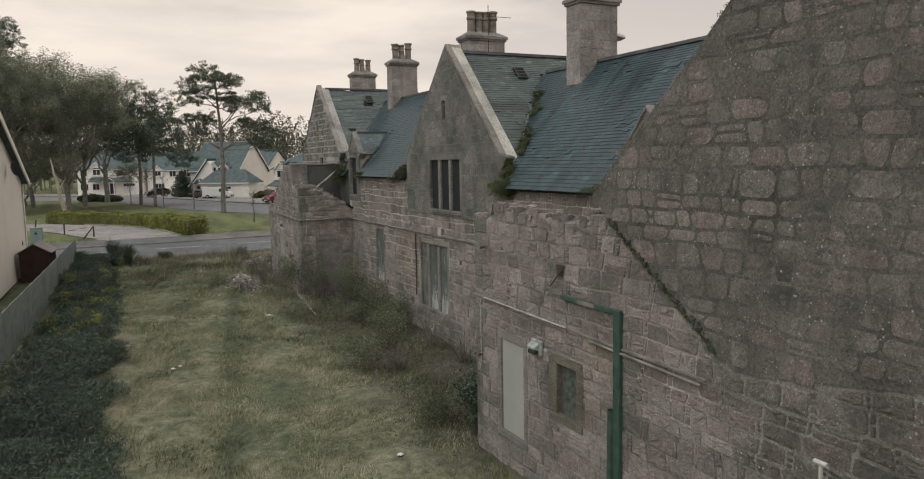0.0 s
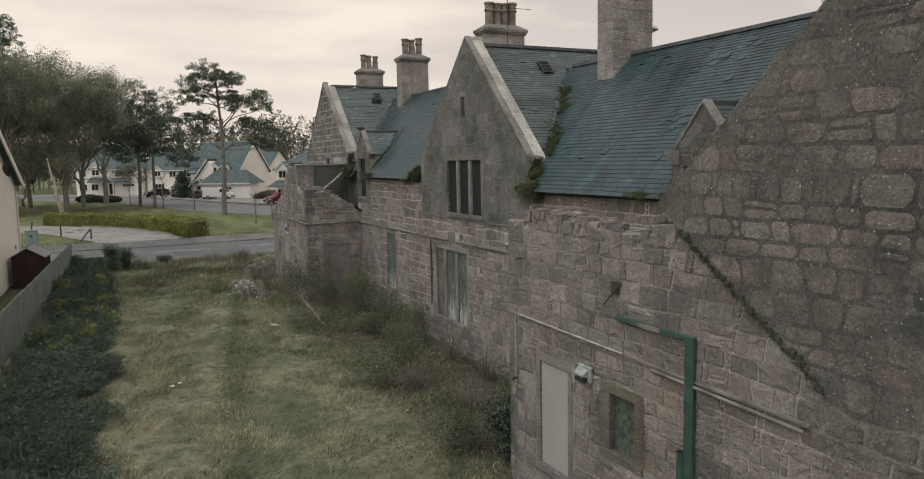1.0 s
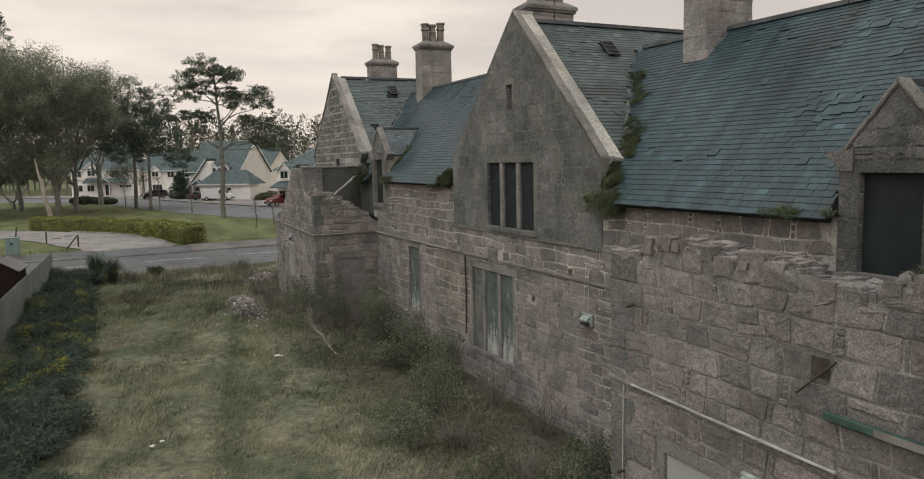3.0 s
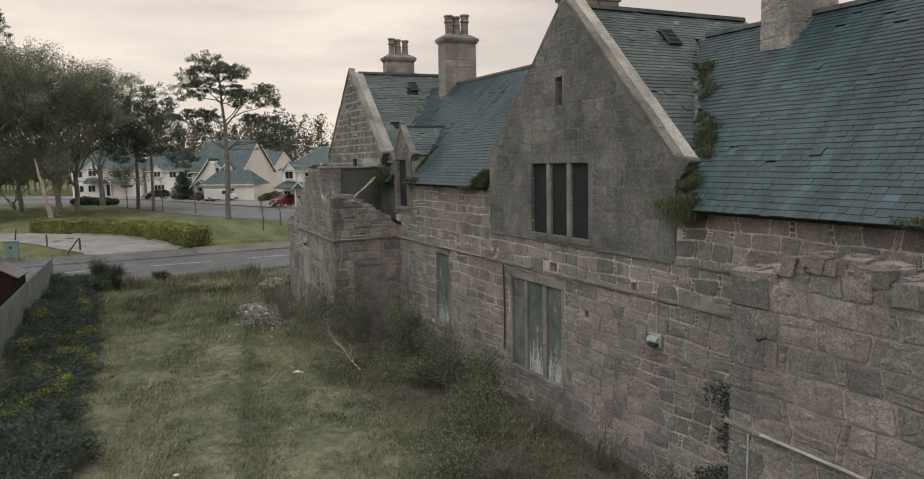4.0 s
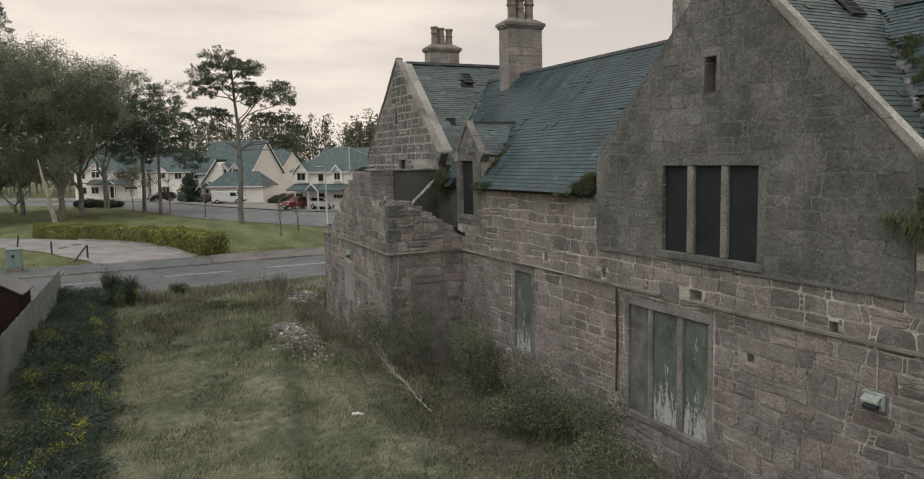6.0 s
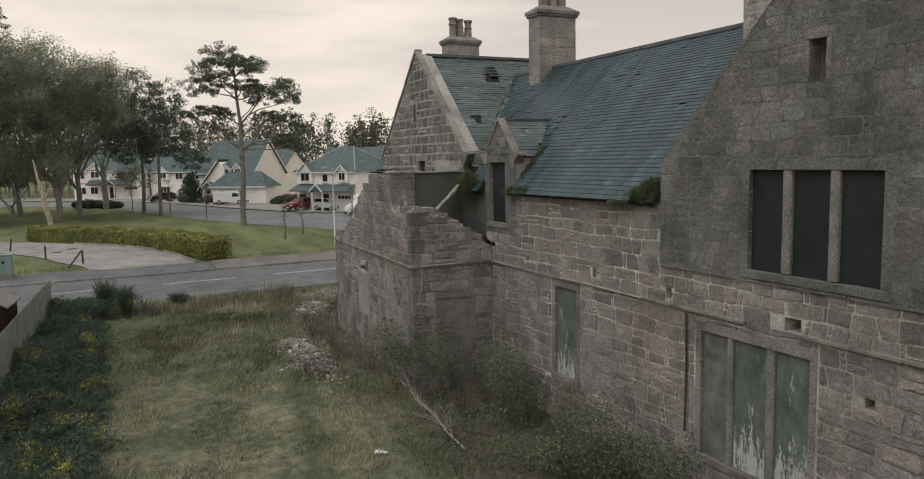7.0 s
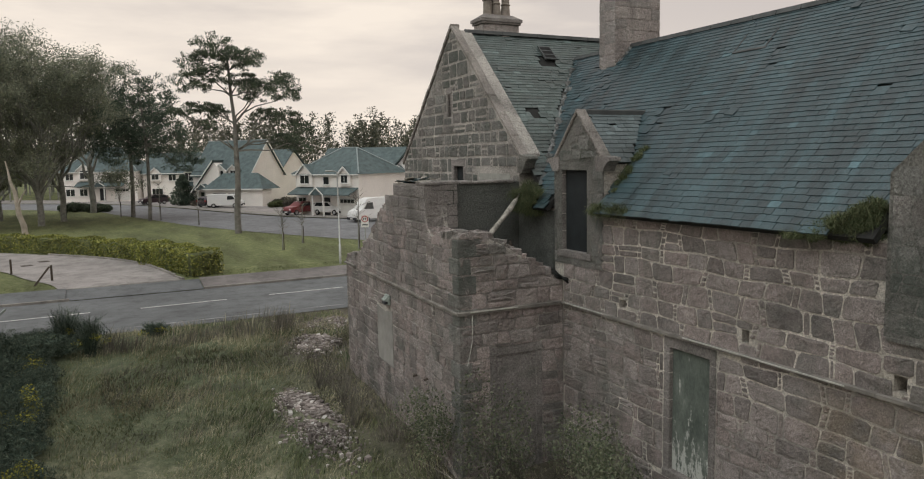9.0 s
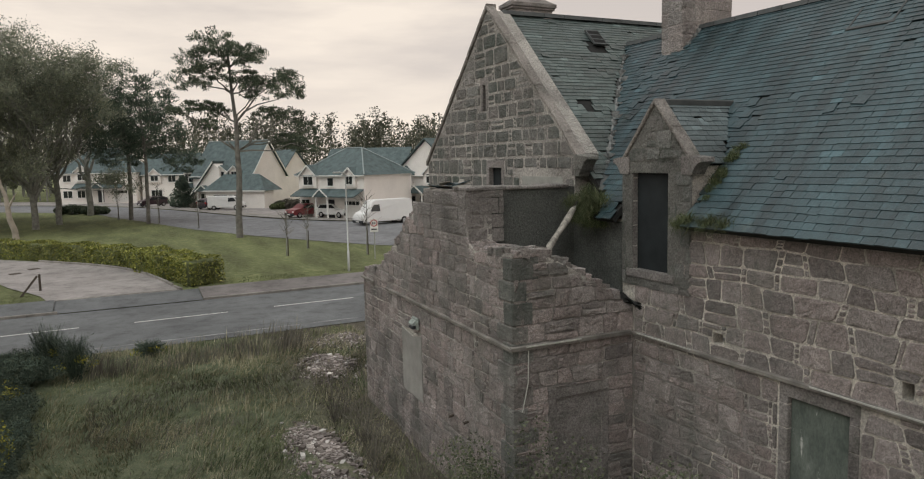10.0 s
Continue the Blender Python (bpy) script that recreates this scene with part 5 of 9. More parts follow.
WORN_LINE = plain("worn_line_paint", (0.27, 0.275, 0.27), 0.6, 1.2, 0.8)
xr = np.concatenate([np.linspace(-160, -30, 14), np.linspace(-28, 40, 60), np.linspace(45, 200, 14)])
wob = lambda x: 0.012 * max(0, x - 4)
ribbon("road", [(x, 53.6 + wob(x)) for x in xr], [(x, 62.0 + wob(x)) for x in xr], 0.03, ASPHALT, "worn grey asphalt road with a dashed centre line")
for x0, x1, lift, m in ((-160, 0.4, 0.13, ASPHALT), (0.4, 6.9, 0.06, ASPHALT), (6.9, 200, 0.13, PAVING)):
    xp = [x0] + [x for x in xr if x0 < x < x1] + [x1]
    ribbon("pavement", [(x, 62.0 + wob(x)) for x in xp], [(x, 64.1 + wob(x)) for x in xp], lift, m, "asphalt pavement along the far side of the road", category="pavement")
ribbon("edge_line", [(x, 54.3 + wob(x)) for x in xr[14:50]], [(x, 54.38 + wob(x)) for x in xr[14:50]], 0.035, WORN_LINE, "worn white line along the road's near edge", 1)


def kerb_line(points, name="kerb", h=0.13, w=0.12, label="grey concrete kerb along the road"):
    top = thing(name, Matrix.Identity(4), label, "kerb", kind="structure")
    seg = even(points, 0.92)
    for a, b in zip(seg, seg[1:]):
        d = Vector((b[0] - a[0], b[1] - a[1], 0))
        L = d.length
        me = box(0.006, L - 0.006, -w / 2, w / 2, -0.1, h, 0.015)
        z = float(land(a[0], a[1]))
        part("kerb_stone", me, KERB, top, at=Matrix.Translation((a[0], a[1], z + 0.015)) @ Matrix.Rotation(math.atan2(d.y, d.x), 4, "Z"))
    return top


kerb_line([(x, 62.06 + wob(x)) for x in np.linspace(6.9, 24, 5)])
kerb_line([(x, 62.06) for x in np.linspace(-14, 0.6, 5)])
for i in range(-6, 9):
    x0 = 3.66 - 6.0 * 1 + i * 6.0
    y0 = 58.45 + 0.055 * max(0, x0 - 3)
    a = (x0, y0)
    b = (x0 + 3.9, y0 + 0.15)
    ribbon("road_line", [(a[0], a[1] - 0.06), (b[0], b[1] - 0.06)], [(a[0], a[1] + 0.06), (b[0], b[1] + 0.06)], 0.036, LINE_PAINT, "white dash of the road's centre line", 1)
DRIVE_N = even([(6.6, 62.1), (5.8, 65.0), (4.6, 70.6), (2.5, 74.8), (-1.2, 79.2), (-4.5, 82.5), (-9, 86), (-16, 90)])
DRIVE_S = even([(0.6, 62.1), (-0.3, 65.4), (-1.8, 68.6), (-3.4, 72.6), (-6.5, 77.0), (-9.5, 80), (-13, 83), (-19, 87)])
n = min(len(DRIVE_N), len(DRIVE_S))
pick = lambda seq: [seq[round(i * (len(seq) - 1) / 39)] for i in range(40)]
ribbon("driveway", pick(DRIVE_S), pick(DRIVE_N), 0.05, GRAVEL, "pale gravel driveway curving off the road")
kerb_line([(0.4, 64.25), (5.9, 64.35)], h=0.05, w=0.22, label="row of pale setts across the drive's mouth")
kerb_line([(6.1, 64.15), (5.75, 65.2), (4.5, 70.7), (2.4, 74.9), (-1.3, 79.3)], h=0.16, label="low kerb along the gravel drive")

STREET_NEAR = [(38, 64), (24, 72.5), (18, 80), (12.6, 91.5), (8.2, 109), (4, 124), (-2, 140), (-30, 172)]
STREET_FAR = [(52, 76), (34, 86), (27, 96), (20.5, 108.5), (16, 121), (11, 137), (3, 154), (-26, 186)]
sn, sf_ = pick(even(STREET_NEAR)), pick(even(STREET_FAR))
ribbon("street", sn, sf_, 0.03, STREET, "grey residential street beyond the lawn")
PAV_FAR = [(x + 2.4, y + 1.2) for x, y in STREET_FAR]
ribbon("pavement", pick(even([(x + 0.15, y + 0.08) for x, y in STREET_FAR])), pick(even(PAV_FAR)), 0.12, KERB, "pale pavement in front of the houses", category="pavement")
APRON = [(x + 9.5, y + 5.0) for x, y in STREET_FAR]
ribbon("drives_apron", pick(even(PAV_FAR)), pick(even(APRON)), 0.08, GRAVEL, "pale paved front drives of the houses", category="driveway")


# ---- plants ----
def build_leaf(stops, trans=0.0):
    def build(nt, bs):
        r = random_each(nt)
        col = ramp(nt, r, stops)
        v = coords(nt)
        big = noise_fac(nt, 0.7, 4, 0.6, v)
        tint = mix(nt, 0.8, col, ramp(nt, big, [(0.34, (0.52,)), (0.66, (1.32,))]), "MULTIPLY")
        nt.links.new(tint, bs.inputs["Base Color"])
        if trans:
            thin = nt.nodes.new("ShaderNodeBsdfTranslucent")
            nt.links.new(tint, thin.inputs["Color"])
            both = nt.nodes.new("ShaderNodeMixShader")
            both.inputs["Fac"].default_value = trans
            nt.links.new(bs.outputs[0], both.inputs[1])
            nt.links.new(thin.outputs[0], both.inputs[2])
            out = next(n for n in nt.nodes if n.type == "OUTPUT_MATERIAL")
            nt.links.new(both.outputs[0], out.inputs["Surface"])
    return build


STRAW = mat("dry_grass", build_leaf([(0.0, (0.155, 0.15, 0.096)), (0.3, (0.258, 0.238, 0.154)), (0.6, (0.35, 0.32, 0.218)), (0.85, (0.29, 0.266, 0.174)), (1.0, (0.45, 0.415, 0.3))]), 0.9)
GREEN_GRASS = mat("green_grass", build_leaf([(0.0, (0.085, 0.102, 0.052)), (0.5, (0.135, 0.152, 0.077)), (0.8, (0.175, 0.187, 0.098)), (1.0, (0.232, 0.224, 0.128))]), 0.9)
DEEP_GRASS = mat("deep_green_grass", build_leaf([(0.0, (0.04, 0.062, 0.03)), (0.5, (0.075, 0.105, 0.05)), (0.8, (0.11, 0.14, 0.07)), (1.0, (0.17, 0.18, 0.1))]), 0.9)
GORSE = mat("dark_gorse", build_leaf([(0.0, (0.034, 0.053, 0.042)), (0.5, (0.068, 0.096, 0.072)), (0.85, (0.1, 0.13, 0.092)), (1.0, (0.13, 0.145, 0.1))]), 0.85)
GORSE_FLOWER = mat("yellow_gorse_flower", build_leaf([(0.0, (0.19, 0.185, 0.03)), (0.5, (0.3, 0.285, 0.035)), (1.0, (0.4, 0.375, 0.06))]), 0.8)
TWIG = mat("bare_twigs", build_leaf([(0.0, (0.075, 0.07, 0.057)), (0.6, (0.14, 0.128, 0.105)), (1.0, (0.22, 0.2, 0.165))]), 0.9)
BARK = plain("grey_brown_bark", (0.235, 0.235, 0.212), 0.4, 3.0, 0.95, bumpy=0.6)
PINE_BARK = plain("pine_bark", (0.175, 0.168, 0.15), 0.4, 2.0, 0.95, bumpy=0.6)
PALE_BARK = plain("bleached_dead_bark", (0.36, 0.32, 0.27), 0.3, 2.0, 0.9, bumpy=0.6)
NEEDLES = mat("pine_needles", build_leaf([(0.0, (0.056, 0.078, 0.056)), (0.5, (0.095, 0.124, 0.084)), (0.9, (0.13, 0.152, 0.1)), (1.0, (0.16, 0.165, 0.11))], 0.4), 0.8)
SPRING = mat("sparse_spring_leaves", build_leaf([(0.0, (0.17, 0.192, 0.14)), (0.5, (0.26, 0.28, 0.19)), (1.0, (0.36, 0.36, 0.23))], 0.55), 0.85)
BROWNISH = mat("budding_twig_haze", build_leaf([(0.0, (0.155, 0.175, 0.135)), (0.6, (0.25, 0.27, 0.205)), (1.0, (0.35, 0.355, 0.255))], 0.6), 0.9)
LAUREL = mat("variegated_hedge_leaf", build_leaf([(0.0, (0.06, 0.08, 0.018)), (0.35, (0.14, 0.158, 0.03)), (0.7, (0.235, 0.245, 0.055)), (1.0, (0.35, 0.34, 0.1))]), 0.6)
BRAMBLE = mat("shrub_leaf", build_leaf([(0.0, (0.04, 0.052, 0.024)), (0.5, (0.08, 0.098, 0.04)), (1.0, (0.15, 0.165, 0.075))]), 0.8)
MOSS = mat("gutter_moss", build_leaf([(0.0, (0.045, 0.062, 0.028)), (0.6, (0.09, 0.112, 0.05)), (1.0, (0.17, 0.17, 0.095))]), 0.9)
IVY = mat("ivy_leaf", build_leaf([(0.0, (0.022, 0.034, 0.024)), (0.6, (0.045, 0.066, 0.045)), (1.0, (0.09, 0.11, 0.07))]), 0.6)
GREENISH = mat("fresh_shrub_leaf", build_leaf([(0.0, (0.07, 0.09, 0.055)), (0.5, (0.14, 0.16, 0.1)), (1.0, (0.26, 0.27, 0.18))], 0.4), 0.85)
# needle colour lightened to paint in the haze over the far wood
HAZED_NEEDLES = mat("haze_lightened_conifer", build_leaf([(0.0, (0.07, 0.08, 0.062)), (0.5, (0.115, 0.122, 0.092)), (1.0, (0.18, 0.172, 0.125))], 0.4), 0.9)
DARK_NEEDLES = mat("dense_pine_needles", build_leaf([(0.0, (0.06, 0.085, 0.068)), (0.5, (0.1, 0.135, 0.102)), (1.0, (0.155, 0.185, 0.135))], 0.55), 0.85)
LITTER = mat("brown_litter", build_leaf([(0.0, (0.04, 0.037, 0.03)), (0.5, (0.082, 0.074, 0.06)), (1.0, (0.17, 0.155, 0.125))]), 0.9)


def cards(p, size, rs, aspect=0.6, up=None):
    """Leaves: a small bent diamond at every place p (n, 3), turned at random."""
    n = len(p)
    d = rs.randn(n, 3)
    if up is not None:
        d = d * (1 - up) + np.array([0, 0, 1.0]) * up * 2
    d /= np.linalg.norm(d, axis=1)[:, None]
    s = np.cross(d, rs.randn(n, 3))
    s /= np.linalg.norm(s, axis=1)[:, None] + 1e-9
    size = (np.asarray(size) * rs.uniform(0.6, 1.3, n))[:, None]
    v = np.stack([p - d * size * 0.5, p + s * size * aspect * 0.5, p + d * size * 0.5, p - s * size * aspect * 0.5], 1).reshape(-1, 3)
    i = np.arange(n) * 4
    return v, np.stack([i, i + 1, i + 2, i + 3], -1)


def blades(x, y, z, h, w, lean, rs, swirl=None):
    """Grass: a tapering bent blade at each place."""
    n = len(x)
    a = rs.uniform(0, 2 * math.pi, n)
    dx, dy = np.cos(a), np.sin(a)
    b = rs.uniform(0, 2 * math.pi, n) if swirl is None else swirl + rs.randn(n) * 0.7
    lx, ly = np.cos(b) * lean * h, np.sin(b) * lean * h
    base = np.stack([x, y, z], -1)
    side = np.stack([dx, dy, 0 * dx], -1) * (w * 0.5)[:, None]
    mid = base + np.stack([lx * 0.4, ly * 0.4, h * 0.6], -1)
    tip = base + np.stack([lx, ly, h * np.sqrt(np.clip(1 - lean ** 2 * 0.6, 0.1, 1))], -1)
    v = np.stack([base - side, base + side, mid + side * 0.7, mid - side * 0.7, tip], 1).reshape(-1, 3)
    i = np.arange(n) * 5
    f = np.concatenate([np.stack([i, i + 1, i + 2], -1), np.stack([i, i + 2, i + 3], -1), np.stack([i + 3, i + 2, i + 4], -1)])
    return v, f


def outside_walls(x, y):
    ext = (x > 8.3) & (y < 15.5)
    wing = (x > 9.0 + (y - 35.42) * 0.042) & (y > 35.3) & (y < 44.8)
    return (x < 11.6) & ~ext & ~wing | (y > 45.2)


def field_noise(x, y, seed):
    r = np.random.RandomState(seed)
    out = 0
    for k in range(7):
        a, f, p = r.uniform(0, 6.28), 0.35 * 1.5 ** k, r.uniform(0, 6.28)
        out = out + np.sin((x * math.cos(a) + y * math.sin(a)) * f + p + 1.3 * np.sin((y * math.cos(a) - x * math.sin(a)) * f * 0.7)) / (1 + k * 0.35)
    return out / 3.0


def scatter(n, x0, x1, y0, y1, rs):
    x, y = rs.uniform(x0, x1, n), rs.uniform(y0, y1, n)
    k = outside_walls(x, y)
    return x[k], y[k]


def grass(name, n, box_, hmin, hmax, w, lean, weight, material, label, seed):
    rs = np.random.RandomState(seed)
    x, y = scatter(n, *box_, rs)
    k = rs.uniform(0, 1, len(x)) < weight(x, y)
    x, y = x[k], y[k]
    h = rs.uniform(hmin, hmax, len(x)) * (0.7 + 0.5 * np.clip(field_noise(x, y, 9) + 0.3, 0, 1.5))
    v, f = blades(x, y, land(x, y) - 0.02, h, np.full(len(x), w) * rs.uniform(0.6, 1.4, len(x)), rs.uniform(lean * 0.4, lean, len(x)), rs, 4.0 * field_noise(x * 0.9, y * 0.9, 17))
    tagged(part(name, mesh_np(name, v, f, material), None), label, "grass", kind="stuff")


def straw_weight(x, y):
    n = field_noise(x, y, 3)
    track = np.exp(-((x - (3.95 + (y - 24) * 0.155)) / 0.5) ** 2)
    w = np.clip(0.62 + 0.7 * n - 0.75 * track - smooth(5.6, 9.0, x) * 0.6 - smooth(36, 45, y) * 0.55, 0.04, 1)
    return w * smooth(-0.8, 0.8, x)


def green_weight(x, y):
    return np.clip(1.05 - straw_weight(x, y) - smooth(8.0, 10.5, x) * 0.35, 0.1, 1) * smooth(-1.5, 1.5, x)


grass("dry_grass", 300000, (-0.5, 11.6, 9, 53.4), 0.07, 0.21, 0.011, 1.5, straw_weight, STRAW, "matted straw-coloured dead grass over the yard", 21)
grass("green_grass", 130000, (-1.0, 11.6, 9, 53.4), 0.06, 0.18, 0.017, 0.85, green_weight, GREEN_GRASS, "patchy dark green grass among the straw", 22)
grass("tall_grass", 5000, (1.0, 10.5, 44, 53.3), 0.3, 0.75, 0.02, 0.5, lambda x, y: np.clip(field_noise(x, y, 5) + 0.4, 0, 1), STRAW, "tall dead stalks along the verge", 23)
grass("tussock_grass", 90000, (-0.5, 11.4, 9, 53), 0.14, 0.34, 0.013, 0.8, lambda x, y: np.clip((field_noise(x * 2.6, y * 2.6, 14) - 0.28) * 2.2, 0, 1) * (0.25 + 0.75 * smooth(3.5, 7.5, x)), GREEN_GRASS, "tussocks of rough dark grass in the yard", 26)
grass("track_grass", 26000, (1.0, 7.5, 10, 50), 0.06, 0.2, 0.015, 0.9, lambda x, y: 0.9 * np.exp(-((x - (3.95 + (y - 24) * 0.155) + 0.25 * field_noise(x, y, 6)) / 0.32) ** 2), GREEN_GRASS, "dark green trodden track through the grass", 28)
grass("dead_stalks", 6500, (1.8, 9.0, 50.2, 53.2), 0.35, 1.0, 0.016, 0.35, lambda x, y: np.clip(field_noise(x * 1.6, y * 1.6, 8) + 0.1, 0, 1), TWIG, "standing brown dead stalks at the road verge", 27)
grass("rough_straw", 34000, (1.0, 11.4, 36, 53.3), 0.12, 0.42, 0.014, 1.1, lambda x, y: np.clip(field_noise(x * 2.2, y * 2.2, 41) * 1.6 + 0.25, 0, 1) * smooth(36, 41, y), STRAW, "loose clumps of dead straw in the green grass", 29)
grass("rough_green", 46000, (0.5, 11.4, 33, 53.3), 0.12, 0.38, 0.015, 0.8, lambda x, y: np.clip(field_noise(x * 1.7, y * 1.7, 43) * 1.6, 0, 1) * (0.2 + 0.8 * smooth(3.0, 5.5, x)) * smooth(35, 42, y), DEEP_GRASS, "deep green tufts of grass near the road", 30)
grass("brown_stalks", 16000, (2.0, 11.2, 40, 53.2), 0.15, 0.55, 0.012, 1.2, lambda x, y: np.clip(field_noise(x * 1.3, y * 1.3, 47) * 1.5, 0, 1), TWIG, "brown dead stalks lying in the grass", 31)
grass("verge_grass", 16000, (-30, 40, 62.2, 66), 0.05, 0.14, 0.03, 0.6, lambda x, y: np.where((y > 64.2) & ((x > 7.5) | (x < 0.2)), 0.9, 0.0), GREEN_GRASS, "short grass at the lawn's edge", 24)


def heap_points(n, centres, radii, rs, shell=0.55):
    """Places in a set of squashed balls, denser towards their skins."""
    c = np.asarray(centres)[rs.randint(0, len(centres), n)] if len(centres) else np.zeros((n, 3))
    idx = rs.randint(0, len(centres), n)
    c, r = np.asarray(centres, dtype=float)[idx], np.asarray(radii, dtype=float)[idx]
    d = rs.randn(n, 3)
    d /= np.linalg.norm(d, axis=1)[:, None]
    return c + d * r * (rs.uniform(shell ** 3, 1, n) ** (1 / 3))[:, None]


def shrub_mesh(name, centres, radii, n, size, material, seed, twigs=0, aspect=0.5, shell=0.5):
    rs = np.random.RandomState(seed)
    p = heap_points(n, centres, radii, rs, shell)
    return mesh_np(name, *cards(p, np.full(n, size), rs, aspect), material)


def twig_mesh(name, base, count, height, spread, seed, radius=0.012, material=None, lean=(0, 0)):
    """A bundle of thin bare stems that fork near their tips."""
    r = random.Random(seed)
    items = []
    for _ in range(count):
        a, s = r.uniform(0, 6.283), r.uniform(0.2, 1) * spread
        b = Vector((r.uniform(-0.25, 0.25) * spread, r.uniform(-0.25, 0.25) * spread, -0.05))
        t = Vector((math.cos(a) * s + lean[0], math.sin(a) * s + lean[1], height * r.uniform(0.6, 1.1)))
        m = b.lerp(t, 0.5) + Vector((r.uniform(-0.1, 0.1), r.uniform(-0.1, 0.1), 0.08))
        items.append(tube_arrays([b, m, t], [radius, radius * 0.7, radius * 0.25], 3))
        for _k in range(3):
            q = b.lerp(t, r.uniform(0.4, 0.9))
            e = q + Vector((r.uniform(-1, 1), r.uniform(-1, 1), r.uniform(0.2, 1))) * height * 0.2
            items.append(tube_arrays([q, e], [radius * 0.5, radius * 0.2], 3))
    return mesh_np(name, *join_arrays(items), material or TWIG)


rnd = random.Random(77)
# gorse along the fence
k = 0
y = 14.0
while y < 52.5:
    for side in (0, 1):
        x = -1.3 + (y - 40) * 0.045 + side * 1.15 + rnd.uniform(-0.3, 0.3)
        x += 0.55 * (1 - float(smooth(36, 44, y)))
        h = rnd.uniform(0.7, 1.25) * (0.85 if not side else 0.75) * (0.78 if y < 36 else 0.95)
        g = float(land(x, y))
        bush = thing("gorse_bush", pose(x, y, g), "dense dark gorse bush with some yellow flowers by the fence", "shrub", "gorse along the fence")
        cs = [(rnd.uniform(-0.6, 0.6), rnd.uniform(-0.8, 0.8), h * rnd.uniform(0.3, 0.75)) for _ in range(6)]
        rr = [(rnd.uniform(0.4, 0.7), rnd.uniform(0.4, 0.75), h * rnd.uniform(0.3, 0.5)) for _ in range(6)]
        part("foliage", shrub_mesh("foliage", cs, rr, 4000, 0.16, GORSE, 300 + k, aspect=0.11), None, bush)
        part("brushwood", twig_mesh("stems", None, 26, h * 1.2, 0.9, 400 + k, 0.008, GORSE), None, bush)
        near_flower = min((abs(y - fy) + abs(x - fx) * 0.7) for fx, fy in ((0.0, 37), (-0.8, 33), (-0.4, 43), (0.9, 36.4), (0.8, 48.5), (0.1, 38), (-0.9, 34.6), (-0.2, 31.5), (0.4, 38.7), (0.9, 47.7)))
        if near_flower < 1.3:
            cs2 = [(c[0], c[1], c[2] + q[2] * 0.55) for c, q in zip(cs, rr)]
            pick_ = [i for i in range(6) if rnd.random() < 0.55]
            if pick_:
                part("bloom", shrub_mesh("flowers", [cs2[i] for i in pick_], [(0.26, 0.3, 0.2) for _ in pick_], 120 * len(pick_), 0.045, GORSE_FLOWER, 500 + k, aspect=0.8, shell=0.2), None, bush, "yellow gorse flowers", kind="stuff")
        k += 1
    y += rnd.uniform(1.0, 1.35)
for x, y, h in ((1.7, 50.6, 1.3), (0.9, 51.5, 1.5), (3.9, 52.5, 0.5)):
    bush = thing("broom_bush", pose(x, y, float(land(x, y))), "spiky dark green broom bush at the verge", "shrub", "verge bushes")
    part("foliage", shrub_mesh("foliage", [(0, 0, h * 0.45), (0.3, 0.1, h * 0.5)], [(0.5, 0.5, h * 0.5), (0.4, 0.4, h * 0.4)], 900, 0.1, GORSE, 600 + int(x * 10), aspect=0.22), None, bush)
    part("brushwood", twig_mesh("stems", None, 190, h * 1.05, 0.6, 640 + int(x * 10), 0.011, GORSE), None, bush)
    part("bloom", shrub_mesh("flowers", [(0.2, -0.3, h * 0.55), (-0.4, -0.2, h * 0.4), (0.5, 0.1, h * 0.35)], [(0.22, 0.2, 0.14)] * 3, 150, 0.055, GORSE_FLOWER, 660 + int(x * 10), aspect=0.8, shell=0.2), None, bush, "yellow broom flowers", kind="stuff")

# shrubs along the walls
SHRUBS = [(10.4, 28.2, 1.9, 1), (7.9, 22.4, 1.3, 1), (9.5, 24.4, 1.4, 1), (10.3, 31.6, 2.1, 1), (9.2, 16.5, 1.1, 2), (8.3, 41.5, 1.3, 0), (8.0, 39.8, 1.2, 0), (8.5, 38.2, 1.2, 0), (8.75, 36.0, 1.9, 1), (9.5, 34.5, 2.3, 1), (10.9, 33.6, 1.9, 1), (10.7, 32.4, 2.0, 1),
          (11.1, 30.6, 1.3, 0), (11.0, 28.2, 1.2, 1), (10.6, 26.4, 1.5, 1), (10.9, 24.0, 1.1, 0), (11.0, 21.6, 1.0, 0), (10.7, 18.8, 1.3, 1), (11.2, 17.0, 2.4, 2), (11.35, 16.1, 3.9, 2), (9.6, 33.0, 0.9, 0), (8.2, 17.3, 1.0, 1), (9.3, 19.5, 0.8, 0), (8.9, 22.0, 0.7, 0),
          (10.2, 36.0 - 0.9, 1.0, 0), (8.1, 43.2, 1.0, 0), (10.0, 28.9, 0.8, 1)]
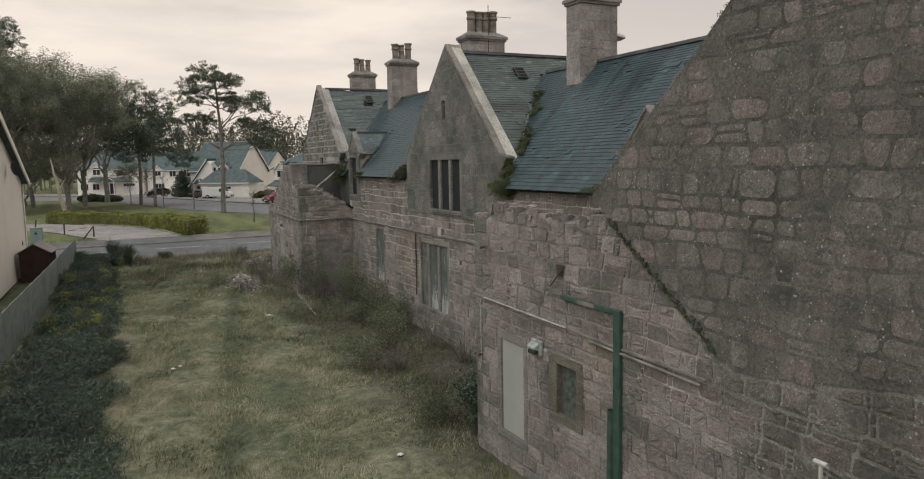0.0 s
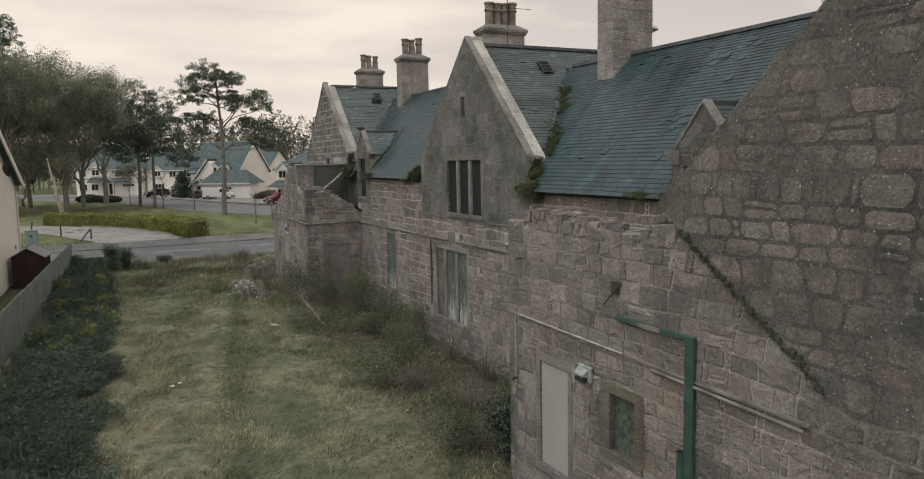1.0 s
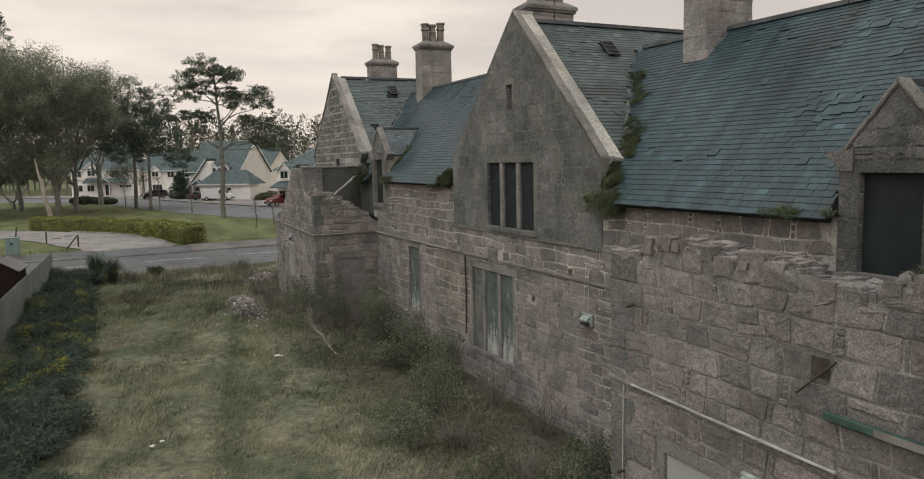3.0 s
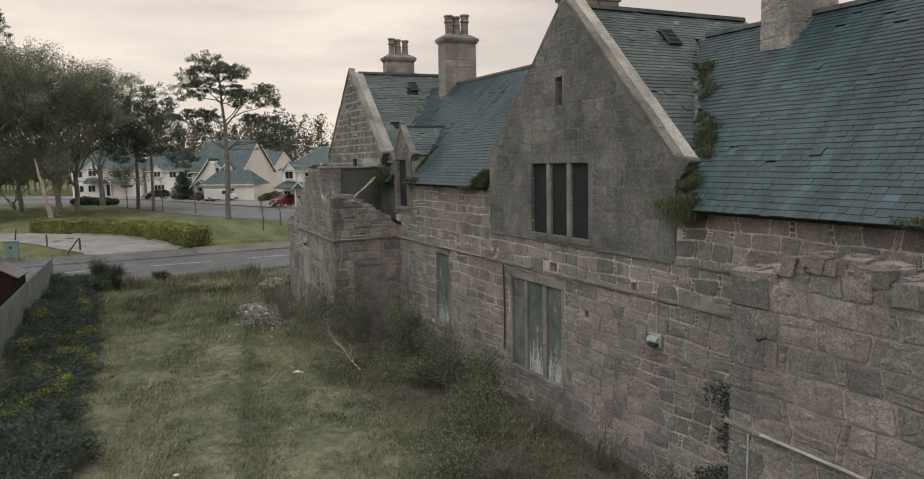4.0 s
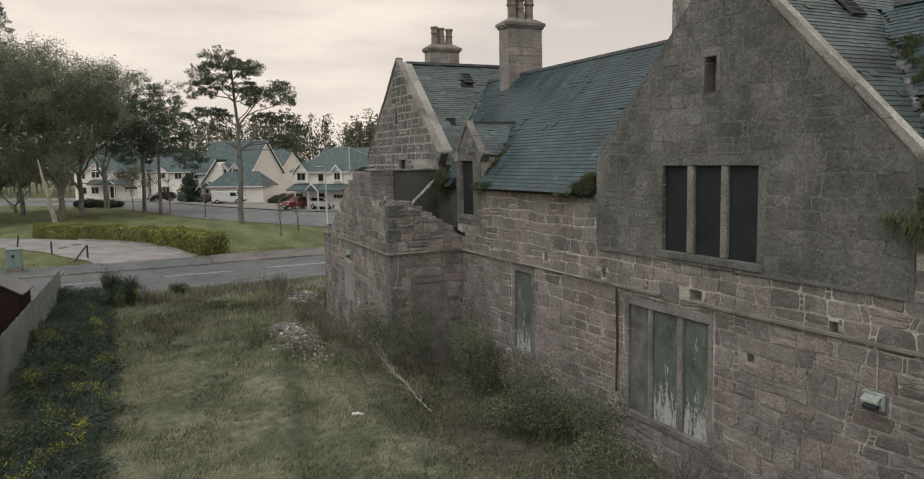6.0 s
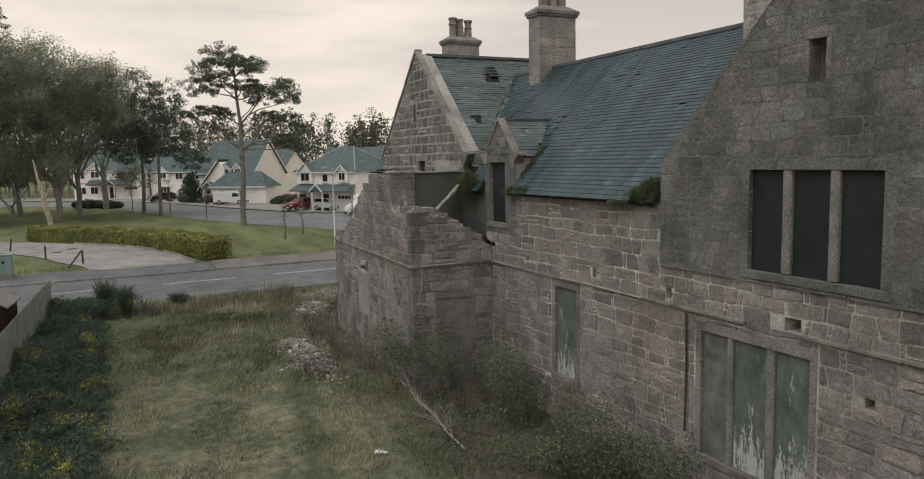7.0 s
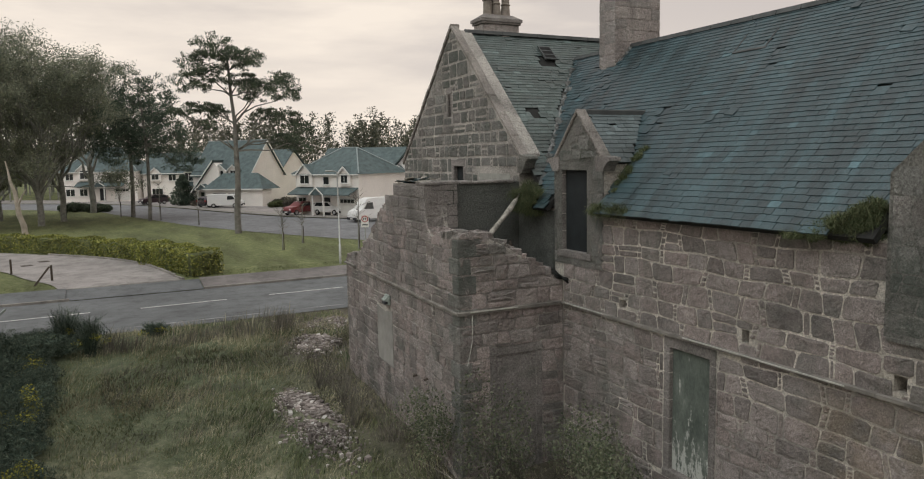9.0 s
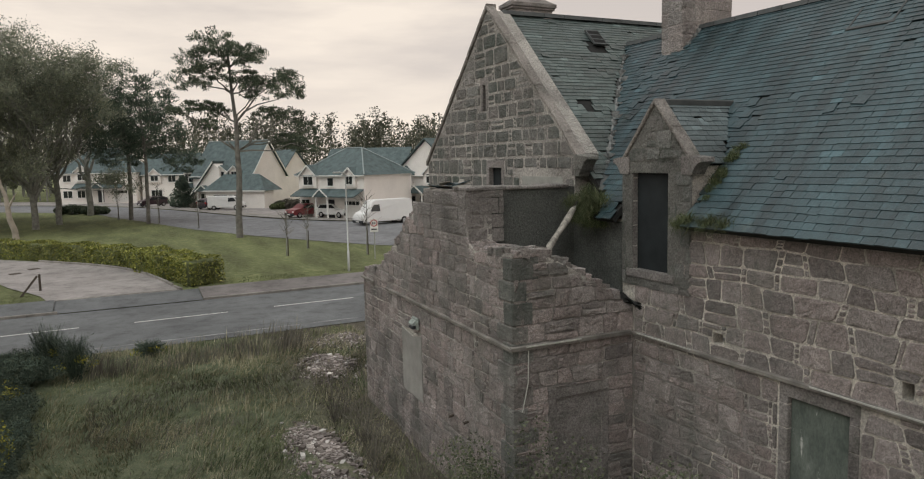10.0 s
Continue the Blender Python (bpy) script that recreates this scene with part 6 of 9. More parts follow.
for i, (x, y, h, kind) in enumerate(SHRUBS):
    label = ("bare brown twiggy shrub against the stone wall", "straggly shrub with small green leaves by the wall", "dark ivy bush climbing in the wall's corner")[kind]
    s = thing("shrub", pose(x, y, float(land(x, y))), label, "shrub", "shrubs along the house")
    part("brushwood", twig_mesh("stems", None, (46, 16, 25)[kind], h * (0.95 if kind == 1 else 1.15), 0.8, 700 + i, 0.0075), None, s)
    if kind:
        n = 2400 if kind == 1 else 4200
        cs = [(rnd.uniform(-0.5, 0.3), rnd.uniform(-0.6, 0.6), h * rnd.uniform(0.25, 0.9)) for _ in range(7)]
        part("foliage", shrub_mesh("leaves", cs, [(0.5, 0.55, h * 0.3)] * 7, n, 0.058 if kind == 1 else 0.08, GREENISH if kind == 1 else IVY, 760 + i, aspect=0.7, shell=0.1), None, s)
# ivy in the corner of the two walls
rs = np.random.RandomState(91)
n = 22000
iz = rs.uniform(0, 4.75, n) ** 0.95
iy = 15.5 + rs.uniform(0, 1, n) ** 1.1 * (3.75 - 0.3 * iz + 0.3 * np.sin(iz * 3.1) + 0.22 * np.sin(iz * 7.3 + 1))
ix = 11.62 - np.abs(rs.randn(n)) * 0.13
ivy = thing("ivy", pose(11.6, 16.5, 0), "dark ivy climbing the corner of the stone walls", "ivy")
part("foliage", mesh_np("foliage", *cards(np.stack([ix - 11.6, iy - 16.5, iz], -1), np.full(n, 0.055), rs, 0.8), IVY), None, ivy)
part("stem", mesh_np("stem", *join_arrays([tube_arrays([(0.04, -0.6 + 0.3 * k, 0), (0.05, -0.7 + 0.36 * k, 1.6), (0.05, -0.8 + 0.3 * k, 3.4)], [0.03, 0.022, 0.008], 5) for k in range(5)]), TWIG), None, ivy)
# litter and brambles at the foot of the wall
rs = np.random.RandomState(5)
x, y = scatter(26000, 6.4, 11.6, 14, 46, rs)
k = rs.uniform(0, 1, len(x)) < smooth(6.4, 9.0, x) * 0.8
x, y = x[k], y[k]
p = np.stack([x, y, land(x, y) + rs.uniform(0.0, 0.1, len(x))], -1)
tagged(part("leaf_litter", mesh_np("leaf_litter", *cards(p, np.full(len(x), 0.06), rs, 0.5), LITTER), None), "brown dead leaves and bracken below the walls", "leaf litter", kind="stuff")
x, y = scatter(9000, 7.6, 11.6, 14, 46, rs)
k = field_noise(x, y, 12) > 0.0
x, y = x[k], y[k]
p = np.stack([x, y, land(x, y) + rs.uniform(0.02, 0.3, len(x))], -1)
tagged(part("brambles", mesh_np("brambles", *cards(p, np.full(len(x), 0.06), rs, 0.6), BRAMBLE), None), "low green brambles and weeds by the house", "weeds", kind="stuff")

rs = np.random.RandomState(55)
P = []
for _ in range(150):
    cx, cy = rs.uniform(6.4, 10.2), rs.uniform(15.5, 34)
    if field_noise(np.array([cx]), np.array([cy]), 33)[0] < 0.1 or not bool(outside_walls(np.array([cx]), np.array([cy]))[0]):
        continue
    n = 46
    q = rs.randn(n, 3) * (0.16, 0.16, 0.0)
    q[:, 2] = rs.uniform(0.05, rs.uniform(0.3, 0.9), n)
    P.append(q + (cx, cy, float(land(cx, cy))))
P = np.concatenate(P)
tagged(part("weeds", mesh_np("weeds", *cards(P, np.full(len(P), 0.06), rs, 0.5), GREENISH), None), "sparse pale green weeds standing in the grass", "weeds", kind="stuff")

# the fallen pale branch
fall = thing("fallen_branch", pose(8.52, 31.0, float(land(8.52, 31.0)) + 0.06), "pale bare branch lying against the shrubs", "branch")
r = random.Random(8)
items = [tube_arrays([(0, 0, 0), (-0.02, 0.9, 0.1), (0.02, 1.8, 0.24), (-0.05, 2.7, 0.4), (-0.1, 3.7, 0.62)], [0.026, 0.022, 0.016, 0.011, 0.004], 5)]
for q in range(26):
    t = r.uniform(0.12, 0.95)
    b = Vector((0.0, 3.7 * t, 0.6 * t))
    e_ = b + Vector((r.uniform(-0.75, 0.5), r.uniform(0.3, 1.5), r.uniform(-0.1, 0.55)))
    items.append(tube_arrays([b, b.lerp(e_, 0.5) + Vector((r.uniform(-0.08, 0.08), 0, r.uniform(-0.06, 0.1))), e_], [0.006, 0.004, 0.0015], 4))
part("branch", mesh_np("branch", *join_arrays(items), plain("peeled_wood", (0.32, 0.295, 0.25), 0.3, 5.0, 0.8)), None, fall)

# rubble heaps beside the wing
RUBBLE = mat("rubble_mix", build_leaf([(0.0, (0.1, 0.085, 0.077)), (0.5, (0.22, 0.19, 0.176)), (0.85, (0.33, 0.29, 0.27)), (1.0, (0.55, 0.53, 0.5))]), 0.95)


def rubble(cx, cy, rx, ry, h, n, seed, name="rubble_heap"):
    rs = np.random.RandomState(seed)
    t = thing(name, pose(cx, cy, float(land(cx, cy))), "heap of broken stone, mortar and slate on the grass", "rubble", "rubble heaps")
    a, rad = rs.uniform(0, 6.283, n), np.abs(rs.randn(n)) * 0.5 + 0.12 * rs.rand(n)
    x, y = np.cos(a) * rad * rx, np.sin(a) * rad * ry
    z = 0.02 + h * 0.6 * np.clip(1 - rad ** 1.6, 0, 1) * (1 + 0.25 * np.sin(x * 3 + y * 2))
    items = []
    for i in range(n):
        s = rs.uniform(0.01, 0.032) if rs.rand() > 0.03 else rs.uniform(0.04, 0.09)
        v = np.array([(i2, j, kk) for i2 in (-1, 1) for j in (-1, 1) for kk in (-1, 1)]) * s * rs.uniform(0.5, 1.2, 3) + rs.randn(8, 3) * s * 0.15
        c, d = math.cos(a[i] * 3), math.sin(a[i] * 3)
        v = v @ np.array([[c, d, 0], [-d, c, 0], [0, 0, 1]]) + (x[i], y[i], z[i])
        items.append((v, np.array([(0, 1, 3, 2), (4, 6, 7, 5), (0, 4, 5, 1), (2, 3, 7, 6), (0, 2, 6, 4), (1, 5, 7, 3)])))
    part("rubble", mesh_np("rubble", *join_arrays(items), RUBBLE), None, t, kind="stuff")
    bm = bmesh.new()
    bmesh.ops.create_uvsphere(bm, u_segments=20, v_segments=10, radius=1.0)
    for v in bm.verts:
        v.co = Vector((v.co.x * rx * 0.85, v.co.y * ry * 0.85, v.co.z * h * 0.55 + 0.02 * math.sin(v.co.x * 9) * math.cos(v.co.y * 7)))
    part("core", bm, GROUND, t)


rubble(7.1, 40.9, 0.72, 3.1, 0.45, 5600, 3)
rubble(9.2, 48.2, 1.1, 1.6, 0.28, 3600, 4)
rubble(10.6, 51.0, 1.4, 1.2, 0.25, 1500, 5)
PALE = plain("pale_litter", (0.62, 0.62, 0.6), 0.2, 20.0, 0.7)
for i, (x, y, s) in enumerate(((6.64, 31.7, 0.11), (6.42, 15.57, 0.09), (2.29, 25.3, 0.08), (2.5, 25.5, 0.07), (6.76, 31.6, 0.07), (8.9, 48.9, 0.09), (9.2, 50.2, 0.08))):
    bm = bmesh.new()
    bmesh.ops.create_icosphere(bm, subdivisions=1, radius=s)
    rr_ = random.Random(i)
    for v in bm.verts:
        v.co = Vector((v.co.x * rr_.uniform(0.6, 1.4), v.co.y * rr_.uniform(0.6, 1.2), v.co.z * 0.4))
    tagged(part("litter_scrap", bm, PALE, at=pose(x, y, float(land(x, y)) + 0.1)), "crumpled pale scrap of litter on the grass", "litter", "litter on the grass")

# moss and grass in gutters and valleys, part of the house
def tuft(name, centres, radii, n, size, seed, label, hang=0.0):
    """Wisps of grass that grow, or hang, out of a joint."""
    rs = np.random.RandomState(seed)
    p = heap_points(n, centres, radii, rs, 0.0)
    h = size * rs.uniform(0.6, 1.6, n)
    v, f = blades(p[:, 0], p[:, 1], p[:, 2], h, np.full(n, 0.009), rs.uniform(0.6, 1.2, n), rs)
    if hang:
        v = v.reshape(n, 5, 3)
        g = h * hang * rs.uniform(-0.2, 1.5, n)
        v[:, 4, 2] -= g * 1.6
        v[:, 2:4, 2] -= (g * 0.5)[:, None]
        v = v.reshape(-1, 3)
    part(name, mesh_np(name, v, f, MOSS), None, house, label)


rv = random.Random(19)
tuft("valley_moss", [(12.0 + 2.9 * q, 19.55 + 3.03 * q + rv.gauss(0, 0.13), 6.62 + 2.98 * q) for q in [rv.uniform(0.1, 0.42) if rv.random() < 0.6 else rv.uniform(0.55, 0.85) for _ in range(60)]], [(0.1, rv.uniform(0.05, 0.24), 0.05) for _ in range(60)], 5600, 0.13, 31, "grass and moss growing in the roof valley", 0.25)
def spread(x, y, z, dx, dy, dz, n):
    return [(x + rv.uniform(-dx, dx), y + rv.gauss(0, dy), z + rv.uniform(-dz, dz)) for _ in range(n)]


tuft("gutter_grass", spread(11.52, 19.55, 5.95, 0.1, 0.28, 0.14, 22), [(0.1, 0.14, 0.07)] * 22, 4600, 0.22, 32, "grass hanging from the broken gutter", 0.75)
tuft("gutter_grass", [(11.5 + rv.uniform(-0.1, 0.14) + max(0, 28.6 - q) * 0.25, q, 6.22 + max(0, 28.9 - q) * rv.uniform(0.0, 0.6) - rv.uniform(0, 0.12)) for q in [28.0 + abs(rv.gauss(0, 0.5)) for _ in range(60)]], [(0.09, rv.uniform(0.04, 0.2), rv.uniform(0.04, 0.12)) for _ in range(60)], 15000, 0.1, 33, "grass growing in the gutter", 0.45)
tuft("gutter_grass", spread(11.5, 33.4, 6.25, 0.08, 0.28, 0.06, 16), [(0.08, 0.14, 0.05)] * 16, 2600, 0.16, 34, "moss beside the dormer", 0.6)
tuft("gutter_grass", spread(11.45, 36.55, 6.35, 0.16, 0.25, 0.3, 24), [(0.12, 0.15, 0.08)] * 24, 4800, 0.2, 35, "thick moss over the ruined wall head", 0.6)
tuft("gutter_grass", spread(11.45, 14.8, 6.02, 0.06, 0.3, 0.03, 10), [(0.07, 0.14, 0.04)] * 10, 1600, 0.13, 36, "moss in the eaves gutter", 0.5)
tuft("gutter_grass", [(8.6, 10.6, 6.35), (8.6, 10.75, 6.2), (8.6, 10.9, 5.75)], [(0.12, 0.14, 0.06)] * 3, 1500, 0.12, 37, "grass on the broken wall head")
tuft("gutter_grass", spread(11.8, 19.8, 6.55, 0.15, 0.1, 0.25, 14), [(0.1, 0.1, 0.09)] * 14, 1800, 0.14, 41, "moss behind the gable's foot", 0.3)
tuft("dormer_moss", [(11.8 + 0.9 * q, 33.82 + rv.uniform(-0.1, 0.05), 6.62 + 0.92 * q) for q in [rv.random() for _ in range(20)]], [(0.07, 0.1, 0.05)] * 20, 2600, 0.09, 38, "moss beside the dormer roof", 0.4)
tuft("scar_moss", [(XE - 0.04, 10.36 - 0.044 * i, 5.8 - 0.0312 * i + 0.02 * math.sin(i * 1.7)) for i in range(56)], [(0.015, 0.05, 0.03)] * 56, 1500, 0.05, 39, "dark moss along the scar of a lost roof", 0.5)
tuft("wall_moss", [(XE + rv.uniform(-0.03, 0.35), 10.5 - 3.4 * q, near_top(min(10.35, 10.5 - 3.4 * q)) + rv.uniform(-0.12, 0.05)) for q in [rv.random() for _ in range(90)]], [(0.08, 0.08, 0.04)] * 90, 4500, 0.035, 40, "moss along the weathered gable edge", 0.3)


# ---- fence, neighbour, street things ----
FENCE = plain("weathered_fence_boards", (0.25, 0.285, 0.268), 0.25, 1.2, 0.85, bumpy=0.3)
CREAM = plain("cream_render", (0.84, 0.8, 0.73), 0.06, 0.6, 0.9)
CREAM_FAR = plain("pale_harling", (0.85, 0.805, 0.76), 0.08, 0.5, 0.9)
ROOF_FAR = plain("grey_green_tiles", (0.082, 0.112, 0.114), 0.35, 1.6, 0.7)
RIDGE_FAR = plain("pale_ridge_tiles", (0.26, 0.3, 0.3), 0.2, 2.0, 0.8)
WHITE_TRIM = plain("white_trim", (0.74, 0.73, 0.70), 0.06, 2.0, 0.5)
DARK_TRIM = plain("dark_trim", (0.03, 0.033, 0.038), 0.2, 2.0, 0.5)
SHED_WOOD = plain("brown_shed_boards", (0.045, 0.028, 0.024), 0.3, 2.0, 0.85)
SHED_FELT = plain("grey_roof_felt", (0.25, 0.24, 0.235), 0.15, 2.0, 0.9)
CABINET = plain("grey_green_cabinet_paint", (0.21, 0.29, 0.265), 0.12, 3.0, 0.5)
POST_WOOD = plain("dark_post_wood", (0.075, 0.062, 0.05), 0.3, 6.0, 0.9)
GALV = plain("galvanised_steel", (0.42, 0.43, 0.41), 0.15, 6.0, 0.5, 0.5)


def build_glass(nt, bs):
    bs.inputs["Base Color"].default_value = (0.02, 0.024, 0.026, 1)
    bs.inputs["Roughness"].default_value = 0.08
    bs.inputs["Specular IOR Level"].default_value = 0.6


GLASS = mat("dark_window_glass", build_glass, 0.08)

fence = thing("board_fence", Matrix.Identity(4), "tall grey-green close-boarded wooden fence", "fence")
fa, fb = Vector((-3.524, 17.6, 0)), Vector((-1.2, 51.5, 0))
fd = (fb - fa).normalized()
flen = (fb - fa).length
turn = Matrix.Rotation(math.atan2(fd.y, fd.x), 4, "Z")
variants = []
for i in range(6):
    r = random.Random(i)
    me = bpy.data.meshes.new("board")
    bm = box(0.004, 0.134, -0.012, 0.012, 0.03, 1.78 + r.uniform(-0.02, 0.02), 0.004)
    bm.to_mesh(me)
    bm.free()
    me.materials.append(FENCE)
    variants.append(me)
r = random.Random(3)
t = 0.0
while t < flen:
    p = fa + fd * t
    ob = new("board", r.choice(variants))
    ob.matrix_basis = Matrix.Translation((p.x, p.y, float(land(p.x, p.y)))) @ turn @ Matrix.Translation((0, 0.012 * (int(t / 0.138) % 2), 0))
    ob.parent = fence
    t += 0.138
t = 0.0
while t < flen:
    p = fa + fd * t
    part("post", box(-0.05, 0.05, 0.03, 0.12, -0.1, 1.7), FENCE, fence, at=Matrix.Translation((p.x, p.y, float(land(p.x, p.y)))) @ turn)
    for z in (0.35, 1.4):
        part("rail", box(0.05, 2.35, 0.03, 0.075, z, z + 0.09), FENCE, fence, at=Matrix.Translation((p.x, p.y, float(land(p.x, p.y)))) @ turn)
    t += 2.4

# the neighbouring gable beyond the fence
nb = thing("neighbour_house", pose(-3.9, 52.0, 0.65, 0, 0, -1.7), "cream rendered house with a dark roof behind the fence", "house")
part("wall", prism([(0, 0), (0, 5.45), (-9, 8.9), (-18, 5.45), (-18, 0)], "x", -9, 0), CREAM, nb)
for s in (0, 1):
    ya, yb = (0.45, -9) if s == 0 else (-18.45, -9)
    bm = bmesh.new()
    add_hexa(bm, [(-9.3, ya, 5.28), (0.4, ya, 5.28), (0.4, yb, 8.92), (-9.3, yb, 8.92), (-9.3, ya, 5.46), (0.4, ya, 5.46), (0.4, yb, 9.1), (-9.3, yb, 9.1)])
    bmesh.ops.recalc_face_normals(bm, faces=bm.faces)
    part("roof", bm, ROOF_FAR, nb)
    bm = bmesh.new()
    add_hexa(bm, [(0.36, ya, 5.1), (0.43, ya, 5.1), (0.43, yb, 8.74), (0.36, yb, 8.74), (0.36, ya, 5.44), (0.43, ya, 5.44), (0.43, yb, 9.08), (0.36, yb, 9.08)])
    bmesh.ops.recalc_face_normals(bm, faces=bm.faces)
    part("bargeboard", bm, CREAM, nb)
part("gutter", box(-9, 0.5, 0.42, 0.56, 5.24, 5.36, 0.03), WHITE_TRIM, nb)
part("downpipe", tube("downpipe", [(0.05, 0.3, 5.25), (0.05, -0.1, 5.0), (0.05, -0.12, 0)], 0.045), WHITE_TRIM, nb)
part("vent", box(0, 0.03, -1.75, -1.55, 1.7, 1.95), DARK_TRIM, nb)
v, f = lathe([(0.0, 0.0), (0.2, 0.02), (0.33, 0.08), (0.4, 0.16)], 18)
part("dish", mesh_np("dish", v, f, DARK_TRIM, True), None, nb, "dark satellite dish under the eaves", at=pose(0.3, -5.9, 6.2, 0, 80, 20))

shed = thing("garden_shed", pose(-3.0, 47.6, float(land(-3, 47.6)), 0, 0, -6), "small dark brown wooden shed with a felt roof", "shed")
part("wall", prism([(-0.75, 0), (-0.75, 1.65), (0, 2.1), (0.75, 1.65), (0.75, 0)], "y", -1.0, 1.0), SHED_WOOD, shed)
for s in (-1, 1):
    bm = bmesh.new()
    add_hexa(bm, [(s * 0.88, -1.1, 1.58), (0, -1.1, 2.11), (0, 1.1, 2.11), (s * 0.88, 1.1, 1.58), (s * 0.88, -1.1, 1.63), (0, -1.1, 2.17), (0, 1.1, 2.17), (s * 0.88, 1.1, 1.63)])
    bmesh.ops.recalc_face_normals(bm, faces=bm.faces)
    part("roof", bm, SHED_FELT, shed)

cab = thing("utility_cabinet", pose(-4.2, 63.7, float(land(-4.2, 63.7)), 0, 0, -4), "grey-green roadside utility cabinet on a pale plinth", "cabinet")
part("plinth", box(-0.42, 0.42, -0.22, 0.22, 0, 0.3, 0.02), KERB, cab)
body = part("body", box(-0.4, 0.4, -0.2, 0.2, 0.3, 1.4, 0.02), CABINET, cab)
part("roof", box(-0.44, 0.44, -0.24, 0.24, 1.4, 1.46, 0.015), CABINET, cab)
part("door", box(-0.37, -0.01, -0.22, -0.2, 0.36, 1.34, 0.006), CABINET, body)
part("door", box(0.01, 0.37, -0.22, -0.2, 0.36, 1.34, 0.006), CABINET, body)
part("label_plate", box(-0.1, 0.06, -0.227, -0.22, 0.95, 1.1), DARK_TRIM, body)

for x, y, h, tip in ((-5.3, 76.9, 0.95, 8), (-2.7, 71.2, 0.9, 0), (-0.4, 67.2, 0.9, 0)):
    tagged(part("wooden_post", box(-0.055, 0.055, -0.055, 0.055, -0.1, h, 0.012), POST_WOOD, at=pose(x, y, float(land(x, y)), 0, tip, 10)), "short dark wooden bollard post on the grass", "post", "posts by the drive")
tagged(part("leaning_bar", box(-0.05, 0.05, -0.05, 0.05, 0, 1.25, 0.01), POST_WOOD, at=pose(-1.15, 65.9, float(land(-1.1, 65.9)), -22, 38, 0)), "dark wooden bar leaning against a post", "post", "posts by the drive")

# lamp post, speed sign
lp = thing("street_lamp", pose(15.3, 65.2, float(land(15.3, 65.2))), "slim pale galvanised street lamp beside the pavement", "street lamp")
part("pole", tube("pole", [(0, 0, 0), (0, 0, 1.2), (0, 0, 1.21), (0, 0, 5.6)], [0.075, 0.07, 0.05, 0.04]), GALV, lp)
part("arm", tube("arm", [(0, 0, 5.58), (-0.1, 0, 5.68), (-0.35, -0.05, 5.7)], 0.03), GALV, lp)
part("lantern", box(-0.75, -0.3, -0.13, 0.05, 5.66, 5.76, 0.03), GALV, lp)
sg = thing("speed_sign", pose(18.3, 69.2, float(land(18.3, 69.2)), 0, 0, -26), "round speed limit sign on a white plate and grey post", "road sign")
part("post", tube("post", [(0, 0, 0), (0, 0, 2.6)], 0.035), GALV, sg)
plate = part("plate", box(-0.26, 0.26, -0.06, -0.04, 1.75, 2.6, 0.006), WHITE_TRIM, sg)
v, f = lathe([(0.17, -0.004), (0.17, 0.004), (0.23, 0.004), (0.23, -0.004)], 24)
part("ring", mesh_np("ring", v, f, plain("sign_red", (0.34, 0.03, 0.03), 0.1, 5.0, 0.5)), None, plate, at=pose(0, -0.066, 2.32, 90))
for x0 in (-0.1, 0.03):
    part("mark", box(x0, x0 + 0.07, -0.068, -0.061, 2.24, 2.4), DARK_TRIM, plate)
part("mark", box(-0.19, 0.19, -0.068, -0.061, 1.88, 1.96), DARK_TRIM, plate)


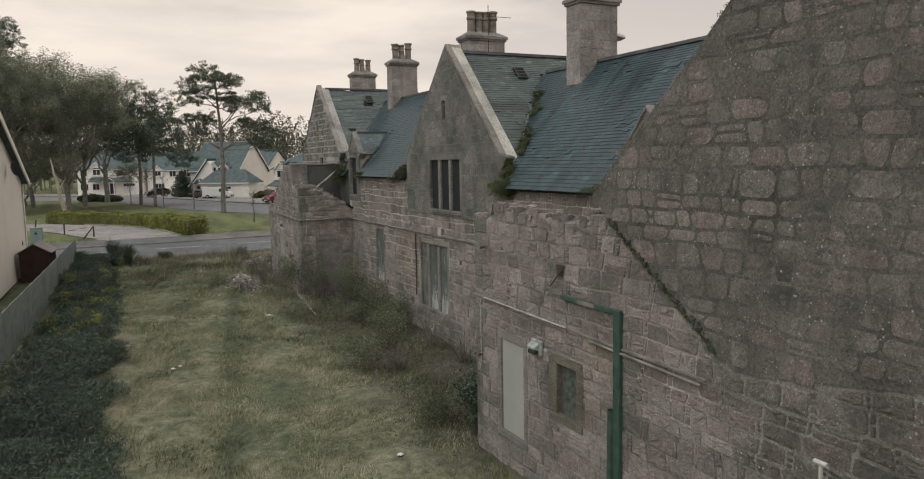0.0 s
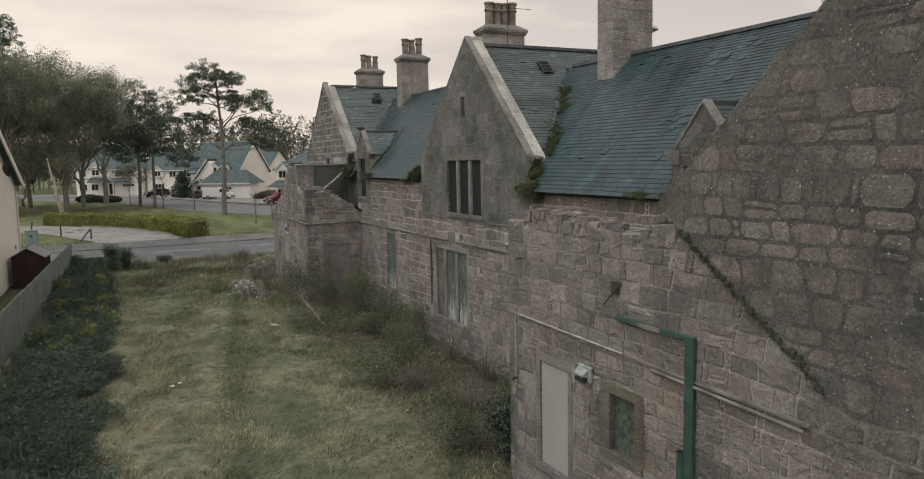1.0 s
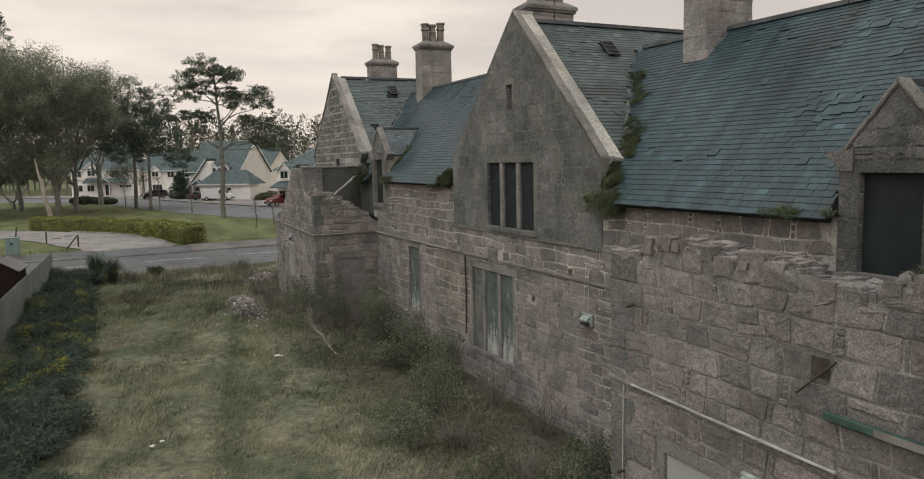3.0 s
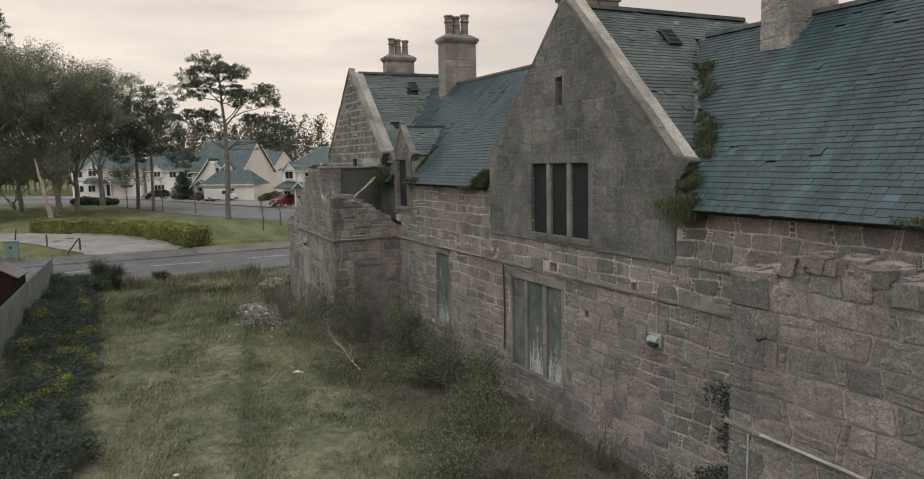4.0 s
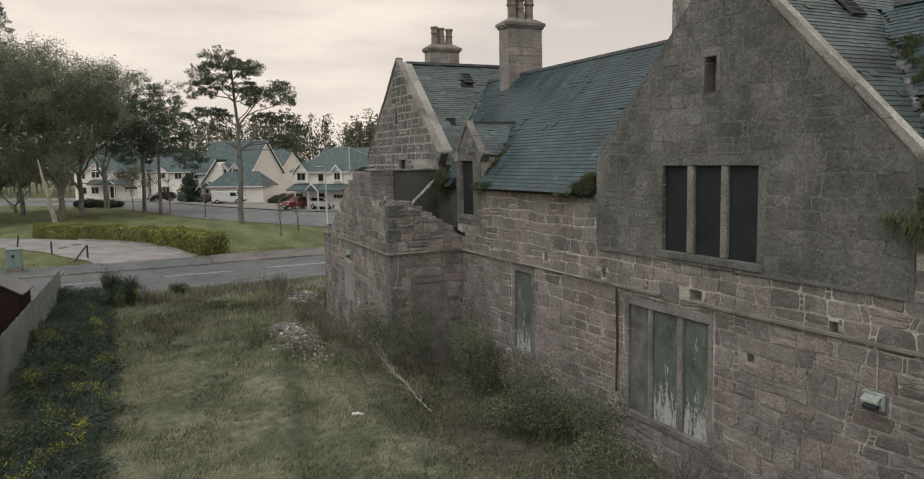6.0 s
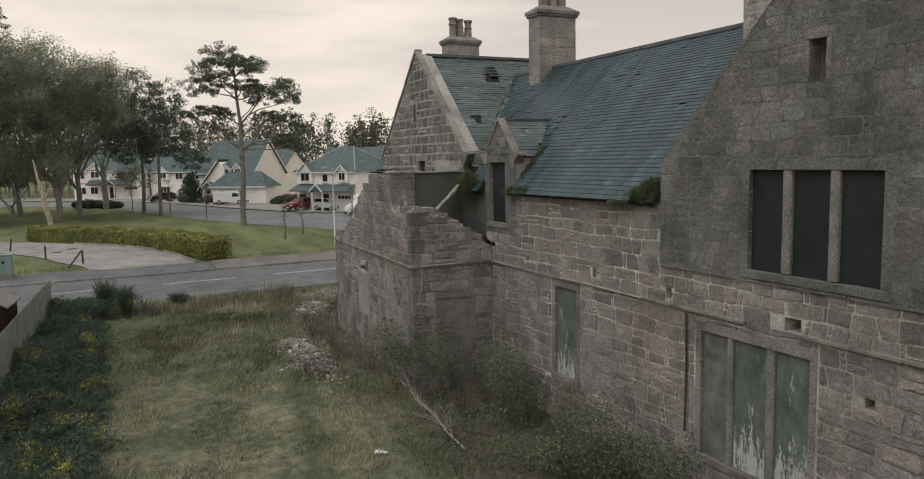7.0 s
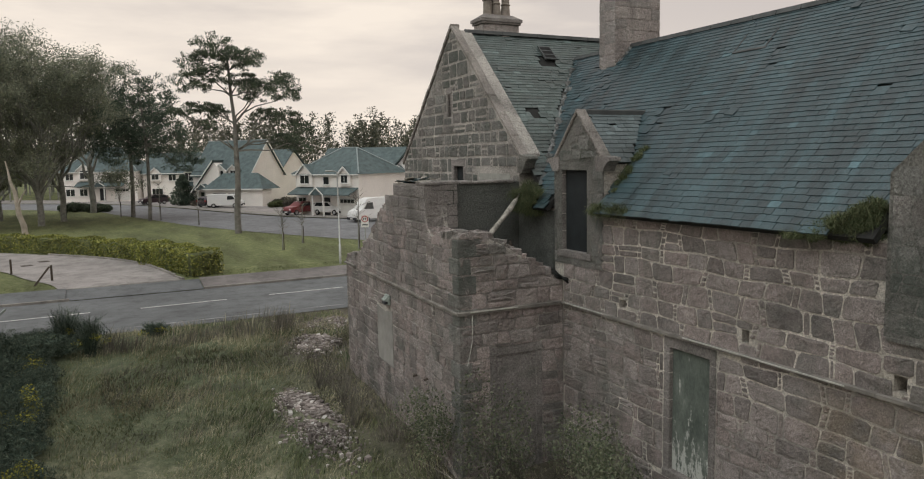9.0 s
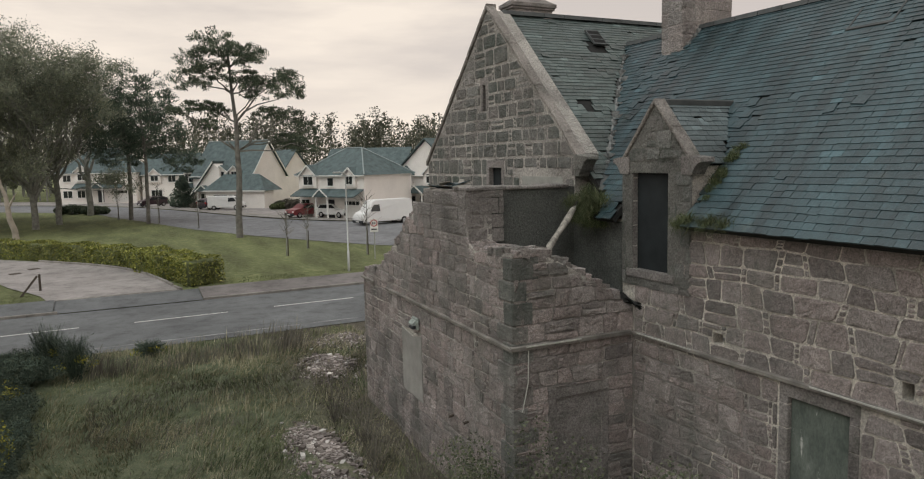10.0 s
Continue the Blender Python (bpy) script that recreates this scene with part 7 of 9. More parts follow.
# ---- hedge ----
def hedge(path, w, h, n, seed, label, mat_=None, bare=False):
    t = thing("hedge", Matrix.Identity(4), label, "hedge", "hedges by the drive")
    pts = even(path, 0.6)
    rs = np.random.RandomState(seed)
    P = []
    m = len(pts)
    pa = np.array(pts)
    d = np.gradient(pa, axis=0)
    d /= np.linalg.norm(d, axis=1)[:, None]
    nrm = np.stack([-d[:, 1], d[:, 0]], -1)
    for _ in range(n):
        i = rs.randint(0, m - 1)
        k = rs.rand()
        c = pa[i] * (1 - k) + pa[i + 1] * k
        face = rs.rand()
        bumpy = 0.1 * math.sin(i * 1.1 + seed) + rs.uniform(-0.05, 0.06)
        if face < 0.45:
            off, z = rs.uniform(-w / 2, w / 2), h + bumpy
        else:
            s = -1 if face < 0.8 else 1
            off, z = s * (w / 2 + bumpy * 0.8), rs.uniform(0.05, h)
        q = c + nrm[i] * off
        P.append((q[0], q[1], float(land(q[0], q[1])) + z))
    for e in (0, m - 1):
        for _ in range(n // 14):
            q = pa[e] + nrm[e] * rs.uniform(-w / 2, w / 2) + d[e] * (0.14 if e else -0.14) * rs.uniform(0.5, 1.3)
            P.append((q[0], q[1], float(land(q[0], q[1])) + rs.uniform(0.05, h)))
    n = len(P)
    part("foliage", mesh_np("foliage", *cards(np.array(P), np.full(n, 0.13), rs, 0.6), mat_ or LAUREL), None, t)
    core = []
    for i in range(m):
        q, nn = pa[i], nrm[i]
        z = float(land(q[0], q[1]))
        core += [(*(q - nn * (w / 2 - 0.12)), z), (*(q - nn * (w / 2 - 0.12)), z + h - 0.1), (*(q + nn * (w / 2 - 0.12)), z + h - 0.1), (*(q + nn * (w / 2 - 0.12)), z)]
    f = []
    for i in range(m - 1):
        a = i * 4
        for k in range(4):
            b = (k + 1) % 4
            f.append((a + k, a + b, a + 4 + b, a + 4 + k))
    f += [(0, 1, 2, 3), (4 * m - 1, 4 * m - 2, 4 * m - 3, 4 * m - 4)]
    part("core", mesh_np("core", np.array(core), np.array(f), BRAMBLE), None, t)


hedge([(-4.2, 84.0), (-1.0, 80.6), (2.6, 76.4), (4.7, 72.6)], 1.4, 1.15, 9000, 1, "low clipped yellow-green hedge curving along the drive")
hedge([(5.0, 72.0), (6.2, 68.6), (7.4, 65.0)], 1.9, 1.3, 7000, 2, "thick clipped yellow-green hedge at the drive's mouth")


# ---- trees ----
def limb(items, a, b, ra, rb, rnd_, sag=0.12, segs=5):
    a, b = Vector(a), Vector(b)
    n = 4
    path = []
    L = (b - a).length
    for i in range(n + 1):
        t = i / n
        q = a.lerp(b, t)
        if 0 < i < n:
            q += Vector((rnd_.uniform(-1, 1), rnd_.uniform(-1, 1), rnd_.uniform(-0.3, 1))) * L * sag * 0.5
        path.append(q)
    items.append(tube_arrays(path, [ra + (rb - ra) * i / n for i in range(n + 1)], segs))
    return path


def pine(x, y, h, clusters, label, seed, trunk_r=0.28, fork=0.55, leaf=0.3, per=420, turn_deg=-26, group="pines on the lawn", needles=None):
    """A Scots pine: a bare trunk, limbs up to each clump and flat clumps of needles (dx, z, radius, half height)."""
    r = random.Random(seed)
    rs = np.random.RandomState(seed)
    t = thing("pine_tree", pose(x, y, float(land(x, y)), 0, 0, turn_deg), label, "tree", group)
    items = []
    top = max(c[1] for c in clusters)
    spine = limb(items, (0, 0, -0.2), (0.15, 0, h * fork), trunk_r, trunk_r * 0.72, r, 0.03, 8)
    spine2 = limb(items, (0.15, 0, h * fork), (-0.3, 0.1, top), trunk_r * 0.7, 0.08, r, 0.06, 6)
    part("trunk", mesh_np("trunk", *join_arrays(items), PINE_BARK, True), None, t)
    items, P = [], []
    for dx, z, rad, hh in clusters:
        dx = dx if dx > 0 else dx * 0.82
        dy = r.uniform(-1.4, 1.4)
        c = Vector((dx, dy, z))
        zz = max(h * fork * 0.95, z - abs(dx) * 0.5 - 0.7)
        s = min(spine + spine2, key=lambda q: abs(q.z - zz))
        path = limb(items, s, c + Vector((0, 0, -hh * 0.6)), 0.07 + 0.008 * abs(dx), 0.02, r, 0.2, 4)
        for _ in range(5):
            q = path[r.choice((2, 3, 4))]
            e = c + Vector((r.uniform(-1, 1) * rad, r.uniform(-1, 1) * rad, r.uniform(-0.5, 0.4) * hh))
            limb(items, q, e, 0.03, 0.01, r, 0.1, 3)
        n = int(per * rad * rad * 1.3)
        for _ in range(34):
            a_, q_ = r.uniform(0, 6.283), math.sqrt(r.random()) * rad * 1.12
            sub = (c.x + math.cos(a_) * q_, c.y + math.sin(a_) * q_, c.z + r.uniform(-1.2, 1.1) * hh - 0.15 * q_)
            k_ = r.uniform(0.14, 0.4)
            P.append(heap_points(int(n / 30 * (k_ / 0.27) ** 2), [sub], [(rad * k_ * r.uniform(0.8, 1.4), rad * k_, hh * k_ * 1.1)], rs, 0.0))
    part("limb_work", mesh_np("limb_work", *join_arrays(items), PINE_BARK), None, t)
    P = np.concatenate(P)
    part("crown", mesh_np("crown", *cards(P, np.full(len(P), leaf), rs, 0.22, 0.3), needles or NEEDLES), None, t)
    return t


pine(12.75, 87.3, 17, [(-1.0, 16.0, 1.6, 0.9), (-2.5, 14.7, 1.5, 0.8), (0.9, 15.4, 1.8, 0.9), (2.0, 14.9, 1.0, 0.6), (-3.4, 13.1, 1.3, 0.6), (-2.0, 13.6, 1.2, 0.5), (0.7, 13.3, 1.3, 0.5), (2.4, 12.6, 1.4, 0.6), (3.8, 13.2, 1.3, 0.7), (4.9, 12.3, 1.2, 0.7),
     (1.6, 12.0, 0.9, 0.4), (2.8, 10.4, 1.05, 0.5), (4.4, 10.1, 1.15, 0.55), (5.6, 9.1, 1.0, 0.5), (-3.5, 11.1, 1.3, 0.4), (-4.9, 10.6, 1.0, 0.35), (-1.6, 10.6, 1.0, 0.35), (4.4, 8.2, 1.1, 0.5), (5.9, 7.6, 0.9, 0.5), (-2.6, 9.6, 0.9, 0.3)],
     "tall Scots pine with a forked bare trunk and flat clumps", 51, 0.3, 0.42, leaf=0.27, per=560)
pine(6.9, 112, 17, [(-0.5, 16.0, 2.2, 1.2), (1.6, 15.2, 2.0, 1.1), (-2.2, 14.2, 2.2, 1.1), (0.2, 13.6, 2.6, 1.2), (2.6, 13.0, 1.8, 1.0), (-3.6, 12.2, 1.9, 1.0), (-1.0, 11.6, 2.4, 1.1), (1.8, 10.9, 2.4, 0.9), (3.8, 10.0, 1.6, 0.7), (-3.2, 9.8, 2.2, 0.9), (0.4, 9.0, 2.4, 0.9), (3.2, 8.0, 2.2, 1.0), (5.2, 7.4, 1.7, 0.8), (-2.4, 7.6, 2.2, 0.8), (3.6, 6.6, 1.6, 0.7)],
     "dense dark pine with a straight bare trunk", 52, 0.23, 0.5, leaf=0.34, per=190, needles=DARK_NEEDLES)
pine(5.4, 120, 16, [(-0.6, 14.4, 2.2, 1.1), (1.4, 13.4, 2.2, 1.1), (-2.4, 12.6, 2.4, 1.2), (0.2, 11.6, 2.8, 1.2), (-3.8, 10.8, 2.2, 1.0), (-1.4, 9.8, 2.6, 1.1), (2.0, 9.6, 2.4, 1.0), (-3.4, 8.4, 2.2, 1.0), (0.6, 8.2, 1.8, 0.8)],
     "dense dark pine among the street trees", 53, 0.28, 0.55, leaf=0.34, per=170, needles=DARK_NEEDLES)


def broadleaf(x, y, h, spread, label, seed, leaf_mat, leaf_n, leaf_size, twig_n=5, trunk_r=0.35, start=0.25, group="bare trees on the lawn", bark=None, mains=5, slim=0.4, skirt=0):
    """A spreading tree: forks three times and ends in fine twigs with a thin haze of leaves."""
    r = random.Random(seed)
    rs = np.random.RandomState(seed)
    t = thing("deciduous_tree", pose(x, y, float(land(x, y))), label, "tree", group)
    trunk_items, fine, tips = [], [], []
    top = Vector((r.uniform(-0.6, 0.6), r.uniform(-0.6, 0.6), h * start))
    limb(trunk_items, (0, 0, -0.2), top, trunk_r, trunk_r * 0.75, r, 0.04, 8)

    def grow(p, d, length, rad, level):
        e = p + d * length
        path = limb(trunk_items if level < 2 else fine, p, e, rad, rad * 0.55, r, 0.12, 5 if level < 2 else 3)
        if level == 4:
            tips.append(e)
            tips.append(path[2])
            return
        for k in range(3 if level < 2 else twig_n - level + 1):
            nd = (d + Vector((r.uniform(-1, 1), r.uniform(-1, 1), r.uniform(-0.25, 0.75))) * (0.62 + 0.1 * level)).normalized()
            q = path[r.choice((2, 3, 4, 4))]
            grow(q, nd, length * r.uniform(0.6, 0.82), rad * 0.5, level + 1)
    for k in range(mains):
        a = k * 2.4 + r.uniform(-0.3, 0.3)
        sp = spread * (1.0 if mains < 6 else math.sqrt((k + 0.5) / mains) * 1.25)
        d = Vector((math.cos(a) * sp, math.sin(a) * sp, 1.0)).normalized()
        grow(top - Vector((0, 0, r.uniform(0, 0.12) * h)), d, h * 0.29, trunk_r * 0.5, 0)
    for k in range(skirt):
        a = k * 2.4 + r.uniform(-0.4, 0.4)
        d = Vector((math.cos(a), math.sin(a), r.uniform(-0.05, 0.35))).normalized()
        grow(Vector((0, 0, h * r.uniform(0.14, 0.45))), d, h * r.uniform(0.13, 0.19), trunk_r * 0.22, 1)
    part("trunk", mesh_np("trunk", *join_arrays(trunk_items), bark or BARK, True), None, t)
    part("twig_work", mesh_np("twig_work", *join_arrays(fine), bark or BARK), None, t, kind="stuff")
    T = np.array(tips)
    idx = rs.randint(0, len(T), leaf_n)
    P = T[idx] + np.clip(rs.randn(leaf_n, 3), -1.6, 1.6) * h * 0.016
    part("crown", mesh_np("crown", *cards(P, np.full(leaf_n, leaf_size), rs, slim), leaf_mat), None, t)
    return t


broadleaf(-3.9, 112, 21.6, 0.66, "large budding tree with a dense fan of fine twigs", 61, BROWNISH, 75000, 0.32, 5, 0.36, 0.2, mains=12, slim=0.26, skirt=4)
broadleaf(-12.8, 108, 21.4, 0.7, "large budding tree with a dense fan of fine twigs", 62, BROWNISH, 70000, 0.34, 5, 0.34, 0.2, mains=11, slim=0.26, skirt=5)
broadleaf(-9.0, 124, 20.5, 0.62, "large budding tree with dense brown twigs", 63, SPRING, 36000, 0.3, 5, 0.34, 0.2, mains=8, slim=0.25, skirt=7)
broadleaf(-2.0, 118, 17, 0.7, "leafing tree behind the lawn", 64, SPRING, 24000, 0.2, 6, 0.35, 0.3)
broadleaf(0.9, 133, 16, 0.45, "slender tree with sparse ochre spring leaves", 65, SPRING, 9000, 0.22, 4, 0.42, 0.4)
pine(-10.7, 111, 25, [(0.2, 24.4, 1.4, 0.8), (1.6, 23.4, 1.5, 0.7), (-1.4, 23.0, 1.5, 0.7), (2.8, 21.8, 1.5, 0.6), (0.8, 21.4, 1.7, 0.7), (-1.8, 21.0, 1.7, 0.7), (3.2, 19.4, 1.5, 0.6), (1.4, 19.0, 1.6, 0.6), (-2.2, 18.4, 1.8, 0.7), (2.4, 16.8, 1.6, 0.6), (-1.0, 16.2, 1.8, 0.7)],
     "tall old pine rising over the budding trees", 54, 0.34, 0.5, leaf=0.3, per=330, needles=DARK_NEEDLES)
for i, (x, y, h) in enumerate(((-17.5, 122, 9.0), (-14.0, 128, 8.0), (-10.5, 132, 9.5), (-20.5, 116, 9.0), (-24.0, 112, 10.0))):
    broadleaf(x, y, h, 0.9, "low leafing thicket tree at the edge of the wood", 130 + i, SPRING, 8000, 0.4, 4, 0.2, 0.12, "thicket behind the lawn", slim=0.4)
broadleaf(24.2, 26.0, 10.4, 0.7, "bare tree behind the derelict house", 151, TWIG, 900, 0.09, 6, 0.2, 0.3, "bare trees behind the house", slim=0.3)
broadleaf(31.5, 49.3, 12.4, 0.7, "bare tree behind the derelict house", 152, TWIG, 900, 0.09, 6, 0.22, 0.3, "bare trees behind the house", slim=0.3)
dead = thing("dead_tree", pose(-3.2, 88.0, float(land(-3.2, 88.0))), "pale dead leaning trunk behind the hedge", "tree")
items = []
limb(items, (0, 0, -0.2), (-0.5, 0, 3.2), 0.25, 0.18, random.Random(5), 0.04, 8)
limb(items, (-0.5, 0, 3.2), (-1.1, 0.3, 6.6), 0.18, 0.05, random.Random(6), 0.06, 7)
limb(items, (-0.5, 0, 3.0), (0.2, -0.2, 4.4), 0.12, 0.03, random.Random(7), 0.06, 5)
part("trunk", mesh_np("trunk", *join_arrays(items), PALE_BARK, True), None, dead)

for i, (x, y, h) in enumerate(((13.6, 73.6, 3.2), (15.8, 76.8, 3.2), (18.5, 71.4, 4.2), (4.0, 121, 4.6), (7.9, 111, 4.4), (10.9, 101, 3.9))):
    r = random.Random(90 + i)
    t = thing("sapling", pose(x, y, float(land(x, y))), "thin bare young tree with a stake on the lawn", "tree", "young trees on the lawn")
    items = []
    path = limb(items, (0, 0, -0.1), (0.1, 0, h * 0.95), 0.05, 0.02, r, 0.03, 5)
    part("stem", mesh_np("stem", *join_arrays(items), BARK), None, t)
    items = []
    for _ in range(34):
        q = Vector((0, 0, h * r.uniform(0.4, 0.95)))
        limb(items, q, q + Vector((r.uniform(-1, 1), r.uniform(-1, 1), r.uniform(0.2, 0.9))) * h * 0.24, 0.016, 0.005, r, 0.1, 3)
    part("twig_work", mesh_np("twig_work", *join_arrays(items), TWIG), None, t, kind="stuff")
    part("stake", tube("stake", [(0.12, 0.1, 0), (0.12, 0.1, h * 0.4)], 0.035, 5), POST_WOOD, t)
bush = thing("evergreen_bush", pose(13.2, 141.5, float(land(13.2, 141.5))), "tall dense dark evergreen bush in front of the houses", "shrub", "front garden shrubs")
part("foliage", shrub_mesh("foliage", [(0, 0, 0.9), (-0.6, 0, 1.3), (0.7, 0, 1.2), (0.1, 0, 2.4), (0, 0, 3.5), (0.1, 0, 4.3)], [(2.2, 2.0, 0.9), (1.6, 1.5, 1.2), (1.5, 1.5, 1.1), (1.5, 1.4, 1.2), (1.0, 1.0, 0.9), (0.5, 0.5, 0.6)], 6000, 0.26, DARK_NEEDLES, 871, aspect=0.5, shell=0.4), None, bush)
part("brushwood", twig_mesh("stems", None, 30, 3.8, 0.9, 872, 0.03), None, bush)
for i, (x, y, s, m) in enumerate(((-1.5, 137, 1.2, NEEDLES), (1.5, 134, 1.0, NEEDLES), (15.5, 139, 0.9, LITTER), (26, 128, 1.2, LITTER), (24.5, 126, 0.9, BRAMBLE), (27.0, 124.5, 1.3, LITTER), (-11, 91, 0.9, GORSE))):
    t = thing("garden_shrub", pose(x, y, float(land(x, y))), "rounded dark shrub at a garden's edge", "shrub", "front garden shrubs")
    part("foliage", shrub_mesh("foliage", [(0, 0, s * 0.6), (s, 0.3, s * 0.5), (-s, -0.2, s * 0.5)], [(s, s, s * 0.6), (s * 0.8, s * 0.7, s * 0.5), (s * 0.8, s * 0.7, s * 0.5)], 3000, 0.26, m, 800 + i, aspect=0.5, shell=0.4), None, t)
    part("brushwood", twig_mesh("stems", None, 20, s * 0.9, s * 0.8, 840 + i, 0.02), None, t)


# the wood behind the houses
def wood(seed, n, y0, y1, hmin, hmax):
    r = random.Random(seed)
    rs = np.random.RandomState(seed)
    trunks, P, S = [], [], []
    for _ in range(n):
        x, y = r.uniform(-120, 160), r.uniform(y0, y1)
        h = r.uniform(hmin, hmax)
        z = float(land(x, y))
        trunks.append(tube_arrays([(x, y, z), (x, y, z + h)], [0.2, 0.04], 4))
        spire = r.random() < 0.45
        crown = r.uniform(0.2, 0.45)
        k = 12
        for i in range(k):
            t = i / (k - 1)
            zz = z + h * (crown + (1 - crown) * t)
            rad = (h * 0.17 * (1 - t) + 0.5) if spire else (h * 0.2 * math.sin(math.pi * min(0.97, 0.15 + 0.8 * t)) + 0.4)
            m = 21
            q = rs.randn(m, 3) * (rad * 0.6, rad * 0.6, h * 0.02) + (x + r.uniform(-0.4, 0.4), y, zz)
            P.append(q)
    P = np.concatenate(P)
    t = tagged(part("woodland", mesh_np("woodland", *cards(P, np.full(len(P), 0.8), rs, 0.42), HAZED_NEEDLES), None), "dark mixed conifer wood behind the houses", "woodland", kind="stuff")
    part("trunks", mesh_np("trunks", *join_arrays(trunks), BARK), None, t, kind="stuff")


wood(1, 240, 180, 200, 10, 16)
wood(2, 240, 205, 240, 14, 21)


# ---- houses along the street ----
def gable_roof(x0, x1, y0, y1, z0, z1, axis, over=0.35, th=0.16):
    """Two slopes with their ridge along the axis."""
    bm = bmesh.new()
    if axis == "x":
        ym = (y0 + y1) / 2
        k = (z1 - z0) / (ym - y0)
        for ya in (y0 - over, y1 + over):
            za = z0 - over * k
            add_hexa(bm, [(x0 - over, ya, za), (x1 + over, ya, za), (x1 + over, ym, z1), (x0 - over, ym, z1), (x0 - over, ya, za + th), (x1 + over, ya, za + th), (x1 + over, ym, z1 + th), (x0 - over, ym, z1 + th)])
    else:
        xm = (x0 + x1) / 2
        k = (z1 - z0) / (xm - x0)
        for xa in (x0 - over, x1 + over):
            za = z0 - over * k
            add_hexa(bm, [(xa, y0 - over, za), (xm, y0 - over, z1), (xm, y1 + over, z1), (xa, y1 + over, za), (xa, y0 - over, za + th), (xm, y0 - over, z1 + th), (xm, y1 + over, z1 + th), (xa, y1 + over, za + th)])
    bmesh.ops.recalc_face_normals(bm, faces=bm.faces)
    return bm


def hip_roof(x0, x1, y0, y1, z0, z1, over=0.35):
    bm = bmesh.new()
    x0, x1, y0, y1 = x0 - over, x1 + over, y0 - over, y1 + over
    d = min(x1 - x0, y1 - y0) / 2
    c = [bm.verts.new(p) for p in ((x0, y0, z0), (x1, y0, z0), (x1, y1, z0), (x0, y1, z0))]
    if x1 - x0 >= y1 - y0:
        a, b = bm.verts.new((x0 + d, (y0 + y1) / 2, z1)), bm.verts.new((x1 - d, (y0 + y1) / 2, z1))
        bm.faces.new((c[0], c[1], b, a)), bm.faces.new((c[1], c[2], b)), bm.faces.new((c[2], c[3], a, b)), bm.faces.new((c[3], c[0], a))
    else:
        a, b = bm.verts.new(((x0 + x1) / 2, y0 + d, z1)), bm.verts.new(((x0 + x1) / 2, y1 - d, z1))
        bm.faces.new((c[0], c[1], a)), bm.faces.new((c[1], c[2], b, a)), bm.faces.new((c[2], c[3], b)), bm.faces.new((c[3], c[0], a, b))
    bm.faces.new(c[::-1])
    bmesh.ops.recalc_face_normals(bm, faces=bm.faces)
    return bm


def front_window(parent, x, z, w, h, y=0.0, lights=2):
    win = part("window", box(x - w / 2, x + w / 2, y - 0.06, y + 0.02, z, z + h), WHITE_TRIM, parent)
    lw = (w - 0.08 * (lights + 1)) / lights
    for i in range(lights):
        a = x - w / 2 + 0.08 + i * (lw + 0.08)
        part("pane", box(a, a + lw, y - 0.075, y - 0.06, z + 0.08, z + h - 0.08), GLASS, win)
    part("sill", box(x - w / 2 - 0.08, x + w / 2 + 0.08, y - 0.14, y, z - 0.08, z), WHITE_TRIM, win)


def garage_door(parent, x, y, w=2.5, h=2.1):
    g = part("garage_door", box(x - w / 2, x + w / 2, y - 0.05, y + 0.02, 0.0, h), WHITE_TRIM, parent)
    for i in range(4):
        a = x - w / 2 + 0.12 + i * (w - 0.24) / 4
        part("pane", box(a + 0.04, a + (w - 0.24) / 4 - 0.04, y - 0.065, y - 0.05, h - 0.55, h - 0.15), GLASS, g)


def small_gable(parent, x, y, z, w, h, depth, window=True):
    """A gabled bay or dormer on the front, with white bargeboards."""
    b = part("bay", prism([(x - w / 2, z), (x - w / 2, z + h), (x, z + h + w * 0.42), (x + w / 2, z + h), (x + w / 2, z)], "y", y - 0.02, y + depth), CREAM_FAR, parent)
    part("bay_roof", gable_roof(x - w / 2, x + w / 2, y, y + depth, z + h, z + h + w * 0.42, "y", 0.22, 0.1), ROOF_FAR, b)
    bm = bmesh.new()
    for s in (-1, 1):
        xa, za = x + s * (w / 2 + 0.22), z + h - 0.22 * 0.84
        add_hexa(bm, [(xa, y - 0.28, za - 0.12), (x, y - 0.28, z + h + w * 0.42 - 0.12), (x, y - 0.24, z + h + w * 0.42 - 0.12), (xa, y - 0.24, za - 0.12), (xa, y - 0.28, za + 0.1), (x, y - 0.28, z + h + w * 0.42 + 0.1), (x, y - 0.24, z + h + w * 0.42 + 0.1), (xa, y - 0.24, za + 0.1)])
    bmesh.ops.recalc_face_normals(bm, faces=bm.faces)
    part("bargeboard", bm, WHITE_TRIM, b)
    if window:
        front_window(b, x, z + 0.3, w * 0.62, h - 0.35, y, 2)


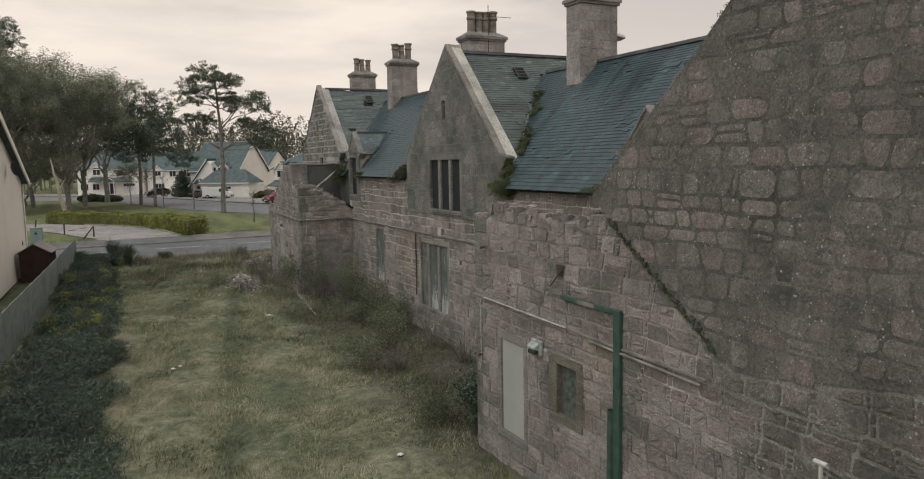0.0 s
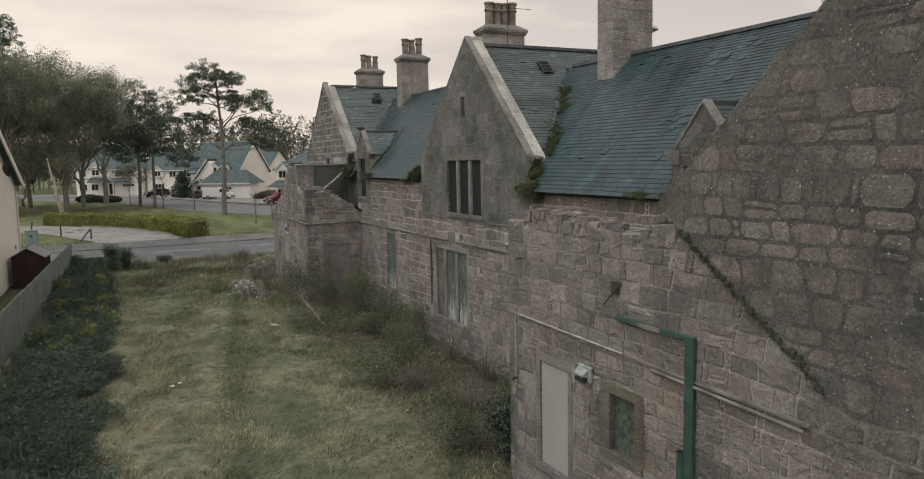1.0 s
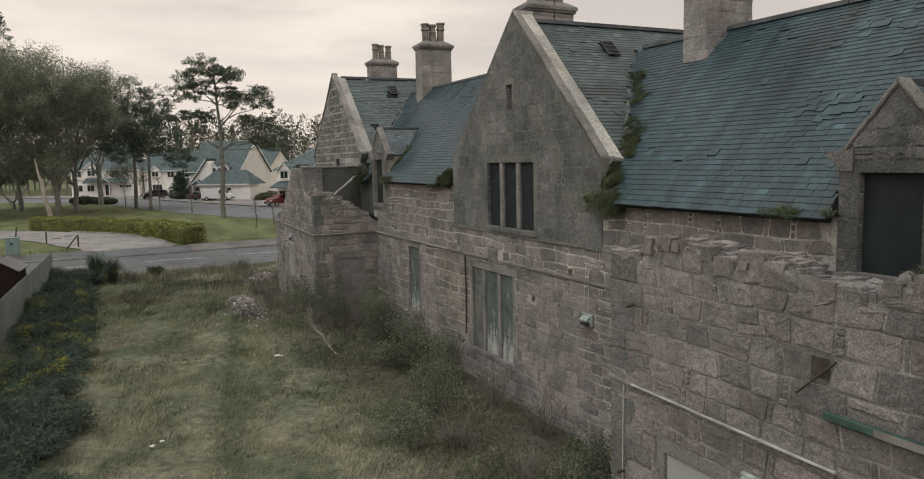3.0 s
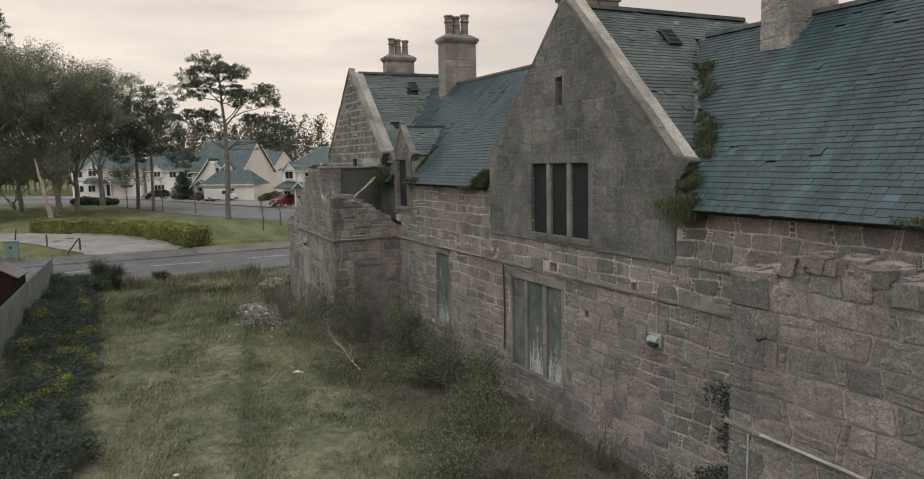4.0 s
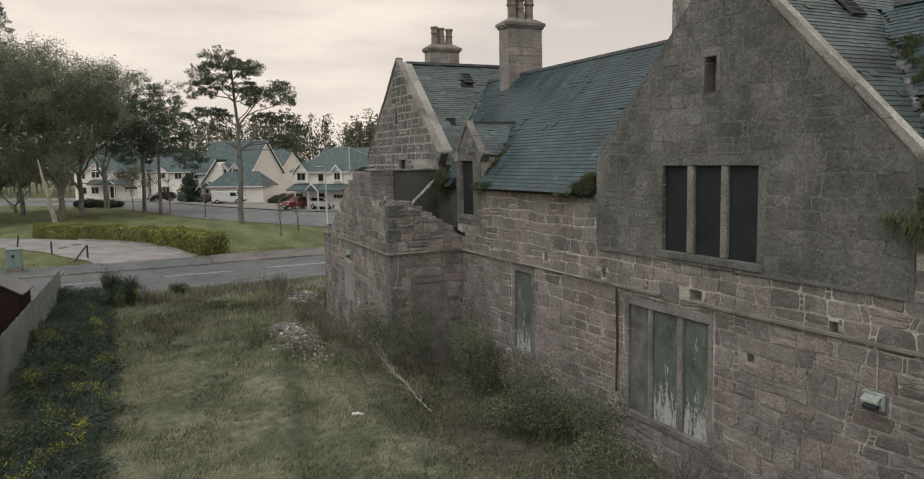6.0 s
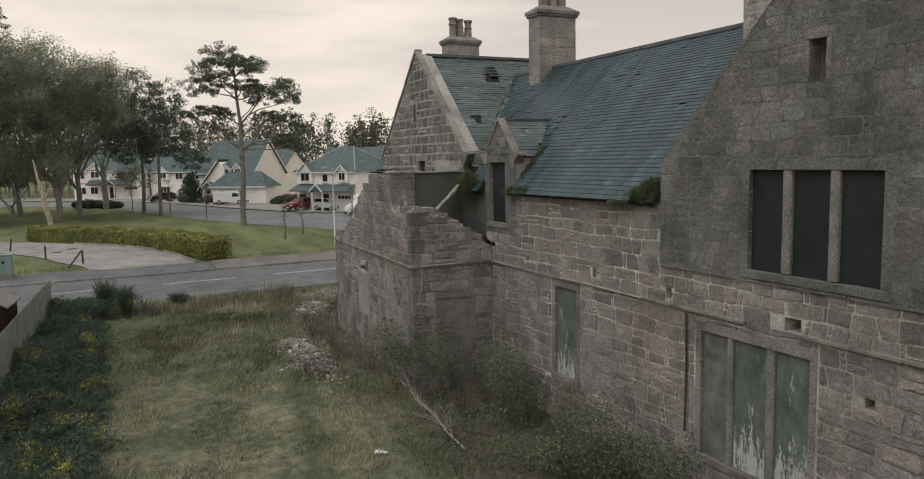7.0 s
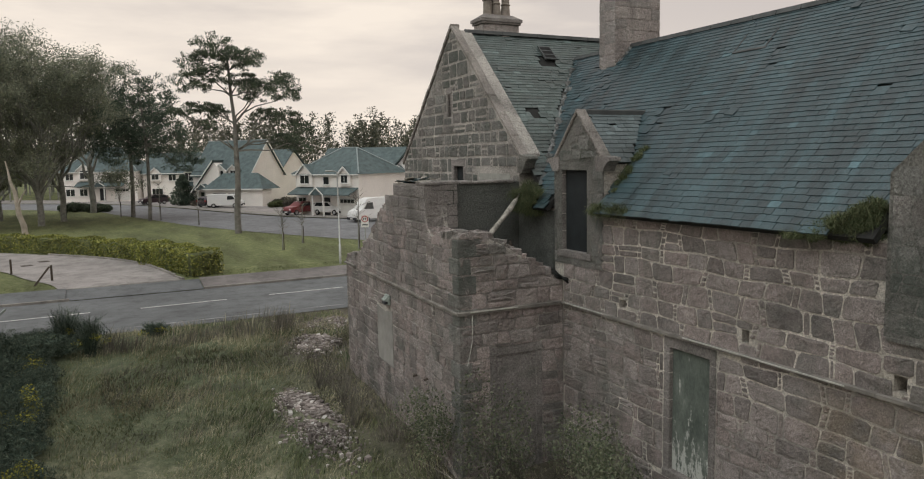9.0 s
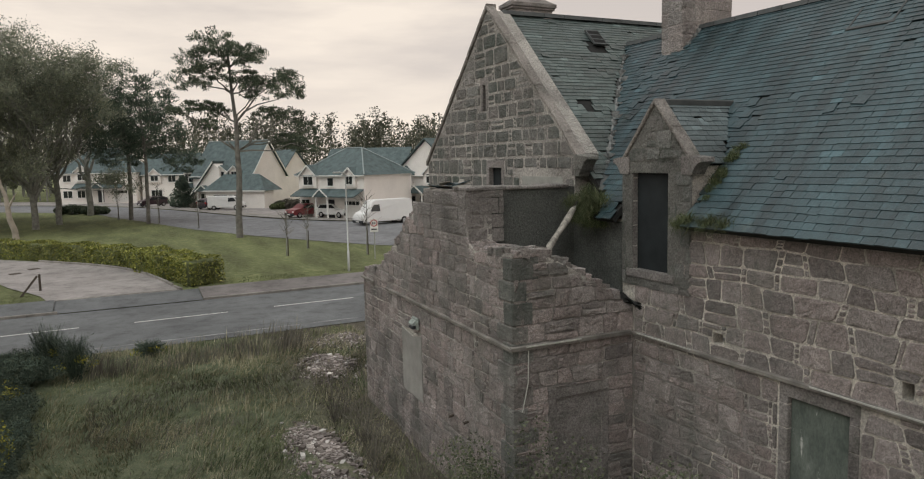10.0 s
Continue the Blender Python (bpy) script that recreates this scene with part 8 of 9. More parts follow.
def street_house(at, W, D, eave, ridge, roof, bays, garages, porch, label, wing=None, upper=()):
    h = thing("street_house", at, label, "house", "houses along the street")
    part("wall", box(-W, 0, 0, D, -0.7, eave), CREAM_FAR, h)
    if roof == "hip":
        part("roof", hip_roof(-W, 0, 0, D, eave - 0.05, ridge), ROOF_FAR, h)
    elif roof == "x":
        part("gable", prism([(0.0, eave), (D / 2, ridge - 0.1), (D, eave)], "x", -W + 0.01, -0.01), CREAM_FAR, h)
        part("roof", gable_roof(-W, 0, 0, D, eave, ridge, "x"), ROOF_FAR, h)
    else:
        part("gable", prism([(-W, eave), (-W / 2, ridge - 0.1), (0.0, eave)], "y", 0.01, D - 0.01), CREAM_FAR, h)
        part("roof", gable_roof(-W, 0, 0, D, eave, ridge, "y"), ROOF_FAR, h)
    part("gutter", box(-W - 0.3, 0.3, -0.42, -0.3, eave - 0.18, eave - 0.06, 0.02), WHITE_TRIM, h)
    part("soffit", box(-W - 0.3, 0.3, -0.32, 0.0, eave - 0.2, eave - 0.14), WHITE_TRIM, h)
    if roof == "hip":
        q = (min(W, D) + 0.7) / 2
        ca, cb = (-W - 0.35 + q, D / 2, ridge + 0.03), (0.35 - q, D / 2, ridge + 0.03)
        for a, b in ((ca, cb), ((-W - 0.35, -0.35, eave), ca), ((-W - 0.35, D + 0.35, eave), ca), ((0.35, -0.35, eave), cb), ((0.35, D + 0.35, eave), cb)):
            part("ridge_cap", tube("ridge_cap", [a, b], 0.09, 5), RIDGE_FAR, h)
    for x, z, w, hh, dep in bays:
        small_gable(h, x, -0.25, z, w, hh, dep)
    for x, z, w, hh, n in upper:
        front_window(h, x, z, w, hh, 0.0, n)
    if wing:
        x0, x1, d, e2, r2 = wing
        wg = part("garage_block", box(x0, x1, -d, 0.0, -0.3, e2), CREAM_FAR, h)
        part("roof", hip_roof(x0, x1, -d, 1.5, e2 - 0.04, r2), ROOF_FAR, wg)
        part("fascia", box(x0 - 0.3, x1 + 0.3, -d - 0.4, -d - 0.3, e2 - 0.16, e2 + 0.02), WHITE_TRIM, wg)
        for gx in garages:
            garage_door(wg, gx, -d)
    else:
        for gx in garages:
            garage_door(h, gx, 0.0)
    if porch:
        px, pw = porch
        lean = bmesh.new()
        add_hexa(lean, [(px - pw / 2, -1.6, 2.45), (px + pw / 2, -1.6, 2.45), (px + pw / 2, 0, 3.2), (px - pw / 2, 0, 3.2), (px - pw / 2, -1.6, 2.57), (px + pw / 2, -1.6, 2.57), (px + pw / 2, 0, 3.32), (px - pw / 2, 0, 3.32)])
        bmesh.ops.recalc_face_normals(lean, faces=lean.faces)
        pr = part("porch_roof", lean, ROOF_FAR, h)
        for sx in (-0.9, 0.9):
            part("porch_post", box(px + sx - 0.08, px + sx + 0.08, -1.55, -1.4, 0, 2.46), WHITE_TRIM, pr)
        part("front_door", box(px - 0.5, px + 0.5, -0.06, 0.02, 0, 2.1), DARK_TRIM, pr)
        front_window(h, px - pw / 2 + 0.9, 0.8, 1.4, 1.3, 0.0, 2)
        gp = part("porch_gable", prism([(px - 1.1, 2.5), (px, 3.35), (px + 1.1, 2.5)], "y", -1.75, -0.4), ROOF_FAR, pr)
        for sx in (-1, 1):
            bm = bmesh.new()
            add_hexa(bm, [(px + sx * 1.2, -1.82, 2.36), (px, -1.82, 3.28), (px, -1.76, 3.28), (px + sx * 1.2, -1.76, 2.36), (px + sx * 1.2, -1.82, 2.54), (px, -1.82, 3.46), (px, -1.76, 3.46), (px + sx * 1.2, -1.76, 2.54)])
            bmesh.ops.recalc_face_normals(bm, faces=bm.faces)
            part("bargeboard", bm, WHITE_TRIM, gp)
    return h


street_house(pose(28.3, 101.0, 1.15, 0, 0, -62), 10.5, 8.0, 4.9, 7.9, "hip", [(-8.6, 3.4, 2.6, 1.5, 2.5), (-2.0, 3.5, 1.8, 1.4, 2.0)], (-1.9,), (-5.2, 10.2), "cream two-storey house with a grey hipped roof", None, ((-5.2, 3.6, 1.0, 1.0, 1),))
steep = street_house(pose(22.0, 134.0, 1.15, 0, 0, -45), 10.2, 9.2, 4.7, 9.7, "x", [(-4.9, 3.9, 1.9, 1.5, 2.9), (-2.6, 3.9, 1.7, 1.5, 2.9)], (-3.6, -1.0), (-7.4, 3.4), "cream house with a steep grey roof and dormers", (-6.2, 3.8, 2.4, 2.6, 4.9))
# the long roof sweeping down over the entrance, and the dormer beside it
part("cross_gable", prism([(-9.6, 2.3), (-5.9, 6.5), (-4.9, 5.6), (-4.9, 2.3)], "y", -0.6, 2.6), CREAM_FAR, steep)
bm = bmesh.new()
add_hexa(bm, [(-10.0, -0.95, 1.95), (-5.8, -0.95, 6.72), (-5.8, 2.9, 6.72), (-10.0, 2.9, 1.95), (-10.0, -0.95, 2.15), (-5.8, -0.95, 6.92), (-5.8, 2.9, 6.92), (-10.0, 2.9, 2.15)])
bmesh.ops.recalc_face_normals(bm, faces=bm.faces)
part("cross_gable_roof", bm, ROOF_FAR, steep)
bm = bmesh.new()
add_hexa(bm, [(-10.0, -1.02, 1.85), (-5.8, -1.02, 6.62), (-5.8, -0.96, 6.62), (-10.0, -0.96, 1.85), (-10.0, -1.02, 2.12), (-5.8, -1.02, 6.9), (-5.8, -0.96, 6.9), (-10.0, -0.96, 2.12)])
bmesh.ops.recalc_face_normals(bm, faces=bm.faces)
part("bargeboard", bm, WHITE_TRIM, steep)
side = part("side_wing", box(-13.0, -10.2, 0.6, 7.0, -0.7, 3.0), CREAM_FAR, steep)
part("roof", hip_roof(-13.3, -9.4, 0.3, 7.2, 2.95, 5.8), ROOF_FAR, side)
low = part("dormer", box(-12.3, -9.8, 0.5, 4.6, 3.0, 5.3), CREAM_FAR, steep)
part("roof", hip_roof(-12.3, -9.0, 0.5, 4.8, 5.25, 6.7, 0.25), ROOF_FAR, low)
front_window(low, -11.05, 3.75, 2.1, 1.35, 0.5, 3)
for s in (-1, 1):
    # white bargeboards on the end gable
    bm = bmesh.new()
    ya, yb = 4.6 + s * 4.95, 4.6
    add_hexa(bm, [(0.36, ya, 4.2), (0.43, ya, 4.2), (0.43, yb, 9.6), (0.36, yb, 9.6), (0.36, ya, 4.46), (0.43, ya, 4.46), (0.43, yb, 9.88), (0.36, yb, 9.88)])
    bmesh.ops.recalc_face_normals(bm, faces=bm.faces)
    part("bargeboard", bm, WHITE_TRIM, steep)
part("ridge_cap", tube("ridge_cap", [(-10.55, 4.6, 9.88), (0.4, 4.6, 9.88)], 0.1, 5), RIDGE_FAR, steep)
street_house(pose(7.6, 163.0, 1.45, 0, 0, -24), 13.0, 8.5, 5.1, 9.3, "hip", [(-8.9, 3.5, 2.5, 1.9, 2.5)], (-2.6,), (-6.0, 8.4), "cream house with a hipped roof behind the trees", None, ((-4.4, 3.6, 1.4, 1.2, 2), (-11.6, 3.6, 1.4, 1.2, 2), (-11.6, 0.8, 1.6, 1.3, 2)))
street_house(pose(39.6, 100.2, 1.15, 0, 0, -62), 10.0, 8.0, 4.6, 8.8, "y", [(-8.0, 3.3, 2.0, 1.5, 2.4), (-4.2, 3.3, 2.0, 1.5, 2.4)], (-1.8,), (-5.5, 5.5), "cream house with steep green-grey gables", None)
street_house(pose(40.5, 121.0, 1.15, 0, 0, -40), 12.0, 8.0, 4.9, 8.2, "x", [(-6, 3.4, 2.2, 1.4, 2.2)], (-2.0,), None, "cream house in the second row of the street", None)
street_house(pose(30.0, 150.0, 1.15, 0, 0, -50), 12.0, 8.0, 4.9, 8.6, "x", [(-6, 3.4, 2.2, 1.4, 2.2)], (-2.0,), None, "cream house in the second row of the street", None)
street_house(pose(16.6, 160.0, 1.15, 0, 0, -28), 9.0, 8.0, 4.9, 8.4, "x", [(-6.6, 3.4, 2.2, 1.5, 2.2)], (-1.9,), None, "cream house half hidden by the trees", None, ((-3.6, 3.5, 1.4, 1.2, 2), (-1.2, 3.5, 1.0, 1.2, 1), (-6.4, 0.8, 2.0, 1.4, 3)))


# ---- parked vehicles ----
def paint(name, c):
    return plain(name, c, 0.05, 2.0, 0.3, 0.0, 0.5, bumpy=0.0)


TYRE = plain("tyre_rubber", (0.02, 0.02, 0.02), 0.2, 10.0, 0.9)
RIM = plain("alloy_rim", (0.45, 0.45, 0.46), 0.1, 10.0, 0.4, 0.8)
LAMP_RED = plain("tail_lamp", (0.35, 0.02, 0.02), 0.1, 10.0, 0.3)
LAMP_CLEAR = plain("head_lamp", (0.7, 0.7, 0.68), 0.1, 10.0, 0.2)


def vehicle(name, at, body_m, L, W, prof, cabin, label, wheel=0.33, van=False):
    """A parked vehicle from its side outline (along, up); cabin is the outline of the glass."""
    t = thing(name, at, label, name.replace("_", " ") if name != "car" else "car", "parked vehicles")
    b = prism(prof, "y", -W / 2, W / 2)
    for v in b.verts:
        lift = max(0.0, v.co.z - 0.95)
        v.co.y *= 1 - 0.16 * lift
    bmesh.ops.bevel(b, geom=list(b.edges), offset=0.06, segments=2, affect="EDGES")
    body = part("body", b, body_m, t)
    for s in (-1, 1):
        g = prism(cabin, "y", s * (W / 2 - 0.06) - 0.015, s * (W / 2 - 0.06) + 0.015)
        for v in g.verts:
            lift = max(0.0, v.co.z - 0.95)
            v.co.y = s * (W / 2) * (1 - 0.16 * lift) + (0.012 if v.co.y * s > W / 2 - 0.06 else -0.02) * s
        part("side_glass", g, GLASS, body)
    xs_ = [p[0] for p in prof]
    x0, x1 = min(xs_), max(xs_)
    top = max(p[1] for p in prof)
    for s in (-1, 1):
        part("head_lamp", box(x1 - 0.12, x1 + 0.01, s * W * 0.36 - 0.14, s * W * 0.36 + 0.14, 0.62, 0.78, 0.02), LAMP_CLEAR, body)
        part("tail_lamp", box(x0 - 0.01, x0 + 0.1, s * W * 0.42 - 0.09, s * W * 0.42 + 0.09, 0.8, 1.05, 0.02), LAMP_RED, body)
    front = [p for p in cabin]
    fx, fz = max(front)[0], min(p[1] for p in front)
    bm = bmesh.new()
    tx = max(p[0] for p in cabin if p[1] > fz + 0.2)
    tz = max(p[1] for p in cabin)
    add_hexa(bm, [(fx + 0.1, -W * 0.42, fz + 0.02), (fx + 0.1, W * 0.42, fz + 0.02), (tx + 0.1, W * 0.37, tz + 0.03), (tx + 0.1, -W * 0.37, tz + 0.03), (fx + 0.14, -W * 0.42, fz + 0.02), (fx + 0.14, W * 0.42, fz + 0.02), (tx + 0.14, W * 0.37, tz + 0.03), (tx + 0.14, -W * 0.37, tz + 0.03)])
    bmesh.ops.recalc_face_normals(bm, faces=bm.faces)
    part("windscreen", bm, GLASS, body)
    rx = min(p[0] for p in cabin)
    part("rear_glass" if not van else "rear_door", box(x0 - 0.012, x0 + 0.03, -W * 0.34, W * 0.34, 1.05 if not van else 0.5, top - 0.2, 0.01), GLASS if not van else body_m, body)
    part("bumper", box(x1 - 0.08, x1 + 0.05, -W * 0.47, W * 0.47, 0.28, 0.55, 0.03), DARK_TRIM, body)
    part("bumper", box(x0 - 0.05, x0 + 0.08, -W * 0.47, W * 0.47, 0.28, 0.55, 0.03), DARK_TRIM, body)
    part("number_plate", box(x1 + 0.05, x1 + 0.06, -0.26, 0.26, 0.36, 0.47), WHITE_TRIM, body)
    for wx in (x0 + L * 0.19, x1 - L * 0.19):
        for s in (-1, 1):
            v, f = lathe([(wheel * 0.6, -0.1), (wheel * 0.95, -0.1), (wheel, -0.06), (wheel, 0.06), (wheel * 0.95, 0.1), (wheel * 0.6, 0.1)], 18)
            w = part("wheel", mesh_np("tyre", v, f, TYRE, True), None, t, at=pose(wx, s * (W / 2 - 0.08), wheel, 90))
            v, f = lathe([(wheel * 0.62, 0.02), (wheel * 0.62, 0.09), (wheel * 0.2, 0.05), (0.01, 0.06)], 12)
            part("rim", mesh_np("rim", v, f, RIM), None, w, at=pose(0, 0, 0, 180 if s > 0 else 0))
    return t


CAR = [(-2.1, 0.35), (-2.12, 0.75), (-2.0, 1.05), (-1.7, 1.45), (-1.2, 1.56), (0.3, 1.55), (1.0, 1.08), (1.9, 0.95), (2.12, 0.7), (2.12, 0.32)]
CAR_GLASS = [(-1.75, 1.05), (-1.5, 1.42), (0.2, 1.47), (0.82, 1.07)]
VAN = [(-2.4, 0.35), (-2.42, 1.85), (-2.3, 1.92), (0.9, 1.92), (1.3, 1.75), (1.75, 1.15), (2.35, 0.95), (2.45, 0.7), (2.45, 0.32)]
VAN_GLASS = [(0.45, 1.15), (0.5, 1.68), (1.2, 1.68), (1.6, 1.18)]
BIGVAN = [(-2.9, 0.4), (-2.92, 2.3), (-2.8, 2.45), (1.2, 2.45), (1.6, 2.3), (2.15, 1.4), (2.75, 1.15), (2.9, 0.8), (2.9, 0.36)]
BIGVAN_GLASS = [(0.9, 1.35), (0.95, 2.0), (1.55, 2.0), (2.0, 1.4)]
WHITE_CAR, RED_CAR, DARK_CAR = paint("white_car_paint", (0.72, 0.72, 0.71)), paint("red_car_paint", (0.16, 0.02, 0.024)), paint("dark_plum_car_paint", (0.035, 0.018, 0.024))
gz = 1.23
vehicle("car", pose(23.4, 108.6, gz, 0, 0, 205), RED_CAR, 4.2, 1.78, CAR, CAR_GLASS, "red hatchback parked in front of a house")
vehicle("car", pose(26.3, 105.8, gz, 0, 0, -58), WHITE_CAR, 4.2, 1.8, CAR, CAR_GLASS, "white car parked in front of a house")
vehicle("van", pose(27.3, 92.4, 1.3, 0, 0, 192), WHITE_CAR, 5.8, 2.0, BIGVAN, BIGVAN_GLASS, "large white van parked beside the pavement", 0.36, True)
vehicle("car", pose(16.4, 133.85, gz, 0, 0, 40), DARK_CAR, 4.2, 1.8, CAR, CAR_GLASS, "dark plum car parked on a drive")
vehicle("van", pose(17.9, 130.2, gz, 0, 0, -25), WHITE_CAR, 4.9, 1.85, VAN, VAN_GLASS, "small white van parked on a drive", 0.33, True)
vehicle("car", pose(9.4, 148.5, gz, 0, 0, 200), DARK_CAR, 4.2, 1.8, CAR, CAR_GLASS, "dark car parked beside the street")


# ---- wall fittings and wreckage on the old house ----
def bulkhead(at, label):
    """A square lamp housing with its hood."""
    t = part("wall_lamp", box(-0.08, 0.0, -0.22, 0.22, -0.17, 0.17, 0.02), LAMP_BODY, house, label, at=at)
    bm = bmesh.new()
    add_hexa(bm, [(-0.2, -0.17, -0.02), (-0.08, -0.17, -0.04), (-0.08, 0.17, -0.04), (-0.2, 0.17, -0.02), (-0.2, -0.17, 0.02), (-0.08, -0.17, 0.12), (-0.08, 0.17, 0.12), (-0.2, 0.17, 0.02)])
    bmesh.ops.recalc_face_normals(bm, faces=bm.faces)
    part("hood", bm, LAMP_BODY, t)
    part("lens", box(-0.2, -0.08, -0.15, 0.15, -0.14, -0.05, 0.02), DARK_TRIM, t)
    return t


bulkhead(pose(XM - 0.02, 20.58, 3.2) @ Matrix.Scale(0.85, 4), "pale green bulkhead lamp on the stone wall")
bulkhead(pose(XE - 0.03, 12.66, 3.06) @ Matrix.Scale(0.9, 4), "pale green bulkhead lamp beside the blocked door")
bulkhead(Matrix.Translation((WX(40.2) - 0.03, 40.2, 3.62)) @ Matrix.Rotation(radians(-2.4), 4, "Z") @ Matrix.Scale(0.8, 4), "pale green bulkhead lamp on the wing")
part("conduit", tube("conduit", [(XM - 0.04, 20.55, 3.37), (XM - 0.04, 20.56, 4.05)], 0.012, 6), WHITE_PAINT, house)
part("loose_cable", tube("loose_cable", [(XE - 0.06, 15.1, 3.66), (XE - 0.08, 15.09, 2.9), (XE - 0.07, 15.1, 2.2), (XE - 0.09, 15.16, 1.95)], 0.01, 5), WHITE_PAINT, house)
part("loose_cable", tube("loose_cable", [(9.35, 35.33, 4.06), (9.33, 35.32, 3.5), (9.2, 35.3, 3.0)], 0.01, 5), WHITE_PAINT, house)
pipe = part("green_pipe", box(XE - 0.09, XE - 0.02, 9.98, 11.78, 4.2, 4.285, 0.01), GREEN_PAINT, house, "green painted pipe casing, paint flaking")
part("upright", box(XE - 0.10, XE - 0.02, 9.97, 10.15, 0.0, 4.28, 0.01), GREEN_PAINT, pipe)
part("flaked_patch", box(XE - 0.094, XE - 0.09, 10.7, 11.2, 4.205, 4.28), STRIP, pipe)
part("lower_pipe", tube("lower_pipe", [(XE - 0.09, 10.2, 2.5), (XE - 0.1, 10.22, 0.0)], 0.065, 10), GREEN_PAINT, pipe)
part("steel_pipe", tube("steel_pipe", [(XE - 0.06, 10.9, 3.57), (XE - 0.08, 8.1, 3.5)], 0.028, 8), STRIP, house)
vp = part("vent_pipe", tube("vent_pipe", [(XE - 0.25, 5.95, 0.2), (XE - 0.25, 5.95, 3.15)], 0.024, 10), WHITE_PAINT, house, "white vent pipe with a tee")
part("tee", tube("tee", [(XE - 0.25, 5.86, 3.17), (XE - 0.25, 6.04, 3.17)], 0.032, 10), WHITE_PAINT, vp)
# iron bracket, broken hole
part("hole_plate", box(XE - 0.034, XE - 0.022, 11.76, 11.97, 4.62, 4.84), RUST, house, "small rusty metal plate in a broken hole")
part("bracket", tube("bracket", [(XE - 0.05, 11.66, 4.84), (XE - 0.1, 12.1, 4.4)], 0.014, 5), RUST, house)
for i, (y, z) in enumerate(((15.1, 2.35), (38.05, 2.1), (37.3, 2.2), (14.9, 4.9))):
    part("iron_stub", tube("iron_stub", [((XE if y < 20 else WX(y)) - 0.04, y, z), ((XE if y < 20 else WX(y)) - 0.14, y + 0.03, z - 0.03)], 0.03, 6), RUST, house)
# loose blocks on the broken wall heads
rb = random.Random(21)
blk = []
for i in range(10):
    me = bpy.data.meshes.new("coping_block")
    bm = box(-0.5, 0.5, -0.5, 0.5, 0, 1)
    for v in bm.verts:
        v.co += Vector((rb.uniform(-0.06, 0.06), rb.uniform(-0.06, 0.06), rb.uniform(-0.08, 0.08)))
    bmesh.ops.bevel(bm, geom=list(bm.edges), offset=0.06, segments=1, affect="EDGES")
    bm.to_mesh(me)
    bm.free()
    me.materials.append(STONE)
    blk.append(me)


def block_row(parent, y0, y1, x_of, top, skip, dmin=0.24, dmax=0.34, w=(0.35, 0.75)):
    y = y0
    while y < y1 - 0.2:
        L = min(rb.uniform(*w), y1 - y)
        if rb.random() > skip:
            h = rb.uniform(dmin, dmax)
            z = min(top(y + 0.05), top(y + L - 0.05)) - 0.06
            ob = new("loose_block", rb.choice(blk))
            ob.matrix_basis = pose(x_of(y) + 0.22, y + L / 2, z, rb.uniform(-3, 3), rb.uniform(-3, 3), rb.uniform(-5, 5)) @ Matrix.Diagonal((0.34, L - 0.03, h, 1))
            ob.parent = parent
        y += L


block_row(ext_wall, 10.45, 15.4, lambda y: XE - 0.06, lambda y: near_top(y) - 0.13, 0.15, 0.24, 0.38, (0.3, 0.55))
block_row(wing_front, 35.45, 37.25, lambda y: WX(y) - 0.06, lambda y: wing_top(y) - 0.16, 0.2, 0.16, 0.24, (0.25, 0.5))
for y in np.arange(39.8, 44.6, 0.42):
    ob = new("loose_block", rb.choice(blk))
    ob.matrix_basis = pose(WX(y) + 0.24, y, wing_top(y) - 0.16, rb.uniform(-12, 4), rb.uniform(-6, 6), rb.uniform(-15, 15)) @ Matrix.Diagonal((rb.uniform(0.35, 0.5), rb.uniform(0.3, 0.5), rb.uniform(0.18, 0.3), 1))
    ob.parent = wing_front
for x in np.arange(9.35, 11.5, 0.36):
    ob = new("loose_block", rb.choice(blk))
    ob.matrix_basis = pose(x, 35.66, side_top(x) - 0.18, rb.uniform(-6, 6), rb.uniform(4, 14), rb.uniform(-10, 10)) @ Matrix.Diagonal((rb.uniform(0.3, 0.42), 0.45, rb.uniform(0.2, 0.28), 1))
    ob.parent = wing_side
x = 9.16
while x < 11.5:
    L = min(rb.uniform(0.3, 0.6), 11.55 - x)
    part("stub_coping", box(x, x + L - 0.012, 37.26 + rb.uniform(0, 0.03), 37.85, 6.77, 6.83 + rb.uniform(0, 0.03), 0.02), DRESSED, house)
    x += L
part("beam", tube("beam", [(9.93, 35.72, 5.6), (10.2, 35.95, 5.76), (10.55, 36.2, 5.96), (10.9, 36.42, 6.17), (11.15, 36.58, 6.36), (11.3, 36.66, 6.52)], [0.04, 0.07, 0.055, 0.075, 0.06, 0.03], 5), OLD_TIMBER, house, "broken grey roof timber leaning in the ruin")
part("beam", tube("beam", [(11.0, 36.7, 4.3), (11.08, 36.8, 4.75), (11.2, 36.9, 5.25), (11.22, 36.95, 5.4)], [0.06, 0.08, 0.07, 0.02], 5), RUST, house, "broken brown roof timber")
part("beam", tube("beam", [(10.9, 35.9, 4.95), (11.5, 35.5, 4.75), (11.75, 35.2, 4.6)], [0.1, 0.11, 0.1], 6), DARK_WOOD, house, "rotten wall plate on the broken wall")
